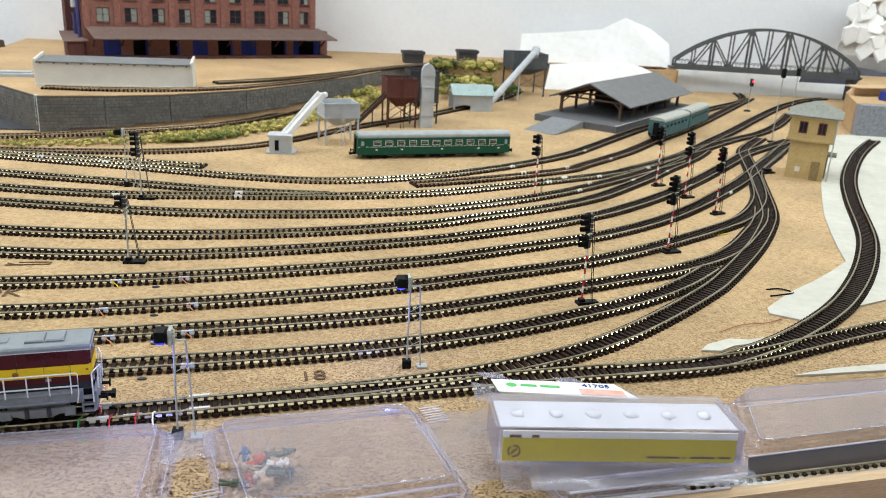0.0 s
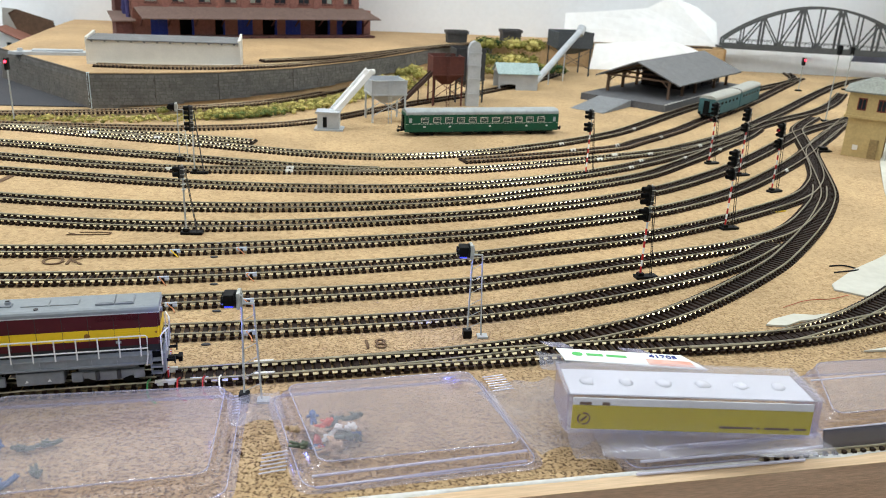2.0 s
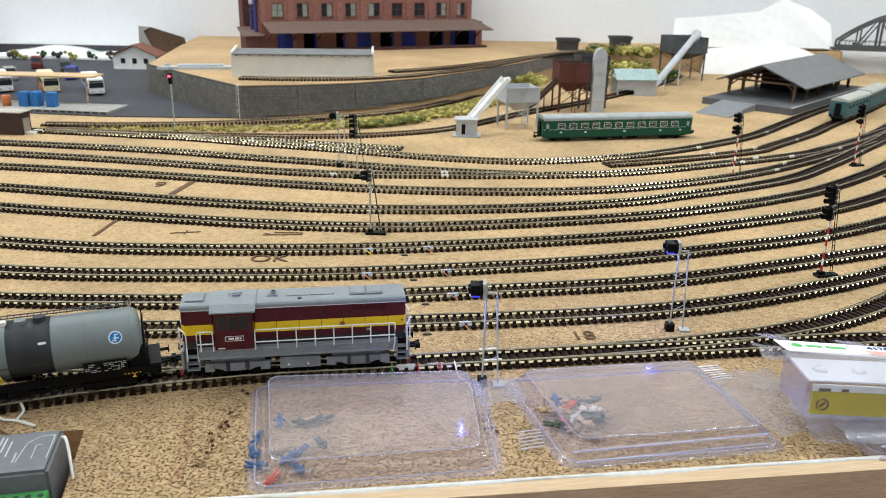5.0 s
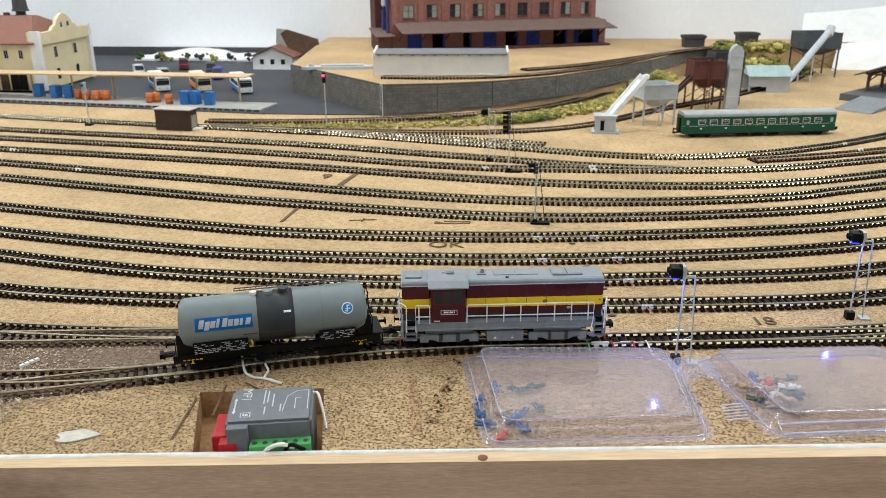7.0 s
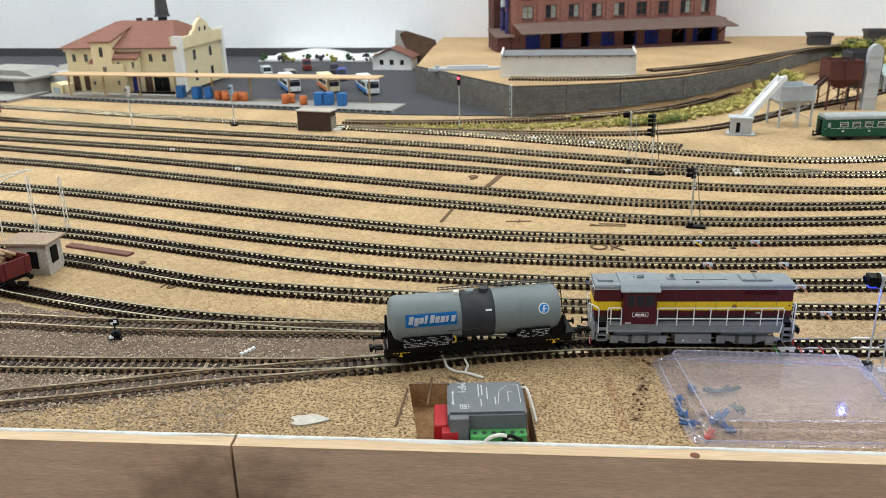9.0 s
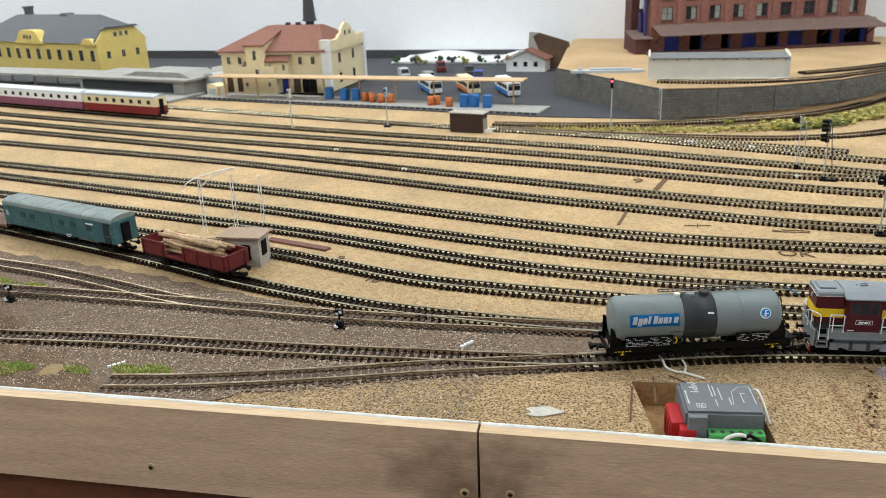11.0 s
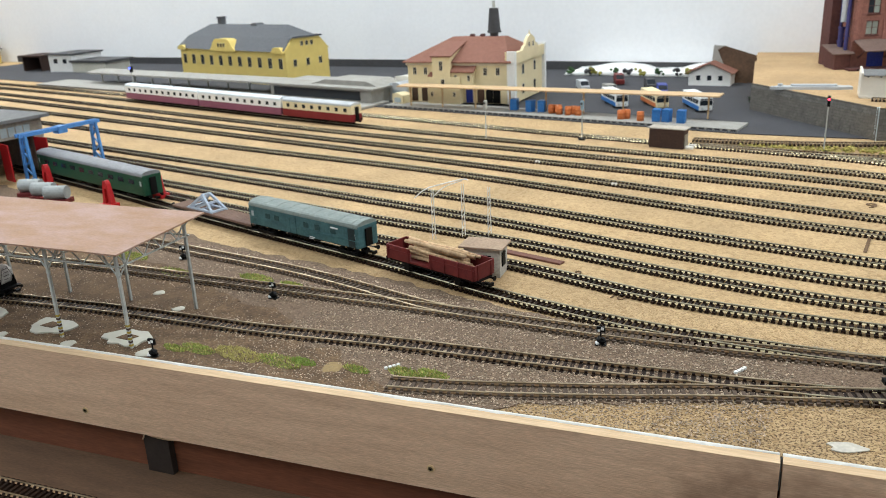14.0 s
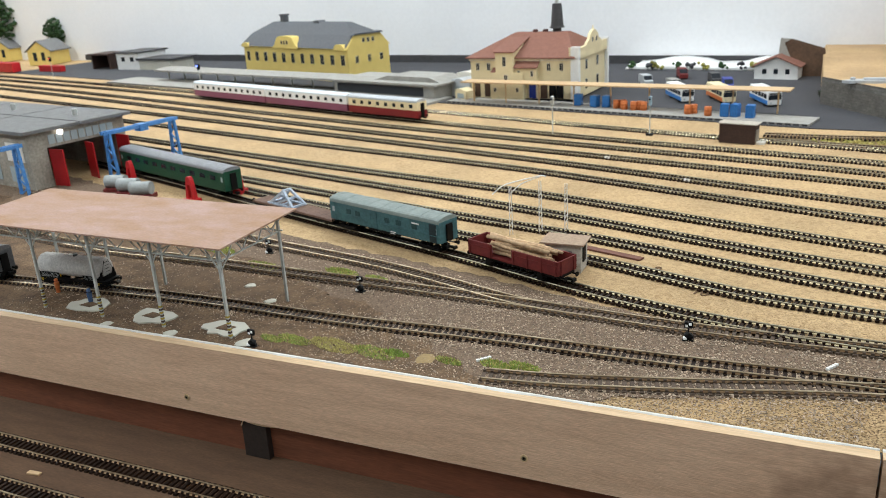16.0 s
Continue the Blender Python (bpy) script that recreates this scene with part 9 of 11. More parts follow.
for row in range(7):
    for col in range(10):
        px = -0.082 + 0.036 * col + (0.018 if row % 2 else 0) + rng.uniform(-0.008, 0.008)
        pz = 0.045 + 0.030 * row + rng.uniform(-0.007, 0.007)
        if px < -0.085 + 0.45 * max(0.0, pz - 0.09) or (px < -0.03 and pz < 0.055):
            continue
        nn = rng.randint(5, 7)
        bm = bmesh.new()
        tilt = pose(px, -rng.uniform(0.001, 0.008), pz, rng.uniform(-20, 20), rng.uniform(-25, 25), rng.uniform(-16, 16))
        pts = []
        for j in range(nn):
            a = math.tau * j / nn + rng.uniform(-0.35, 0.35)
            pts.append((rng.uniform(0.018, 0.027) * math.cos(a), rng.uniform(0.018, 0.032) * math.sin(a)))
        loft(bm, [[tuple(tilt @ Vector((x * w, y, z * w))) for x, z in pts] for w, y in ((1.0, 0.003), (0.98, -0.0012), (0.88, -0.0026))])
        part("slab", bm, PLASTER, rock)
bm = bmesh.new()
box(bm, 0.71, 1.355, 0.0, 1.25, 1.375, 0.052)
solid("wall_grey", bm, material("grey_stone_wall", srgb(150, 152, 158), 0.85, scale=220, other=srgb(118, 120, 126), bump=0.6, bump_scale=500, amount=0.9), "grey embossed stone wall beyond the branch line", "retaining wall", kind="structure")
bm = bmesh.new()
prism(bm, [(0.71, 1.377), (1.25, 1.377), (1.25, 1.95), (0.96, 1.95), (0.93, 1.80), (0.76, 1.52)], 2, 0.001, 0.0525)
solid("raised_ground", bm, CORK_PALE, "raised tan ground beyond the grey wall", "raised ground", kind="structure")
bm = bmesh.new()
box(bm, -0.02, -0.012, 0, 0.02, 0.012, 0.016, bevel=0.001)
solid("blue_box", bm, BLUE_DOOR, "small blue box on the raised ground", "box", m=pose(0.80, 1.43, 0.0525, 0, 0, 10))
bm = bmesh.new()
box(bm, -0.05, -0.003, 0, 0.05, 0.003, 0.014)
box(bm, -0.05, -0.02, 0.014, 0.05, 0.02, 0.016)
solid("plank_table", bm, PLANK, "pale wooden strip construction on the raised ground", "wooden strip", m=pose(0.80, 1.50, 0.0525, 0, 0, 20))

# ---- the station side ----
bm = bmesh.new()
prism(bm, [(-3.3, 1.045), (-1.9, 1.035), (-1.38, 1.035), (-0.70, 1.03), (-0.60, 1.045), (-0.515, 1.062), (-0.70, 1.26), (-0.78, 1.60), (-0.80, wall_y(-0.80)), (-3.3, wall_y(-3.3))], 2, 0.0003, 0.0015)
solid("asphalt_yard", bm, ASPHALT, "dark grey asphalt forecourt behind the platform", "asphalt yard", kind="structure")
bm = bmesh.new()
prism(bm, [(-3.4, wall_y(-3.4) - 0.0025), (-0.87, wall_y(-0.87) - 0.0025), (-0.87, wall_y(-0.87) - 0.0005), (-3.4, wall_y(-3.4) - 0.0005)], 2, 0.0015, 0.022)
solid("baseboard", bm, DARK_GREY, "dark strip along the foot of the wall", "strip", kind="structure")


def platform(x0, y0, x1, y1, w, label):
    ln = math.hypot(x1 - x0, y1 - y0)
    top = thing("platform", pose(x0, y0, 0, 0, 0, math.degrees(math.atan2(y1 - y0, x1 - x0))), label, "platform", kind="structure")
    bm = bmesh.new()
    box(bm, 0, 0, 0.0005, ln, w, 0.0050)
    part("slab", bm, CONCRETE, top)
    n = int(ln / 0.012)
    bm = bmesh.new()
    for k in range(n):
        box(bm, ln * k / n + 0.002, -0.0006, 0.0018, ln * (k + 1) / n - 0.002, 0.0, 0.0042)
    part("edge_block", bm, DARK_GREY, top)["kind"] = "stuff"
    return top


platform(-1.40, 1.040, -0.705, 1.040, 0.062, "long grey concrete station platform with blocked edge")
platform(-2.60, 0.995, -1.42, 0.985, 0.10, "grey concrete platform beside the railcars")


def window_on(parent, x, y, z0, z1, w, frame, axis="y", arch=False, sign=-1):
    """A window proud of a wall by a hair: frame, pane and sill. sign: the way it looks."""
    bm = bmesh.new()
    a = (x - w / 2, z0, x + w / 2, z1)
    t = 0.0008
    if axis == "y":
        box(bm, a[0], y + sign * t, a[1], a[2], y, a[3])
    else:
        box(bm, y, a[0], a[1], y + sign * t, a[2], a[3])
    win = part("window", bm, frame, parent)
    for i in (0, 1):
        bm = bmesh.new()
        g = 0.0009
        u0 = x - w / 2 + g + i * (w / 2 - g / 2)
        u1 = u0 + w / 2 - 1.5 * g
        if axis == "y":
            box(bm, u0, y + sign * (t + 0.0004), z0 + g, u1, y + sign * t, z1 - g)
        else:
            box(bm, y + sign * t, u0, z0 + g, y + sign * (t + 0.0004), u1, z1 - g)
        part("pane", bm, GLASS_DARK, win)
    return win


def station():
    top = thing("station_building", pose(-1.376, 1.095, 0.005, 0, 0, 10), "cream station building with red-brown tiled hipped roof", "station")
    W, D, He, Hr = 0.224, 0.186, 0.080, 0.120
    trim = material("stone_trim", srgb(222, 212, 190), 0.7, scale=80)
    shade = material("brown_shade", srgb(82, 62, 50), 0.8, scale=60)
    bm = bmesh.new()
    box(bm, 0.0, 0.0, 0.0, W, D, He)
    body = part("main_block", bm, CREAM, top)
    bm = bmesh.new()
    e = 0.008
    loft(bm, [[(-e, -e, He - 0.002), (W - 0.001, -e, He - 0.002), (W - 0.001, D + e, He - 0.002), (-e, D + e, He - 0.002)],
              [(-e, -e, He), (W - 0.001, -e, He), (W - 0.001, D + e, He), (-e, D + e, He)],
              [(0.064, 0.082, Hr), (W - 0.046, 0.082, Hr), (W - 0.046, 0.100, Hr), (0.064, 0.100, Hr)]])
    part("roof", bm, TILE_RED, top, "red-brown tiled hipped roof")
    bm = bmesh.new()
    box(bm, -0.003, -0.003, He - 0.007, W - 0.006, -0.0002, He - 0.0025)
    part("cornice", bm, trim, top)
    # the projecting bay: a low porch, a tall middle under a shed roof, a lower right half
    bm = bmesh.new()
    box(bm, 0.050, -0.016, 0.0, 0.120, 0.0, 0.052)
    porch = part("porch", bm, CREAM, top)
    bm = bmesh.new()
    prism(bm, [(-0.016, 0.052), (0.0, 0.052), (0.0, 0.060)], 0, 0.050, 0.061)
    part("porch_roof", bm, TILE_RED, porch)
    bm = bmesh.new()
    prism(bm, [(-0.0155, 0.052), (0.0, 0.052), (0.050, 0.080), (0.050, 0.107), (-0.0155, 0.090)], 0, 0.062, 0.100)
    bay = part("bay", bm, CREAM, top)
    bm = bmesh.new()
    prism(bm, [(-0.019, 0.0900), (0.062, 0.1115), (0.062, 0.1135), (-0.019, 0.0925)], 0, 0.059, 0.104)
    part("bay_roof", bm, TILE_RED, bay)
    bm = bmesh.new()
    prism(bm, [(-0.012, 0.030), (0.0, 0.030), (0.0, 0.072), (-0.012, 0.062)], 0, 0.1005, 0.146)
    low = part("low_bay", bm, CREAM, top)
    bm = bmesh.new()
    prism(bm, [(-0.016, 0.0600), (0.012, 0.0810), (0.012, 0.0835), (-0.016, 0.0625)], 0, 0.1005, 0.150)
    part("bay_roof", bm, TILE_RED, low)
    # the end wall with its ornamental gable and white corner piers
    mid = D / 2
    bm = bmesh.new()
    prism(bm, [(0.0, He - 0.004), (D, He - 0.004), (D, 0.096), (mid + 0.046, 0.097), (mid + 0.040, 0.103), (mid + 0.030, 0.105), (mid + 0.024, 0.114), (mid + 0.012, 0.121), (mid, 0.124), (mid - 0.012, 0.121), (mid - 0.024, 0.114), (mid - 0.030, 0.105),
               (mid - 0.040, 0.103), (mid - 0.046, 0.097), (0.0, 0.096)], 0, W - 0.0008, W + 0.005)
    gable = part("gable", bm, CREAM, top, "curved ornamental gable")
    bm = bmesh.new()
    box(bm, W - 0.014, -0.0025, He - 0.004, W + 0.0052, 0.0, 0.098)
    part("parapet", bm, CREAM, gable)
    for y in (-0.004, D - 0.008):
        bm = bmesh.new()
        box(bm, W - 0.010, y, 0.0, W + 0.0062, y + 0.010, 0.099)
        part("corner_pier", bm, WHITE_PAINT, top, "white corner pier")
    bm = bmesh.new()
    rod(bm, (W + 0.002, mid, 0.123), (W + 0.002, mid, 0.131), 0.0022, 8, 0.0008)
    part("finial", bm, CREAM, gable)
    # openings
    for x in (0.016, 0.040, 0.168, 0.194):
        window_on(body, x, 0.0, 0.054, 0.069, 0.008, trim)
    for x in (0.060, 0.108):
        window_on(porch, x, -0.016, 0.014, 0.023, 0.006, trim)
    window_on(bay, 0.081, -0.0155, 0.064, 0.083, 0.008, trim)
    window_on(porch, 0.084, -0.016, 0.034, 0.048, 0.008, trim)
    for x in (0.110, 0.138):
        window_on(low, x, -0.012, 0.044, 0.056, 0.006, trim)
    for z0, z1 in ((0.012, 0.032), (0.050, 0.070)):
        for y in (0.058, 0.128):
            window_on(body, y, W, z0, z1, 0.012, trim, axis="x", sign=1)
    for y in (mid - 0.012, mid + 0.012):
        window_on(gable, y, W + 0.005, 0.100, 0.110, 0.008, trim, axis="x", sign=1)
    # brown plates stand for the shaded recesses under the canopy
    for k, x in enumerate((0.014, 0.036)):
        bm = bmesh.new()
        box(bm, x - 0.006, -0.0015, 0.002, x + 0.006, -0.0001, 0.030)
        part("doorway", bm, shade, body)
    for x, mt in ((0.134, BLUE_DOOR), (0.158, shade), (0.176, BLACK), (0.191, BLACK)):
        bm = bmesh.new()
        box(bm, x - 0.007, -0.0015, 0.001, x + 0.007, -0.0001, 0.031)
        part("door", bm, mt, body)
    for x in (0.106, 0.128):
        bm = bmesh.new()
        box(bm, x - 0.004, 0.086, Hr - 0.006, x + 0.004, 0.094, Hr + 0.005)
        part("chimney", bm, BRICK_DARK, top)
    # dark tapered spire on the roof
    sx, sy = 0.150, 0.098
    bm = bmesh.new()
    rod(bm, (sx, sy, 0.110), (sx, sy, 0.127), 0.0085, 20)
    rod(bm, (sx, sy, 0.127), (sx, sy, 0.130), 0.0150, 20, 0.0140)
    rod(bm, (sx, sy, 0.130), (sx, sy, 0.174), 0.0130, 20, 0.0092)
    tw = part("tower_spire", bm, DARK_GREY, top, "dark slate tower top")
    bm = bmesh.new()
    rod(bm, (sx, sy, 0.174), (sx, sy, 0.188), 0.0036, 12, 0.0030)
    part("finial", bm, STEEL_PALE, tw)
    return top


station()


def platform_roof():
    a, b = Vector((-1.360, 1.045, 0.0)), Vector((-0.752, 1.105, 0.0))
    ln = (b - a).length
    top = thing("platform_canopy", pose(a.x, a.y, 0, 0, 0, math.degrees(math.atan2(b.y - a.y, b.x - a.x))), "long unpainted wooden platform canopy on thin posts", "canopy")
    bm = bmesh.new()
    prism(bm, [(-0.012, 0.0435), (0.026, 0.0435), (0.026, 0.0455), (-0.012, 0.0455)], 0, 0.0, ln)
    part("roof_plank", bm, PLANK, top, "pale wooden plank")
    for k in range(9):
        x = 0.02 + (ln - 0.04) * k / 8
        bm = bmesh.new()
        bar(bm, (x, 0.007, 0.005), (x, 0.007, 0.0435), 0.0024, 0.0024)
        part("post", bm, PLANK, top)


platform_roof()


def barrel(x, y, mat, label):
    top = thing("barrel", pose(x, y, 0.005), label, "barrel", "barrels on the platform")
    bm = bmesh.new()
    rings = []
    n = 12
    for z, r in ((0, 0.0056), (0.0005, 0.0060), (0.0045, 0.0060), (0.005, 0.0064), (0.0055, 0.0060), (0.0095, 0.0060), (0.010, 0.0064), (0.0105, 0.0060), (0.0145, 0.0060), (0.015, 0.0056)):
        rings.append([(r * math.cos(2 * math.pi * i / n), r * math.sin(2 * math.pi * i / n), z) for i in range(n)])
    loft(bm, rings)
    part("drum", bm, mat, top, smooth=True)
    bm = bmesh.new()
    rod(bm, (0.002, 0, 0.015), (0.002, 0, 0.0158), 0.0012, 8)
    part("bung", bm, mat, top)


def locker(x, y, turn):
    top = thing("portable_toilet", pose(x, y, 0.005, 0, 0, turn), "blue plastic cabin standing on the platform", "cabin", "blue cabins on the platform")
    bm = bmesh.new()
    box(bm, -0.0066, -0.0066, 0.0, 0.0066, 0.0066, 0.0185, bevel=0.0008)
    body = part("wall_shell", bm, BLUE_BARREL, top)
    bm = bmesh.new()
    prism(bm, [(-0.0070, 0.0180), (0.0070, 0.0180), (0.0058, 0.0205), (-0.0058, 0.0205)], 1, -0.0070, 0.0070)
    part("roof", bm, BLUE_BARREL, top)
    bm = bmesh.new()
    box(bm, -0.0045, -0.0070, 0.0012, 0.0045, -0.0065, 0.0165)
    part("door", bm, BLUE_BARREL, body)


for lx, ly, la in ((-1.121, 1.080, 8), (-1.084, 1.074, -6), (-1.063, 1.080, 4), (-0.842, 1.062, 12), (-0.826, 1.066, -5), (-0.801, 1.064, 6)):
    locker(lx, ly, la)
for bx, by in ((-1.040, 1.072), (-1.029, 1.076), (-1.022, 1.066), (-1.004, 1.066), (-0.996, 1.073), (-0.987, 1.070), (-0.904, 1.062), (-0.897, 1.070), (-0.868, 1.058)):
    barrel(bx, by, ORANGE, "orange plastic barrel standing on the platform")


def bus(x, y, turn, mat, label):
    top = thing("bus", pose(x, y, 0.0015, 0, 0, turn), label, "bus", "parked buses")
    L, W, H = 0.098, 0.0118, 0.027
    bm = bmesh.new()
    box(bm, -W, 0.0, 0.003, W, L, H, bevel=0.0018)
    body = part("body", bm, mat, top)
    bm = bmesh.new()
    box(bm, -W + 0.0012, -0.0003, 0.0125, W - 0.0012, 0.0004, 0.0205)
    part("windscreen", bm, GLASS_DARK, body)
    bm = bmesh.new()
    box(bm, -W + 0.002, -0.0004, 0.0212, W - 0.002, 0.0003, 0.0238)
    part("destination_box", bm, DARK_GREY, body)
    for s in (-1, 1):
        for k in range(5):
            bm = bmesh.new()
            box(bm, s * W - 0.0003, 0.008 + 0.0155 * k, 0.0135, s * W + 0.0003, 0.021 + 0.0155 * k, 0.021)
            part("side_window", bm, GLASS_DARK, body)
        bm = bmesh.new()
        box(bm, s * W - 0.0004, 0.002, 0.004, s * W + 0.0004, L - 0.002, 0.0110)
        part("stripe", bm, BLUE_BARREL if mat is WHITE_PAINT else ORANGE, body)
        bm = bmesh.new()
        rod(bm, (s * 0.0065, -0.0004, 0.007), (s * 0.0065, 0.0004, 0.007), 0.0013, 10)
        part("headlight", bm, GLASS_PALE, body)
        for y0 in (0.016, 0.068):
            bm = bmesh.new()
            rod(bm, (s * W - s * 0.003, y0, 0.0042), (s * W + s * 0.0002, y0, 0.0042), 0.0042, 14)
            part("wheel", bm, BLACK, top)


bus(-0.951, 1.178, 40, WHITE_PAINT, "white bus with blue stripe parked on the forecourt")
bus(-0.880, 1.192, 38, CREAM, "cream and orange bus parked on the forecourt")
bus(-0.800, 1.186, 36, WHITE_PAINT, "white and blue bus parked on the forecourt")
for cx, cy, ct, mt, nm in ((-1.02, 1.30, 40, CONCRETE, "light grey"), (-1.10, 1.34, 38, GREY_PLASTIC, "grey"), (-0.98, 1.40, 30, DARK_GREY, "dark grey"), (-1.07, 1.45, 30, WOOD_RED, "dark red"), (-0.93, 1.33, 25, BLUE_DOOR, "dark blue")):
    car = thing("parked_van", pose(cx, cy, 0.0015, 0, 0, ct), f"{nm} van parked behind the buses", "van", "parked vans")
    bm = bmesh.new()
    prism(bm, [(0, 0.003), (0.055, 0.003), (0.055, 0.020), (0.016, 0.021), (0.006, 0.012), (0, 0.011)], 0, -0.009, 0.009)
    body = part("body", bm, mt, car)
    bm = bmesh.new()
    prism(bm, [(0.0070, 0.0125), (0.0152, 0.0200), (0.0149, 0.0204), (0.0065, 0.0128)], 0, -0.008, 0.008)
    part("windscreen", bm, GLASS_DARK, body)
    for s in (-1, 1):
        for y0 in (0.012, 0.044):
            bm = bmesh.new()
            rod(bm, (s * 0.0072, y0, 0.0036), (s * 0.0095, y0, 0.0036), 0.0036, 12)
            part("wheel", bm, BLACK, car)

# white house with red roof, and the brown cliff panel
wh = thing("white_house", pose(-0.936, 1.494, 0.0015, 0, 0, 6), "small white house with red tiled gable roof", "house")
bm = bmesh.new()
prism(bm, [(0, 0), (0.085, 0), (0.085, 0.026), (0.0425, 0.044), (0, 0.026)], 1, 0.0, 0.075)
body = part("wall_shell", bm, WHITE_PAINT, wh)
for s in (0, 1):
    bm = bmesh.new()
    a, b = ((-0.006, 0.0425) if s == 0 else (0.091, 0.0425))
    prism(bm, [(a, 0.0245), (b, 0.0455), (b, 0.0475), (a, 0.0265)], 1, -0.006, 0.080)
    part("roof_slope", bm, TILE_RED, wh)
for x in (0.02, 0.0425, 0.065):
    bm = bmesh.new()
    box(bm, x - 0.0042, -0.0006, 0.011, x + 0.0042, 0.0004, 0.021)
    part("window", bm, GLASS_DARK, body)
cliff = thing("cliff_panel", pose(-0.902, 1.545, 0.0, -6, 0, 14), "dark brown board leaning beside the raised ground", "board")
bm = bmesh.new()
prism(bm, [(0.040, 0.0), (0.092, 0.0), (0.090, 0.030), (0.086, 0.058), (0.022, 0.078), (0.008, 0.070)], 1, -0.003, 0.003)
part("panel", bm, material("cliff_brown", srgb(98, 76, 60), 0.9, other=srgb(70, 56, 46), scale=40, bump=0.6, bump_scale=200), cliff)
bm = bmesh.new()
prism(bm, [(0.026, 0.0), (0.040, 0.0), (0.008, 0.070), (0.022, 0.078), (0.000, 0.080), (-0.002, 0.050)], 1, -0.0055, -0.0032)
part("edge_strip", bm, CONCRETE, cliff, "grey edge of the board")

# pale cloth-covered heaps along the wall
bm = bmesh.new()
rows = []
for k in range(31):
    u = k / 30
    x = -1.27 + 0.34 * u
    h = 0.010 + 0.006 * noise.noise(Vector((x * 22, 2, 0))) + 0.006 * math.sin(x * 31)
    y = wall_y(x)
    rows.append([(x, y - 0.105, 0.0016), (x, y - 0.080, 0.010 + 0.4 * h), (x, y - 0.04, h), (x, y - 0.004, h + 0.006), (x, y - 0.004, 0.0016)])
loft(bm, rows)
solid("plaster_bank", bm, PLASTER, "low white plaster bank along the wall", "plaster bank", kind="structure", smooth=True)
rng = random.Random(17)
for k in range(9):
    x = -1.25 + 0.035 * k + rng.uniform(-0.01, 0.01)
    bm = bmesh.new()
    for j in range(8):
        clump(bm, rng.gauss(0, 0.006), rng.gauss(0, 0.003), 0.006 + rng.uniform(0, 0.012), rng.uniform(0.003, 0.006), 0.9, j + k, 1)
    solid("shrub", bm, (LEAF_DARK, DARK_GREY, FLOCK_OLIVE)[k % 3], "small dark shrub before the white bank", "shrub", group="shrubs along the wall", m=pose(x, wall_y(x) - 0.115, 0.001))


# the small brown hut among the tracks
hut = thing("track_hut", pose(-0.789, 0.893, 0, 0, 0, 2), "small dark brown track hut with pale flat roof", "hut")
bm = bmesh.new()
box(bm, 0, 0, 0, 0.050, 0.022, 0.0275)
body = part("wall_shell", bm, HUT_BROWN, hut)
bm = bmesh.new()
prism(bm, [(-0.002, 0.0276), (0.053, 0.0276), (0.053, 0.0288), (-0.002, 0.0292)], 1, -0.002, 0.024)
part("roof", bm, material("hut_roof_felt", srgb(178, 170, 158), 0.8, other=srgb(150, 142, 132), scale=60), hut, "pale flat roof")
bm = bmesh.new()
box(bm, 0.0502, 0.004, 0, 0.0512, 0.018, 0.020)
part("door", bm, material("hut_side", srgb(150, 142, 130), 0.8, scale=80), hut)
bm = bmesh.new()
box(bm, 0.0514, 0.004, 0, 0.062, 0.026, 0.003)
part("door_step", bm, OFFWHITE, hut)


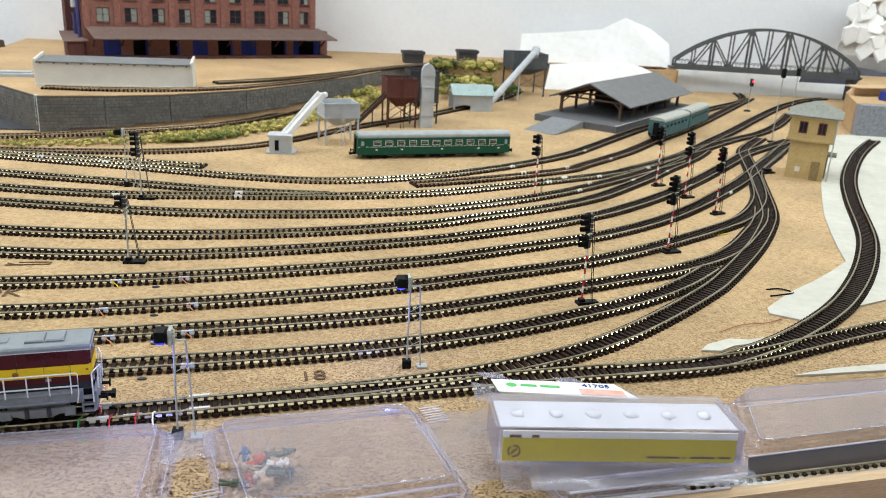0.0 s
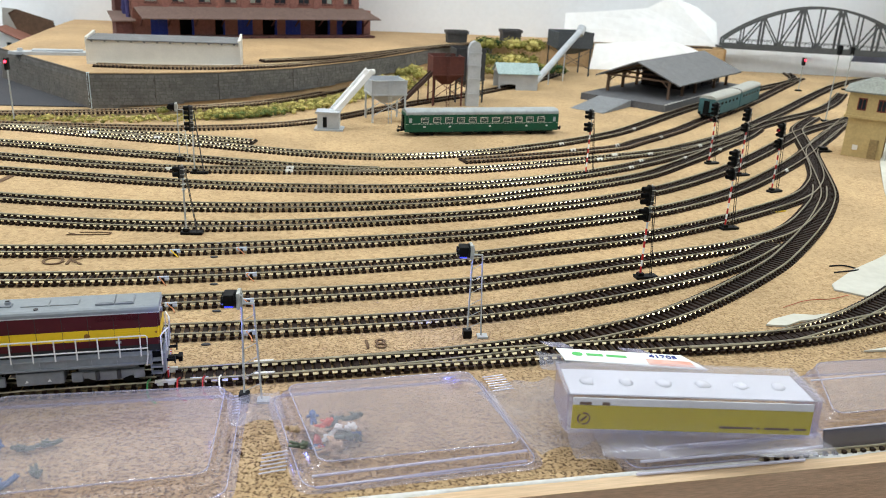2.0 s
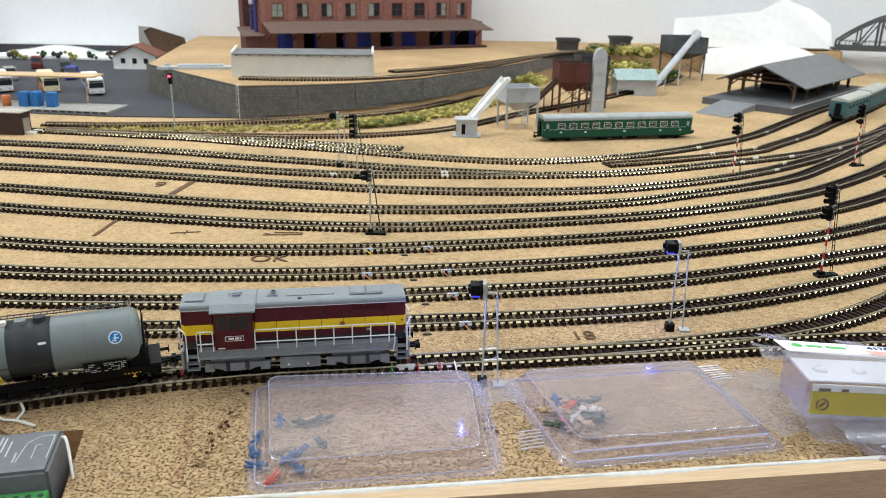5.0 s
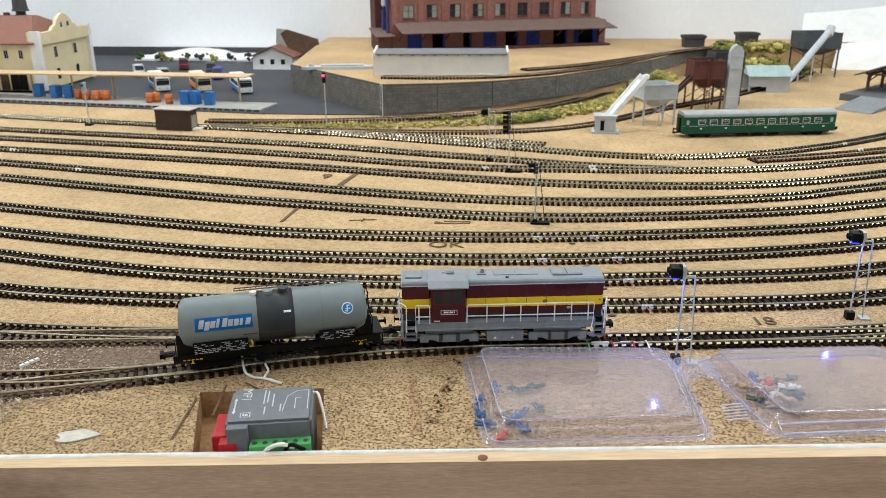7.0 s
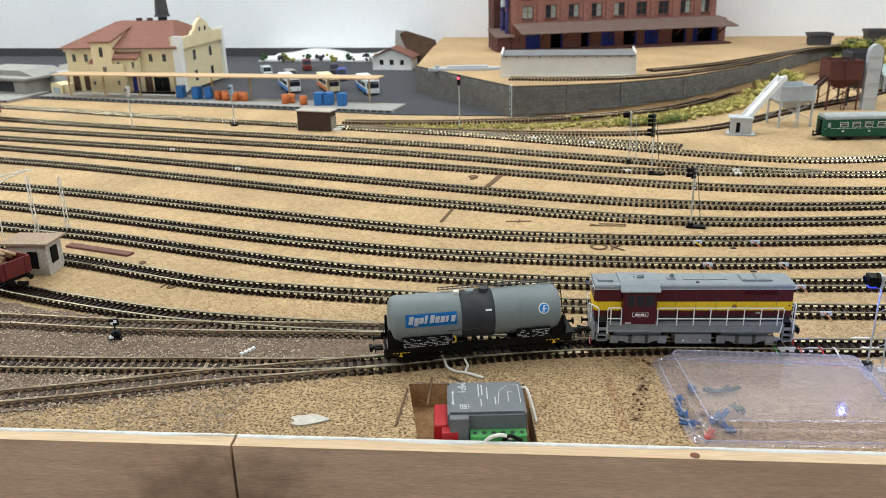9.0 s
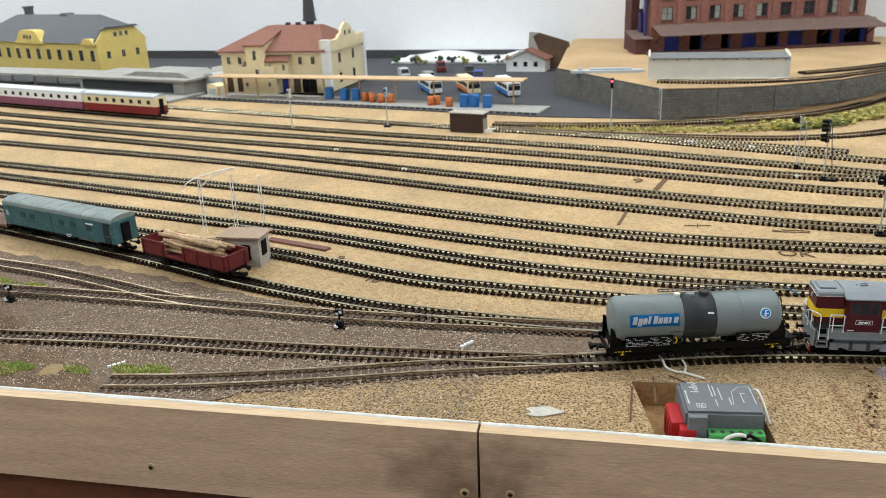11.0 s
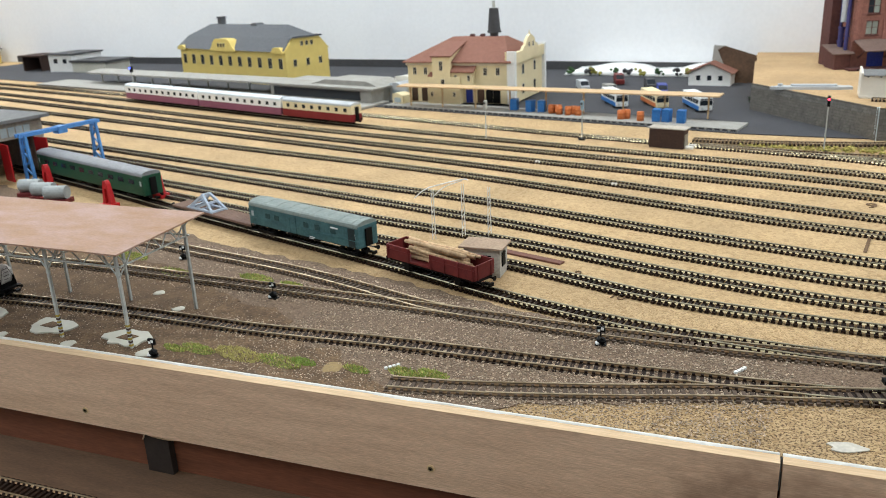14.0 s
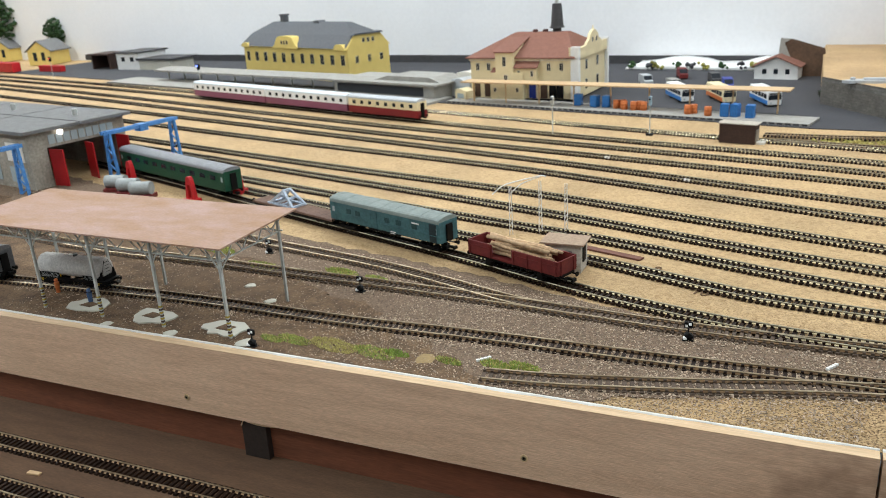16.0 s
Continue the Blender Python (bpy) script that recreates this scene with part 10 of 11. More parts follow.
# ---- the yellow station with its platform roof ----
def yellow_house():
    top = thing("yellow_house", pose(-2.278, 1.245, 0.0, 0, 0, -5.5), "long yellow house with dark slate half-hipped roof", "house")
    W, D, He, Hr = 0.452, 0.138, 0.084, 0.142
    trim = material("yellow_trim", srgb(226, 212, 168), 0.7, scale=80)
    bm = bmesh.new()
    box(bm, 0, 0, 0, W, D, He)
    body = part("wall_shell", bm, YELLOW_WALL, top)
    bm = bmesh.new()
    e = 0.007
    loft(bm, [[(-e, -e, He - 0.001), (W - 0.004, -e, He - 0.001), (W - 0.004, D + e, He - 0.001), (-e, D + e, He - 0.001)],
              [(0.010, 0.026, He + 0.030), (W - 0.004, 0.026, He + 0.030), (W - 0.004, D - 0.026, He + 0.030), (0.010, D - 0.026, He + 0.030)],
              [(0.070, D / 2 - 0.008, Hr), (W - 0.070, D / 2 - 0.008, Hr), (W - 0.070, D / 2 + 0.008, Hr), (0.070, D / 2 + 0.008, Hr)]])
    prism(bm, [(0.018, He + 0.030), (D - 0.018, He + 0.030), (D - 0.026, He + 0.034), (0.026, He + 0.034)], 0, W - 0.012, W + 0.006)
    part("roof", bm, SLATE, top, "dark slate roof")
    xs = [0.020 + (W - 0.040) * k / 10 for k in range(11)]
    for x in xs:
        window_on(body, x, 0.0, 0.042, 0.068, 0.0155, trim)
    for k in range(3):
        window_on(body, 0.028 + 0.041 * k, W, 0.046, 0.064, 0.011, trim, axis="x", sign=1)
    for x, w, h in ((0.205, 0.110, 0.027), (W - 0.024, 0.044, 0.010), (0.018, 0.036, 0.007)):
        bm = bmesh.new()
        half = [(0.5, 0.0), (0.46, 0.08), (0.40, 0.28), (0.35, 0.60), (0.29, 0.88), (0.20, 1.0)]
        out = [(x - w / 2, He - 0.004), (x + w / 2, He - 0.004)] + [(x + w * u, He + h * k) for u, k in half] + [(x - w * u, He + h * k) for u, k in half[::-1]]
        prism(bm, out, 1, -0.0078, 0.018 if w > 0.05 else 0.004)
        dormer = part("dormer", bm, YELLOW_WALL, top, "curved yellow gable front")
        for q in ((-0.012, 0.0, 0.012) if w > 0.05 else ()):
            window_on(dormer, x + q, -0.0078, He + 0.006, He + 0.017, 0.008, trim)
    bm = bmesh.new()
    prism(bm, [(-0.004, He - 0.002), (D + 0.004, He - 0.002), (D - 0.028, He + 0.031), (0.028, He + 0.031)], 0, W - 0.030, W + 0.0005)
    side = part("end_gable", bm, YELLOW_WALL, top)
    for q in (-0.016, 0.0, 0.016):
        window_on(side, D / 2 + q, W + 0.0005, He + 0.010, He + 0.022, 0.009, trim, axis="x", sign=1)
    bm = bmesh.new()
    box(bm, 0.104, D / 2 - 0.008, Hr - 0.01, 0.120, D / 2 + 0.008, Hr + 0.016)
    box(bm, 0.102, D / 2 - 0.010, Hr + 0.016, 0.122, D / 2 + 0.010, Hr + 0.020)
    part("chimney", bm, SLATE, top)
    bm = bmesh.new()
    prism(bm, [(0.250, Hr - 0.004), (0.282, Hr - 0.004), (0.274, Hr + 0.004), (0.258, Hr + 0.004)], 1, D / 2 - 0.012, D / 2 + 0.012)
    part("roof_turret", bm, SLATE, top)


yellow_house()


def flat_roof(x0, y0, x1, w, z, label, mat=None, turn=0):
    top = thing("platform_roof", pose(x0, y0, 0, 0, 0, turn), label, "platform roof")
    ln = x1 - x0
    bm = bmesh.new()
    prism(bm, [(-0.003, z), (w + 0.003, z), (w + 0.003, z + 0.004), (w / 2, z + 0.008), (-0.003, z + 0.004)], 0, 0, ln)
    part("roof", bm, mat or CONCRETE, top)
    n = max(2, int(ln / 0.07))
    for k in range(n + 1):
        bm = bmesh.new()
        bar(bm, (0.01 + (ln - 0.02) * k / n, w / 2, 0.004), (0.01 + (ln - 0.02) * k / n, w / 2, z), 0.003, 0.003)
        part("post", bm, STEEL_PALE, top)
    return top


flat_roof(-2.45, 1.060, -1.62, 0.075, 0.030, "long grey platform roof on thin posts")
ks = thing("waiting_hall", pose(-1.74, 1.062, 0.0, 0, 0, -2), "grey flat-roofed waiting hall beside the platform", "hall")
bm = bmesh.new()
box(bm, 0.0, 0.0, 0.0, 0.30, 0.11, 0.030)
part("wall_shell", bm, CONCRETE, ks)
bm = bmesh.new()
box(bm, -0.006, -0.008, 0.030, 0.31, 0.12, 0.034)
part("roof", bm, CONCRETE, ks)
bm = bmesh.new()
prism(bm, [(0.12, 0.034), (0.30, 0.034), (0.27, 0.044), (0.15, 0.044)], 1, 0.02, 0.10)
part("roof_light", bm, CONCRETE, ks)
bm = bmesh.new()
box(bm, 0.01, -0.0012, 0.008, 0.27, -0.0002, 0.026)
part("glazed_front", bm, GLASS_DARK, ks)
for px, py, w, h, mt, lb in ((-1.40, 1.07, 0.030, 0.024, CREAM, "cream kiosk beside the platform"), (-1.44, 1.11, 0.055, 0.038, GREY_PLASTIC, "pale grey kiosk with sloping roof"), (-1.47, 1.17, 0.075, 0.044, OFFWHITE, "whitish stepped hall beside the station")):
    kio = thing("kiosk", pose(px, py, 0.0015, 0, 0, -8), lb, "kiosk", "kiosks")
    bm = bmesh.new()
    prism(bm, [(0, 0), (w, 0), (w, h * 0.8), (w * 0.4, h), (0, h * 0.92)], 1, 0, w * 0.9)
    part("wall_shell", bm, mt, kio)
    bm = bmesh.new()
    box(bm, w * 0.2, -0.0008, h * 0.2, w * 0.8, 0.0, h * 0.6)
    part("window", bm, GLASS_PALE, kio)

far = thing("white_works", pose(-2.90, 1.215, 0.0015, 0, 0, 10), "low white industrial building with dark flat roof", "building")
bm = bmesh.new()
box(bm, 0, 0, 0, 0.10, 0.12, 0.052)
body = part("wall_shell", bm, WHITE_PAINT, far)
bm = bmesh.new()
box(bm, 0.10, 0.0, 0, 0.24, 0.10, 0.030)
part("low_wing", bm, PLASTER_GREY, far)
bm = bmesh.new()
box(bm, 0.095, -0.006, 0.030, 0.25, 0.11, 0.036)
part("wing_roof", bm, DARK_GREY, far)
bm = bmesh.new()
box(bm, -0.006, -0.006, 0.052, 0.106, 0.126, 0.056)
part("roof", bm, DARK_GREY, far)
for x in (0.02, 0.06):
    window_on(body, x + 0.01, 0.0, 0.026, 0.040, 0.016, DARK_GREY)
sh = thing("dark_shed", pose(-3.03, 1.20, 0.0015, 0, 0, 10), "small dark open shed beside the works", "shed")
bm = bmesh.new()
for a in ((0, 0, 0, 0.004, 0.08, 0.045), (0.08, 0, 0, 0.084, 0.08, 0.045), (0, 0.076, 0, 0.084, 0.08, 0.045), (-0.005, -0.008, 0.045, 0.09, 0.085, 0.050)):
    box(bm, *a)
part("frame", bm, HUT_BROWN, sh)


def small_house(x, y, turn, label):
    top = thing("small_house", pose(x, y, 0.0015, 0, 0, turn) @ Matrix.Diagonal((0.85, 0.85, 0.85, 1)), label, "house", "small yellow houses")
    bm = bmesh.new()
    prism(bm, [(0, 0), (0.11, 0), (0.11, 0.060), (0.055, 0.098), (0, 0.060)], 1, 0.0, 0.13)
    body = part("wall_shell", bm, YELLOW_WALL, top)
    for s in (0, 1):
        bm = bmesh.new()
        a, b = ((-0.010, 0.055) if s == 0 else (0.120, 0.055))
        prism(bm, [(a, 0.056), (b, 0.100), (b, 0.104), (a, 0.060)], 1, -0.006, 0.136)
        part("roof_slope", bm, ROOF_GREY, top)
    for q in (0.035, 0.075):
        window_on(body, q, 0.0, 0.018, 0.054, 0.018, material("green_shutter", srgb(40, 80, 50), 0.7, scale=90) if "green_shutter" not in bpy.data.materials else bpy.data.materials["green_shutter"])


small_house(-3.47, 1.20, 26, "small yellow house with grey gable roof and green windows")
small_house(-3.86, 1.24, 20, "yellow gabled house at the far end of the layout")
bm = bmesh.new()
box(bm, 0, 0, 0, 0.16, 0.03, 0.032, bevel=0.003)
solid("red_railbus", bm, RED_PLASTIC, "red and yellow railbus far down the line", "railbus", m=pose(-3.42, 1.03, 0.004, 0, 0, 4))
bm = bmesh.new()
box(bm, 0, 0, 0, 0.12, 0.02, 0.02, bevel=0.002)
solid("red_crate", bm, RED_PLASTIC, "dark red low wall at the far end", "low wall", m=pose(-3.20, 1.10, 0.002, 0, 0, 6))

# ---- the depot: ballasted ground, canopy, workshop ----
def ragged(points, reach, seed):
    """A plan outline with its long edges broken up unevenly."""
    out = []
    for (xa, ya), (xb, yb) in zip(points, points[1:] + points[:1]):
        ln = math.hypot(xb - xa, yb - ya)
        n = max(1, int(ln / 0.006))
        for k in range(n):
            u = k / n
            x, y = xa + (xb - xa) * u, ya + (yb - ya) * u
            if y > rim_y(x) + 0.004:
                x += reach * noise.noise(Vector((x * 60, y * 60, seed)))
                y += reach * noise.noise(Vector((x * 60, y * 60, seed + 9)))
                y = max(y, rim_y(x) + 0.002)
            out.append((x, y))
    return out


bm = bmesh.new()
prism(bm, ragged([(-1.75, rim_y(-1.75) + 0.001), (-0.60, rim_y(-0.60) + 0.001), (-0.585, 0.158), (-0.50, 0.212), (-0.47, 0.238), (-0.43, 0.262), (-0.395, 0.284), (-0.380, 0.302), (-0.40, 0.316), (-0.44, 0.318), (-0.54, 0.283), (-0.66, 0.285), (-0.80, 0.290), (-1.0, 0.285), (-1.2, 0.30), (-1.75, 0.33)], 0.007, 3), 2, 0.0002, 0.0009)
solid("ballast_bed", bm, BALLAST, "grey-brown ballast around the depot tracks", "ballast", kind="structure")
bm = bmesh.new()
prism(bm, ragged([(-1.75, rim_y(-1.75) + 0.001), (-0.66, rim_y(-0.66) + 0.001), (-0.70, 0.148), (-0.76, 0.158), (-0.82, 0.186), (-0.90, 0.196), (-0.98, 0.214), (-1.10, 0.214), (-1.30, 0.205), (-1.75, 0.22)], 0.012, 5), 2, 0.0009, 0.0013)
solid("soil_strip", bm, SOIL, "dark brown soil between the depot track and rim", "soil", kind="structure")


def loose_stones():
    """Loose ballast stones between and beside the old sleepers."""
    rng = random.Random(31)
    verts, faces = [], []

    def stone(x, y, r, z):
        i = len(verts)
        pts = [(1, 0, 0), (-1, 0, 0), (0, 1, 0), (0, -1, 0), (0, 0, 1), (0, 0, -0.4)]
        a = rng.uniform(0, 6.28)
        c, s = math.cos(a), math.sin(a)
        for px, py, pz in pts:
            k = r * rng.uniform(0.7, 1.3)
            verts.append((x + (px * c - py * s) * k, y + (px * s + py * c) * k, z + pz * k * 0.8))
        for f in ((0, 2, 4), (2, 1, 4), (1, 3, 4), (3, 0, 4), (2, 0, 5), (1, 2, 5), (3, 1, 5), (0, 3, 5)):
            faces.append(tuple(i + q for q in f))
    for key, x0, x1, per in (("front", -0.75, -0.42, 26), ("main", -1.15, -0.45, 20), ("depot", -1.1, -0.42, 18), ("depot_back", -1.1, -0.66, 12)):
        for p in LINES[key]:
            if x0 < p[0] < x1:
                for _ in range(per):
                    d = rng.uniform(-0.020, 0.020)
                    px, py = p[0] + rng.uniform(-0.0035, 0.0035), p[1] + d
                    if py > rim_y(px) + 0.003:
                        stone(px, py, rng.uniform(0.0005, 0.0010), 0.0012 if abs(d) > 0.011 else 0.0013)
    for _ in range(3500):
        px = rng.uniform(-1.12, -0.72)
        py = rng.uniform(rim_y(px) + 0.004, 0.24)
        stone(px, py, rng.uniform(0.0003, 0.0007), 0.0015)
    for _ in range(9000):
        px = rng.uniform(-0.80, -0.45)
        py = rng.uniform(rim_y(px) + 0.004, 0.285)
        if py < 0.14 + (px + 0.75) * 0.40 + 0.15:
            stone(px, py, rng.uniform(0.0004, 0.0009), 0.0012)
    me = bpy.data.meshes.new("loose_ballast")
    me.from_pydata(verts, [], faces)
    me.materials.append(STONE_BIT)
    tagged(new("loose_ballast", me), "loose grey ballast stones between the old sleepers", "ballast", kind="stuff")


loose_stones()

CAN_ANG = math.degrees(math.atan2(0.078 - 0.025, -0.869 + 1.094))


HAZARD = material("faded_yellow", srgb(170, 148, 60), 0.7, other=srgb(130, 112, 50), scale=200)


def fuel_canopy():
    top = thing("depot_canopy", pose(-0.869, 0.079, 0, 0, 0, CAN_ANG), "steel lattice canopy with a rusty pink flat roof", "canopy")
    L, W, H = 0.285, 0.094, 0.0765
    bm = bmesh.new()
    prism(bm, [(-0.003, H + 0.0010), (W + 0.003, H + 0.0030), (W + 0.003, H + 0.0042), (-0.003, H + 0.0022)], 0, -L, 0.006)
    part("roof_sheet", bm, CANOPY_PINK, top, "rusty pink roof sheet")
    xs = [-0.004, -0.072, -0.140, -0.208, -0.276]
    for x in xs:
        for y in (0.006, W - 0.012):
            bm = bmesh.new()
            bar(bm, (x, y, 0.0012), (x, y, H), 0.0021, 0.0021)
            post = part("post", bm, STEEL_PALE, top)
            for k in range(7 if y < 0.01 else 0):
                b2 = bmesh.new()
                box(b2, x - 0.00115, y - 0.00115, 0.003 + 0.0026 * k, x + 0.00115, y + 0.00115, 0.0046 + 0.0026 * k)
                part("hazard_band", b2, HAZARD if k % 2 == 0 else HUT_BROWN, post)
    for x in xs:
        bm = bmesh.new()
        bar(bm, (x, 0.0, H - 0.0006), (x, W, H + 0.0012), 0.0014, 0.0014)
        bar(bm, (x, 0.006, H - 0.012), (x, W - 0.012, H - 0.012), 0.0011, 0.0011)
        n = 8
        for k in range(n):
            y0, y1 = 0.006 + (W - 0.018) * k / n, 0.006 + (W - 0.018) * (k + 1) / n
            bar(bm, (x, y0, H - 0.012 if k % 2 else H), (x, y1, H if k % 2 else H - 0.012), 0.0008, 0.0008)
        part("cross_truss", bm, STEEL_PALE, top)
    for y in (0.006, W - 0.012):
        bm = bmesh.new()
        bar(bm, (-L, y, H), (0, y, H), 0.0014, 0.0014)
        bar(bm, (-L, y, H - 0.011), (0, y, H - 0.011), 0.0011, 0.0011)
        n = 24
        for k in range(n):
            bar(bm, (-L + L * k / n, y, H - 0.011 if k % 2 else H), (-L + L * (k + 1) / n, y, H if k % 2 else H - 0.011), 0.0007, 0.0007)
        part("long_truss", bm, STEEL_PALE, top)
    for x in xs[:4]:
        bm = bmesh.new()
        for s in (-1, 1):
            bar(bm, (x, 0.006, H - 0.020), (x + s * 0.012, 0.006, H - 0.003), 0.0009, 0.0009)
        part("knee_brace", bm, STEEL_PALE, top)


fuel_canopy()
for px, py, s in ((-0.892, 0.093, 1.0), (-0.968, 0.076, 1.0), (-1.040, 0.060, 1.0)):
    pad = thing("fuel_pad", pose(px, py, 0.0013, 0, 0, 14), "pale cracked plaster pad around a fuel shaft", "plaster pad", "plaster pads")
    bm = bmesh.new()
    rng = random.Random(int(-px * 1000))
    pts = [((0.020 + rng.uniform(-0.004, 0.004)) * math.cos(a), (0.013 + rng.uniform(-0.003, 0.003)) * math.sin(a)) for a in [2 * math.pi * k / 16 for k in range(16)]]
    prism(bm, pts, 2, 0.0, 0.0012)
    part("slab", bm, PLASTER_GREY, pad)
    # soil-coloured plate stands in for the dark hole in the pad
    bm = bmesh.new()
    prism(bm, [(-0.008, -0.004), (0.005, -0.005), (0.008, 0.003), (-0.004, 0.005)], 2, 0.0012, 0.0016)
    part("shaft_lid", bm, SOIL, pad)
for px, py, s in ((-0.858, 0.084, 0.8), (-0.925, 0.063, 0.7), (-0.99, 0.046, 0.6), (-0.905, 0.150, 0.6), (-0.95, 0.165, 0.6)):
    bm = bmesh.new()
    clump(bm, 0, 0, 0, 0.009 * s, 0.18, px * 50, 2)
    solid("plaster_patch", bm, PLASTER_GREY, "flat pale plaster patch on the soil", "plaster patch", m=pose(px, py, 0.0012), smooth=True)

# two tiny painted figurines under the canopy
for fx, fy, mt in ((-1.098, 0.062, ORANGE), (-1.045, 0.064, FIG_BLUE)):
    bm = bmesh.new()
    rod(bm, (0, 0, 0), (0, 0, 0.010), 0.0019, 8, 0.0024)
    clump(bm, 0, 0, 0.0122, 0.0018, 1.0, 1, 2)
    solid("figurine", bm, mt, "tiny painted figurine standing under the canopy", "figurine", group="figurines", m=pose(fx, fy, 0.0013))


def workshop():
    top = thing("workshop_hall", pose(-1.512, 0.248, 0.0, 0, 0, 4), "grey concrete workshop hall with open red doors", "workshop")
    D, H = 0.155, 0.080
    grime = material("workshop_wall", srgb(168, 162, 150), 0.85, other=srgb(126, 118, 106), scale=30, bump=0.3, bump_scale=300, amount=0.8)
    bm = bmesh.new()
    # front wall (looks along +x) with a wide doorway
    box(bm, -0.006, 0.0, 0.0, 0.0, 0.028, H)
    box(bm, -0.006, 0.140, 0.0, 0.0, D, H)
    box(bm, -0.006, 0.028, 0.056, 0.0, 0.140, H)
    box(bm, -0.45, 0.0, 0.0, -0.006, 0.006, H)
    box(bm, -0.45, D - 0.006, 0.0, -0.006, D, H)
    box(bm, -0.456, 0.0, 0.0, -0.45, D, H)
    body = part("wall_shell", bm, grime, top)
    for x0, x1 in ((-0.15, 0.01), (-0.305, -0.155), (-0.46, -0.31)):
        for y0, y1 in ((-0.008, D / 2 - 0.002), (D / 2 + 0.002, D + 0.008)):
            bm = bmesh.new()
            box(bm, x0, y0, H, x1, y1, H + 0.005, bevel=0.0008)
            part("roof_panel", bm, ROOF_GREY, top, "grey felt roof panel")
    for k in range(9):
        bm = bmesh.new()
        box(bm, 0.0002, 0.032 + 0.0117 * k, 0.060, 0.0010, 0.0415 + 0.0117 * k, 0.073)
        part("window", bm, GLASS_PALE, body)
    for k in range(6):
        bm = bmesh.new()
        box(bm, -0.055 - 0.07 * k, -0.0010, 0.040, -0.012 - 0.07 * k, -0.0002, 0.066)
        part("side_window", bm, OFFWHITE, body)
        bm = bmesh.new()
        box(bm, -0.055 - 0.07 * k, -0.0010, 0.010, -0.012 - 0.07 * k, -0.0002, 0.032)
        part("side_window", bm, GLASS_PALE, body)
    for y, a in ((0.030, 80), (0.138, -75), (0.086, -60)):
        bm = bmesh.new()
        box(bm, 0.0, -0.001, 0.002, 0.026, 0.001, 0.054)
        part("door", bm, RED_PLASTIC, top, "red folding door standing open", m=pose(0.001, y, 0, 0, 0, 90 - a if a > 0 else -(90 + a) + 20))
    bm = bmesh.new()
    box(bm, -0.40, 0.01, 0.0, -0.39, D - 0.01, H - 0.004)
    part("inner_wall", bm, DARK_GREY, top)
    bm = bmesh.new()
    rod(bm, (0.0005, 0.050, 0.0745), (0.005, 0.050, 0.0745), 0.0035, 12)
    part("wall_lamp", bm, WHITE_LAMP, top, "lit round wall lamp")
    for x in (-0.05, -0.22):
        bm = bmesh.new()
        rod(bm, (x, 0.11, H + 0.005), (x, 0.11, H + 0.014), 0.004, 10)
        part("roof_vent", bm, STEEL_PALE, top)


workshop()


def gantry(m, span, height, label):
    top = thing("gantry_crane", m, label, "gantry crane", "blue gantry cranes")
    for y in (0.0, span):
        for x in (-0.010, 0.010):
            bm = bmesh.new()
            bar(bm, (x, y, 0), (x * 0.5, y, height), 0.0036, 0.0036)
            part("leg", bm, BLUE_STEEL, top)
        bm = bmesh.new()
        for k in range(6):
            z0, z1 = height * k / 6, height * (k + 1) / 6
            w0, w1 = 0.010 - 0.005 * k / 6, 0.010 - 0.005 * (k + 1) / 6
            s = 1 if k % 2 else -1
            bar(bm, (s * w0, y, z0), (-s * w1, y, z1), 0.0018, 0.0018)
        part("lattice", bm, BLUE_STEEL, top)
    bm = bmesh.new()
    for x in (-0.004, 0.004):
        bar(bm, (x, -0.008, height), (x, span + 0.008, height), 0.0028, 0.005)
    part("beam", bm, BLUE_STEEL, top)
    bm = bmesh.new()
    box(bm, -0.007, span * 0.45, height - 0.007, 0.007, span * 0.45 + 0.014, height + 0.003)
    part("trolley", bm, BLUE_STEEL, top)


gantry(pose(-1.467, 0.342, 0, 0, 0, 4), 0.112, 0.068, "blue steel lattice gantry crane over the coach")
gantry(pose(-1.500, 0.140, 0, 0, 0, 4), 0.09, 0.068, "blue steel gantry crane beside the workshop")


def lifting_jack(x, y, turn):
    top = thing("lifting_jack", pose(x, y, 0, 0, 0, turn), "red workshop lifting jack beside the coach", "lifting jack", "lifting jacks")
    bm = bmesh.new()
    box(bm, -0.010, -0.007, 0, 0.010, 0.007, 0.006, bevel=0.0008)
    part("foot", bm, RED_PLASTIC, top)
    bm = bmesh.new()
    prism(bm, [(-0.008, 0.006), (-0.004, 0.030), (-0.002, 0.034), (0.002, 0.034), (0.004, 0.030), (0.008, 0.006), (0.003, 0.006), (0.002, 0.024), (-0.002, 0.024), (-0.003, 0.006)], 1, -0.003, 0.003)
    part("column", bm, RED_PLASTIC, top)


for jx, jy in ((-1.413, 0.336), (-1.249, 0.318), (-1.232, 0.378), (-1.40, 0.395)):
    lifting_jack(jx, jy, 5)
for wx, wy in ((-1.40, 0.305), (-1.365, 0.302), (-1.332, 0.300)):
    cyl = thing("metal_drum", pose(wx, wy, 0.0, 0, 0, 30), "dull silver drum lying on a red cradle", "drum", "drums by the workshop")
    bm = bmesh.new()
    box(bm, -0.016, -0.010, 0, 0.016, 0.010, 0.006, bevel=0.0008)
    part("cradle", bm, WOOD_RED, cyl)
    bm = bmesh.new()
    rod(bm, (-0.014, 0, 0.014), (0.014, 0, 0.014), 0.0085, 20)
    part("drum", bm, ROOF_SILVER, cyl)

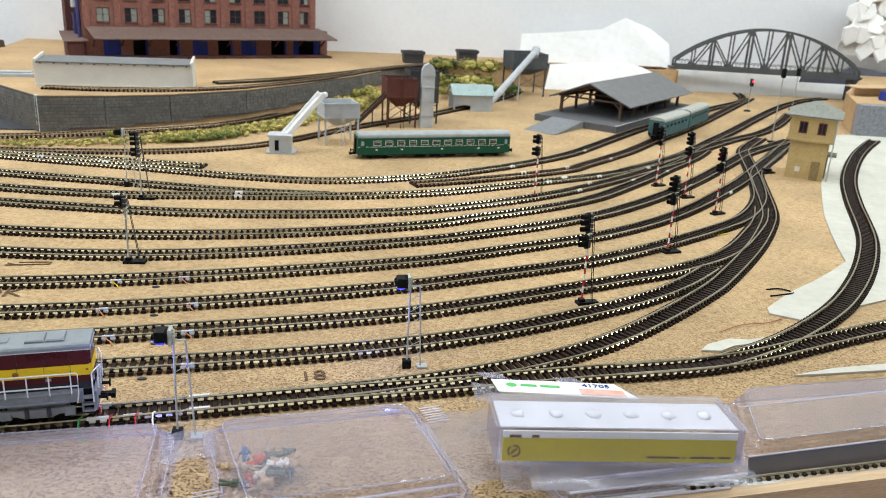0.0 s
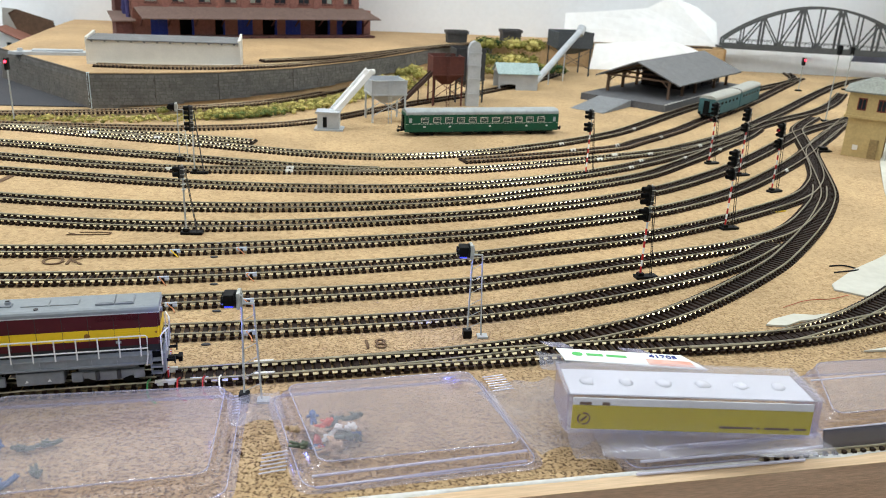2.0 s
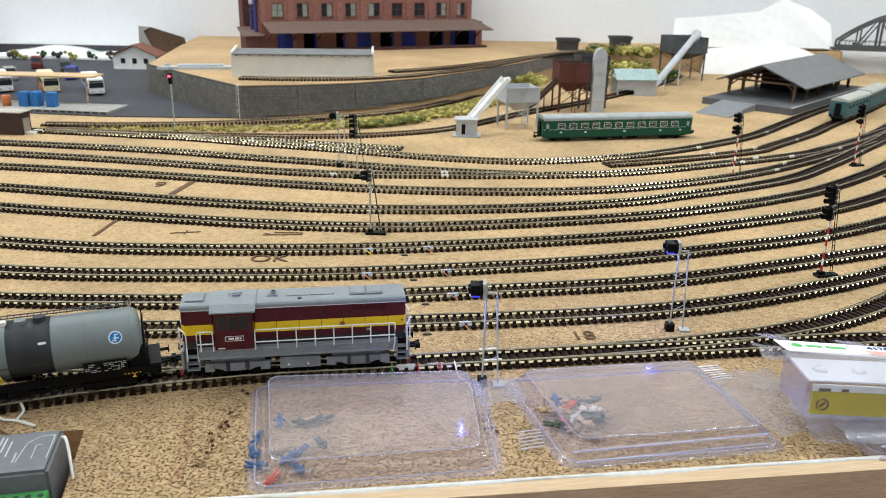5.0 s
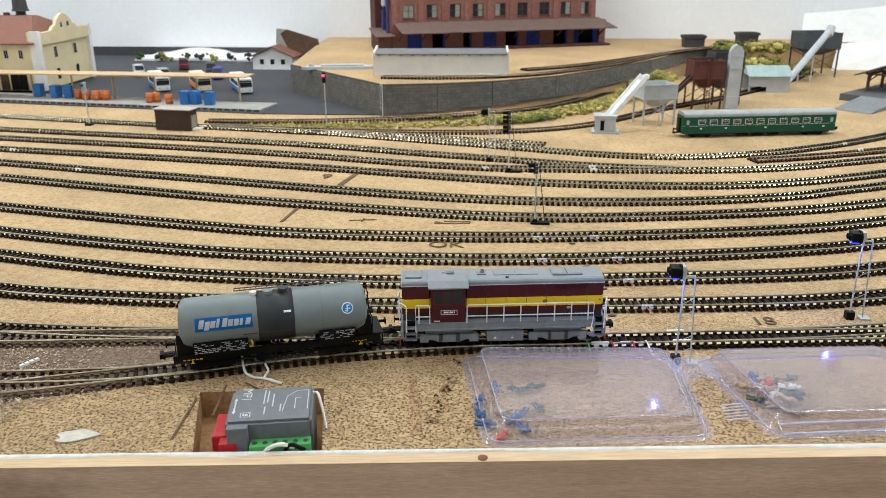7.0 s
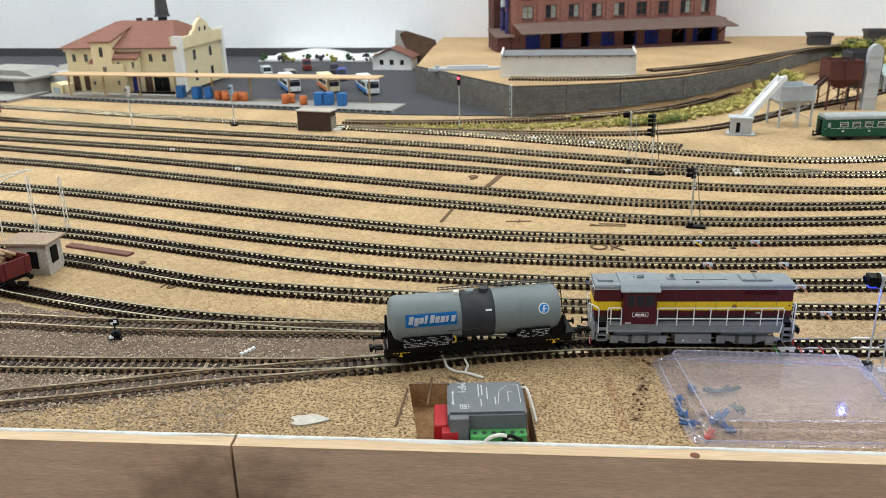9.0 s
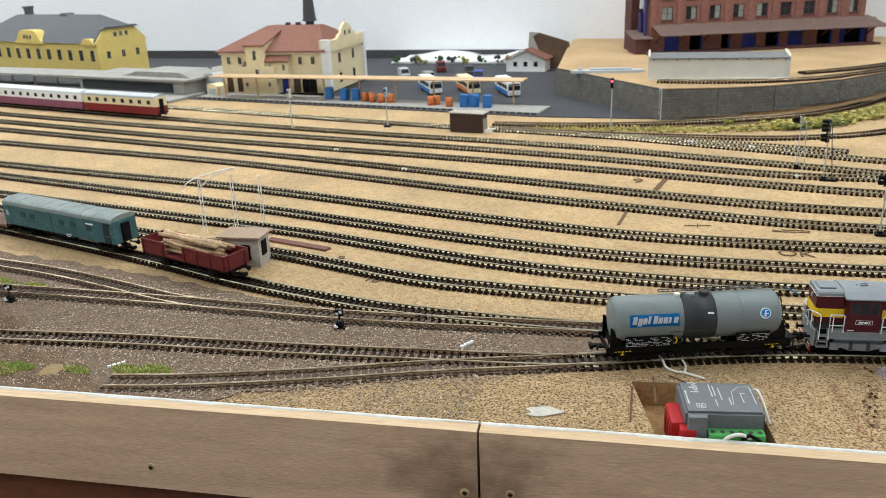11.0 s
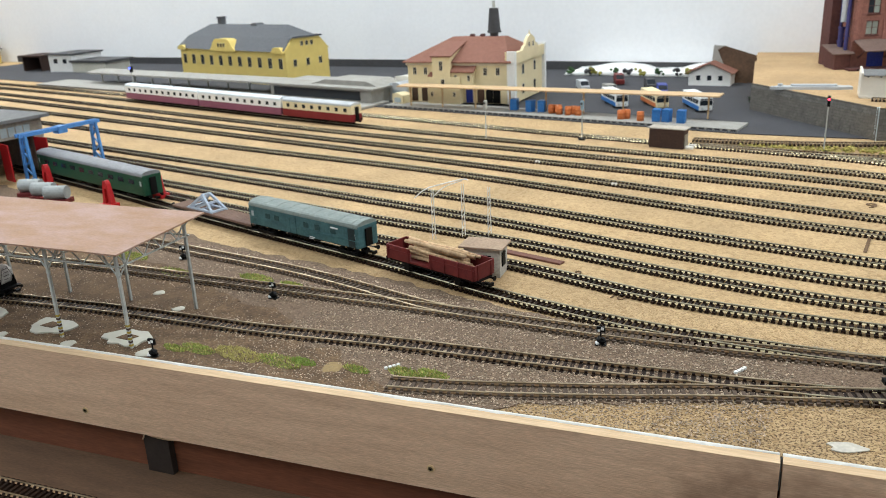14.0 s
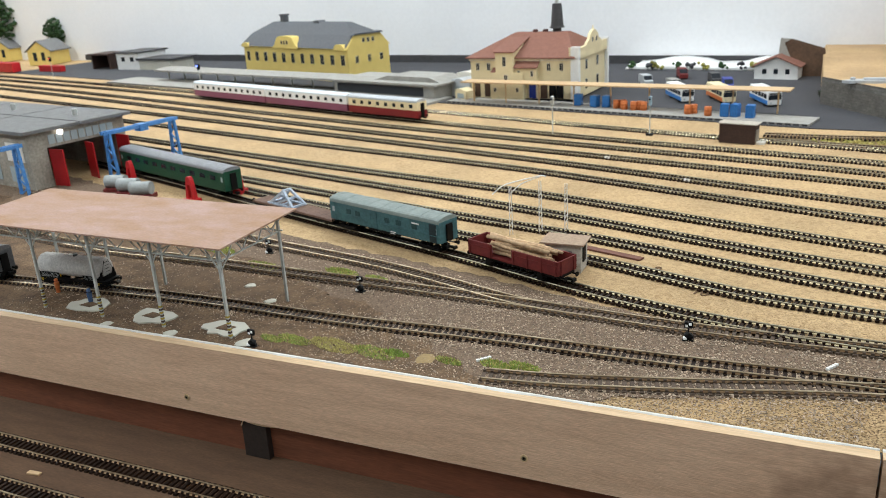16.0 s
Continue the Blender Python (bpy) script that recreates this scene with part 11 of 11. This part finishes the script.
# grey crossing hut and the white portal frame beside the log wagon
gh = thing("crossing_hut", pose(-0.728, 0.343, 0, 0, 0, 14), "small grey track hut with flat roof", "hut")
bm = bmesh.new()
box(bm, -0.015, -0.008, 0, 0.018, 0.014, 0.026)
body = part("wall_shell", bm, material("hut_grey", srgb(186, 180, 170), 0.8, scale=60), gh)
bm = bmesh.new()
box(bm, -0.019, -0.011, 0.026, 0.021, 0.017, 0.0275)
part("roof", bm, material("hut_roof", srgb(168, 146, 126), 0.85, other=srgb(140, 120, 104), scale=60, spec=0.1), gh)
bm = bmesh.new()
box(bm, 0.0182, -0.003, 0.009, 0.0190, 0.006, 0.022)
part("window", bm, BLACK, body)
bm = bmesh.new()
box(bm, 0.002, -0.0088, 0.006, 0.010, -0.0082, 0.020)
part("window", bm, BLACK, body)
pf = thing("portal_frame", pose(-0.822, 0.400, 0, 0, 0, 36), "thin white lattice portal frame between the tracks", "portal frame")
for x in (0.0, 0.030, 0.056):
    bm = bmesh.new()
    for dx in (-0.0016, 0.0016):
        bar(bm, (x + dx, 0, 0), (x + dx * 0.6, 0, 0.052 + (0.004 if x == 0.03 else 0)), 0.0007, 0.0007)
    for k in range(8):
        bar(bm, (x - 0.0016, 0, 0.006 * k + 0.003), (x + 0.0016, 0, 0.006 * k + 0.009), 0.0005, 0.0005)
    part("mast", bm, WHITE_PAINT, pf)
bm = bmesh.new()
wire(bm, glide3([(-0.018, 0, 0.044), (-0.008, 0, 0.052), (0.004, 0, 0.056), (0.03, 0, 0.061), (0.036, 0, 0.060)]), 0.0006, 5)
wire(bm, glide3([(0.0, 0, 0.044), (0.012, 0, 0.054), (0.03, 0, 0.060)]), 0.0005, 5)
part("cross_arm", bm, WHITE_PAINT, pf)
bm = bmesh.new()
box(bm, -0.035, -0.004, 0, 0.035, 0.004, 0.0018)
solid("rail_scrap", bm, material("dull_mauve", srgb(112, 74, 62), 0.7, scale=80), "flat brown strip lying between the tracks", "strip", m=pose(-0.712, 0.3985, 0, 0, 0, -4))
bm = bmesh.new()
for k in range(4):
    box(bm, -0.001, k * 0.003, 0.0, 0.001, k * 0.003 + 0.0022, 0.0016)
part_post = solid("marker_post", bm, WHITE_PAINT, "short white marker lying in the ballast", "marker", m=pose(-0.688, 0.152, 0.0012, 0, 0, -30))
bm = bmesh.new()
for k in range(4):
    box(bm, -0.001, k * 0.003, 0.0, 0.001, k * 0.003 + 0.0022, 0.0016)
solid("marker_post", bm, WHITE_PAINT, "short white marker lying in the ballast", "marker", m=pose(-0.485, 0.262, 0.0012, 0, 0, -20))

# ---- flock and bushes ----
def flock_patch(name, spots, mats, seed, label, level=1, group=""):
    """Loose flock: small uneven cores with a fuzz of tiny leaves; spots are rows of (x, y, z, spread, size, count)."""
    rng = random.Random(seed)
    core = bmesh.new()
    bmesh.ops.create_icosphere(core, subdivisions=1, radius=1.0)
    core.verts.ensure_lookup_table()
    ball = [v.co.copy() for v in core.verts]
    tris = [tuple(v.index for v in f.verts) for f in core.faces]
    core.free()
    verts, faces, mi = [], [], []
    for x, y, z, spread, size, count in spots:
        for _ in range(count):
            a, r = rng.uniform(0, 6.28), spread * math.sqrt(rng.random())
            s = size * rng.uniform(0.35, 0.9)
            c = Vector((x + r * math.cos(a), y + r * math.sin(a), z + rng.uniform(0, size * 0.7)))
            m = rng.randrange(len(mats))
            i = len(verts)
            verts += [c + Vector((p.x, p.y, p.z * 0.75)) * s * rng.uniform(0.6, 1.0) for p in ball]
            faces += [(i + p, i + q, i + w) for p, q, w in tris]
            mi += [m] * len(tris)
            for _ in range(26):
                d = Vector((rng.gauss(0, 1), rng.gauss(0, 1), rng.gauss(0.3, 1))).normalized()
                o = c + Vector((d.x, d.y, d.z * 0.8)) * s * rng.uniform(0.7, 1.35)
                k = size * rng.uniform(0.10, 0.24)
                i = len(verts)
                verts += [o + Vector((rng.uniform(-k, k), rng.uniform(-k, k), rng.uniform(-k, k))) for _ in range(3)]
                faces.append((i, i + 1, i + 2))
                mi.append(m if rng.random() < 0.7 else rng.randrange(len(mats)))
    me = bpy.data.meshes.new(name)
    me.from_pydata([tuple(v) for v in verts], [], faces)
    for m in mats:
        me.materials.append(m)
    me.polygons.foreach_set("material_index", mi)
    return tagged(new(name, me), label, "flock", kind="stuff")


def along(pts, n, spread, size, count, z=0.001):
    p = glide(pts, 0.012)
    step = max(1, len(p) // n)
    return [(q[0], q[1], z, spread, size, count) for q in p[::step]]


DARK_BUSH = material("black_green_foliage", srgb(44, 46, 40), 0.95, other=srgb(24, 26, 22), scale=120, island=0.3, grain=0.2)
for (gx, gy, gr), sd in zip(((-0.742, 1.300, 0.012), (-0.705, 1.248, 0.015), (-0.660, 1.206, 0.017)), (41, 42, 43)):
    flock_patch("bush", [(gx, gy, 0.004, gr, 0.011, 30)], (DARK_BUSH, DARK_BUSH, LEAF_DARK), sd, "black-green bush on the asphalt beside the stone wall")
CRUMB = material("brown_crumbs", srgb(92, 58, 34), 0.9, other=srgb(58, 36, 24), scale=200, island=0.4, grain=0.2)
flock_patch("cork_crumb_heap", [(-0.116, 0.318, 0.0004, 0.005, 0.0016, 12), (-0.113, 0.309, 0.0004, 0.004, 0.0015, 9)], (CRUMB, CRUMB, LOG_BARK), 51, "loose brown cork crumbs between two packs")
flock_patch("cork_crumb_heap", [(-0.243, 0.262 + 0.011 * k, 0.0004, 0.0035, 0.0017, 7) for k in range(7)], (CRUMB, LOG_BARK, LOG_BARK), 52, "loose brown cork crumbs along the edge of a pack")
flock_patch("flock_strip", along([(-0.66, 0.948), (-0.56, 0.962), (-0.47, 0.985), (-0.39, 1.015), (-0.32, 1.06)], 22, 0.018, 0.0040, 16), (FLOCK_YELLOW, FLOCK_YELLOW, FLOCK_OLIVE), 1, "yellow-green flock strip between two sidings")
flock_patch("flock_strip", along([(-0.36, 1.035), (-0.29, 1.09), (-0.24, 1.15), (-0.20, 1.22), (-0.16, 1.30), (-0.11, 1.40)], 24, 0.025, 0.0060, 20, 0.002), (FLOCK_YELLOW, FLOCK_YELLOW, FLOCK_OLIVE), 2, "yellow-green flock bank below the stone wall")
flock_patch("flock_strip", along([(-0.34, 1.03), (-0.30, 1.055), (-0.27, 1.085)], 6, 0.012, 0.0052, 18, 0.003), (FLOCK_GREEN, FLOCK_GREEN, FLOCK_OLIVE), 3, "green flock patch on the bank")
flock_patch("bush", [(-0.415, 1.04, 0.004, 0.008, 0.0055, 16)], (FLOCK_GREEN, FLOCK_OLIVE), 4, "small dark green bush on the bank")
flock_patch("bush", [(-0.145, 1.36, 0.008, 0.030, 0.010, 44), (-0.12, 1.43, 0.014, 0.030, 0.012, 44), (-0.172, 1.30, 0.006, 0.018, 0.008, 26)], (FLOCK_YELLOW, FLOCK_OLIVE, FLOCK_YELLOW), 5, "yellow-green bushes behind the hoppers")
flock_patch("bush", [(0.000, 1.60, 0.022, 0.034, 0.014, 60), (0.012, 1.62, 0.048, 0.026, 0.014, 50)], (FLOCK_OLIVE, LEAF_DARK, FLOCK_OLIVE), 6, "olive green bushes at the foot of the raised ground")
flock_patch("bush", [(0.065, 1.60, 0.022, 0.042, 0.014, 70), (0.085, 1.63, 0.048, 0.036, 0.014, 60), (0.035, 1.53, 0.010, 0.034, 0.011, 40)], (FLOCK_YELLOW, FLOCK_OLIVE, FLOCK_YELLOW), 7, "tall yellow-green bushes beside the bunker")
flock_patch("bush", [(0.140, 1.57, 0.014, 0.028, 0.011, 36)], (FLOCK_OLIVE, LEAF_DARK), 8, "dark olive bush under the bunker")

for (gx, gy, gs, gm, sd) in ((-0.76, 0.124, 0.016, (GRASS_DRY, GRASS_FRESH), 11), (-0.795, 0.117, 0.018, (GRASS_DRY, GRASS_DRY), 12), (-0.828, 0.108, 0.013, (GRASS_FRESH, GRASS_DRY), 13), (-0.745, 0.132, 0.009, (GRASS_FRESH, GRASS_FRESH), 14),
                             (-0.705, 0.142, 0.009, (GRASS_FRESH, GRASS_DRY), 15), (-0.672, 0.155, 0.012, (GRASS_FRESH, GRASS_DRY), 16), (-0.655, 0.163, 0.010, (GRASS_DRY, GRASS_FRESH), 17), (-0.845, 0.100, 0.009, (GRASS_DRY, GRASS_FRESH), 18),
                             (-0.98, 0.205, 0.018, (GRASS_DRY, GRASS_FRESH), 19), (-0.90, 0.232, 0.016, (GRASS_FRESH, GRASS_DRY), 20), (-1.06, 0.215, 0.018, (GRASS_DRY, GRASS_FRESH), 21), (-0.86, 0.236, 0.010, (GRASS_DRY, GRASS_FRESH), 22)):
    rng = random.Random(sd)
    verts, faces, mi = [], [], []
    for k in range(int(900 * gs / 0.016)):
        a, r = rng.uniform(0, 6.28), gs * math.sqrt(rng.random())
        x, y = gx + r * math.cos(a) * 1.25, gy + r * math.sin(a) * 0.5
        h, w, lean = rng.uniform(0.0008, 0.0024), 0.0005, rng.uniform(-0.0022, 0.0022)
        t = rng.uniform(0, 3.14)
        i = len(verts)
        verts += [(x - w * math.cos(t), y - w * math.sin(t), 0.0009), (x + w * math.cos(t), y + w * math.sin(t), 0.0009), (x + lean, y + rng.uniform(-0.001, 0.001), 0.001 + h)]
        faces.append((i, i + 1, i + 2))
        mi.append(rng.randrange(2))
    me = bpy.data.meshes.new("grass_tuft")
    me.from_pydata(verts, [], faces)
    for m in gm:
        me.materials.append(m)
    me.polygons.foreach_set("material_index", mi)
    tagged(new("grass_tuft", me), "patch of static grass in the ballast", "grass", kind="stuff")

bm = bmesh.new()
clump(bm, 0, 0, 0, 0.008, 0.06, 4, 2)
solid("sand_patch", bm, material("sand_patch", srgb(150, 128, 90), 0.9, scale=200), "flat tan patch beside the grass", "sand patch", m=pose(-0.722, 0.137, 0.0012))


def tree(x, y, h, r, seed):
    top = thing("tree", pose(x, y, 0.001), "bushy dark green model tree", "tree", "trees at the far end")
    rng = random.Random(seed)
    bm = bmesh.new()
    rod(bm, (0, 0, 0), (0.004, 0.0, h * 0.5), 0.006, 8, 0.003)
    for k in range(5):
        a = k * 1.3
        rod(bm, (0.003, 0, h * (0.3 + 0.05 * k)), (r * 0.7 * math.cos(a), r * 0.7 * math.sin(a), h * (0.5 + 0.08 * k)), 0.0025, 6, 0.001)
    part("trunk", bm, HUT_BROWN, top)
    bm = bmesh.new()
    for k in range(420):
        a, b = rng.uniform(0, 6.28), rng.uniform(-1, 1)
        q = r * rng.uniform(0.4, 1.0)
        s = math.sqrt(1 - b * b)
        clump(bm, q * s * math.cos(a), q * s * math.sin(a), h * 0.66 + q * b * 1.25, r * rng.uniform(0.06, 0.15), 0.8, k, 1)
    part("crown", bm, LEAF_DARK, top)


tree(-3.53, 1.35, 0.165, 0.042, 1)
tree(-3.86, 1.33, 0.235, 0.080, 2)
tree(-4.20, 1.22, 0.22, 0.075, 3)
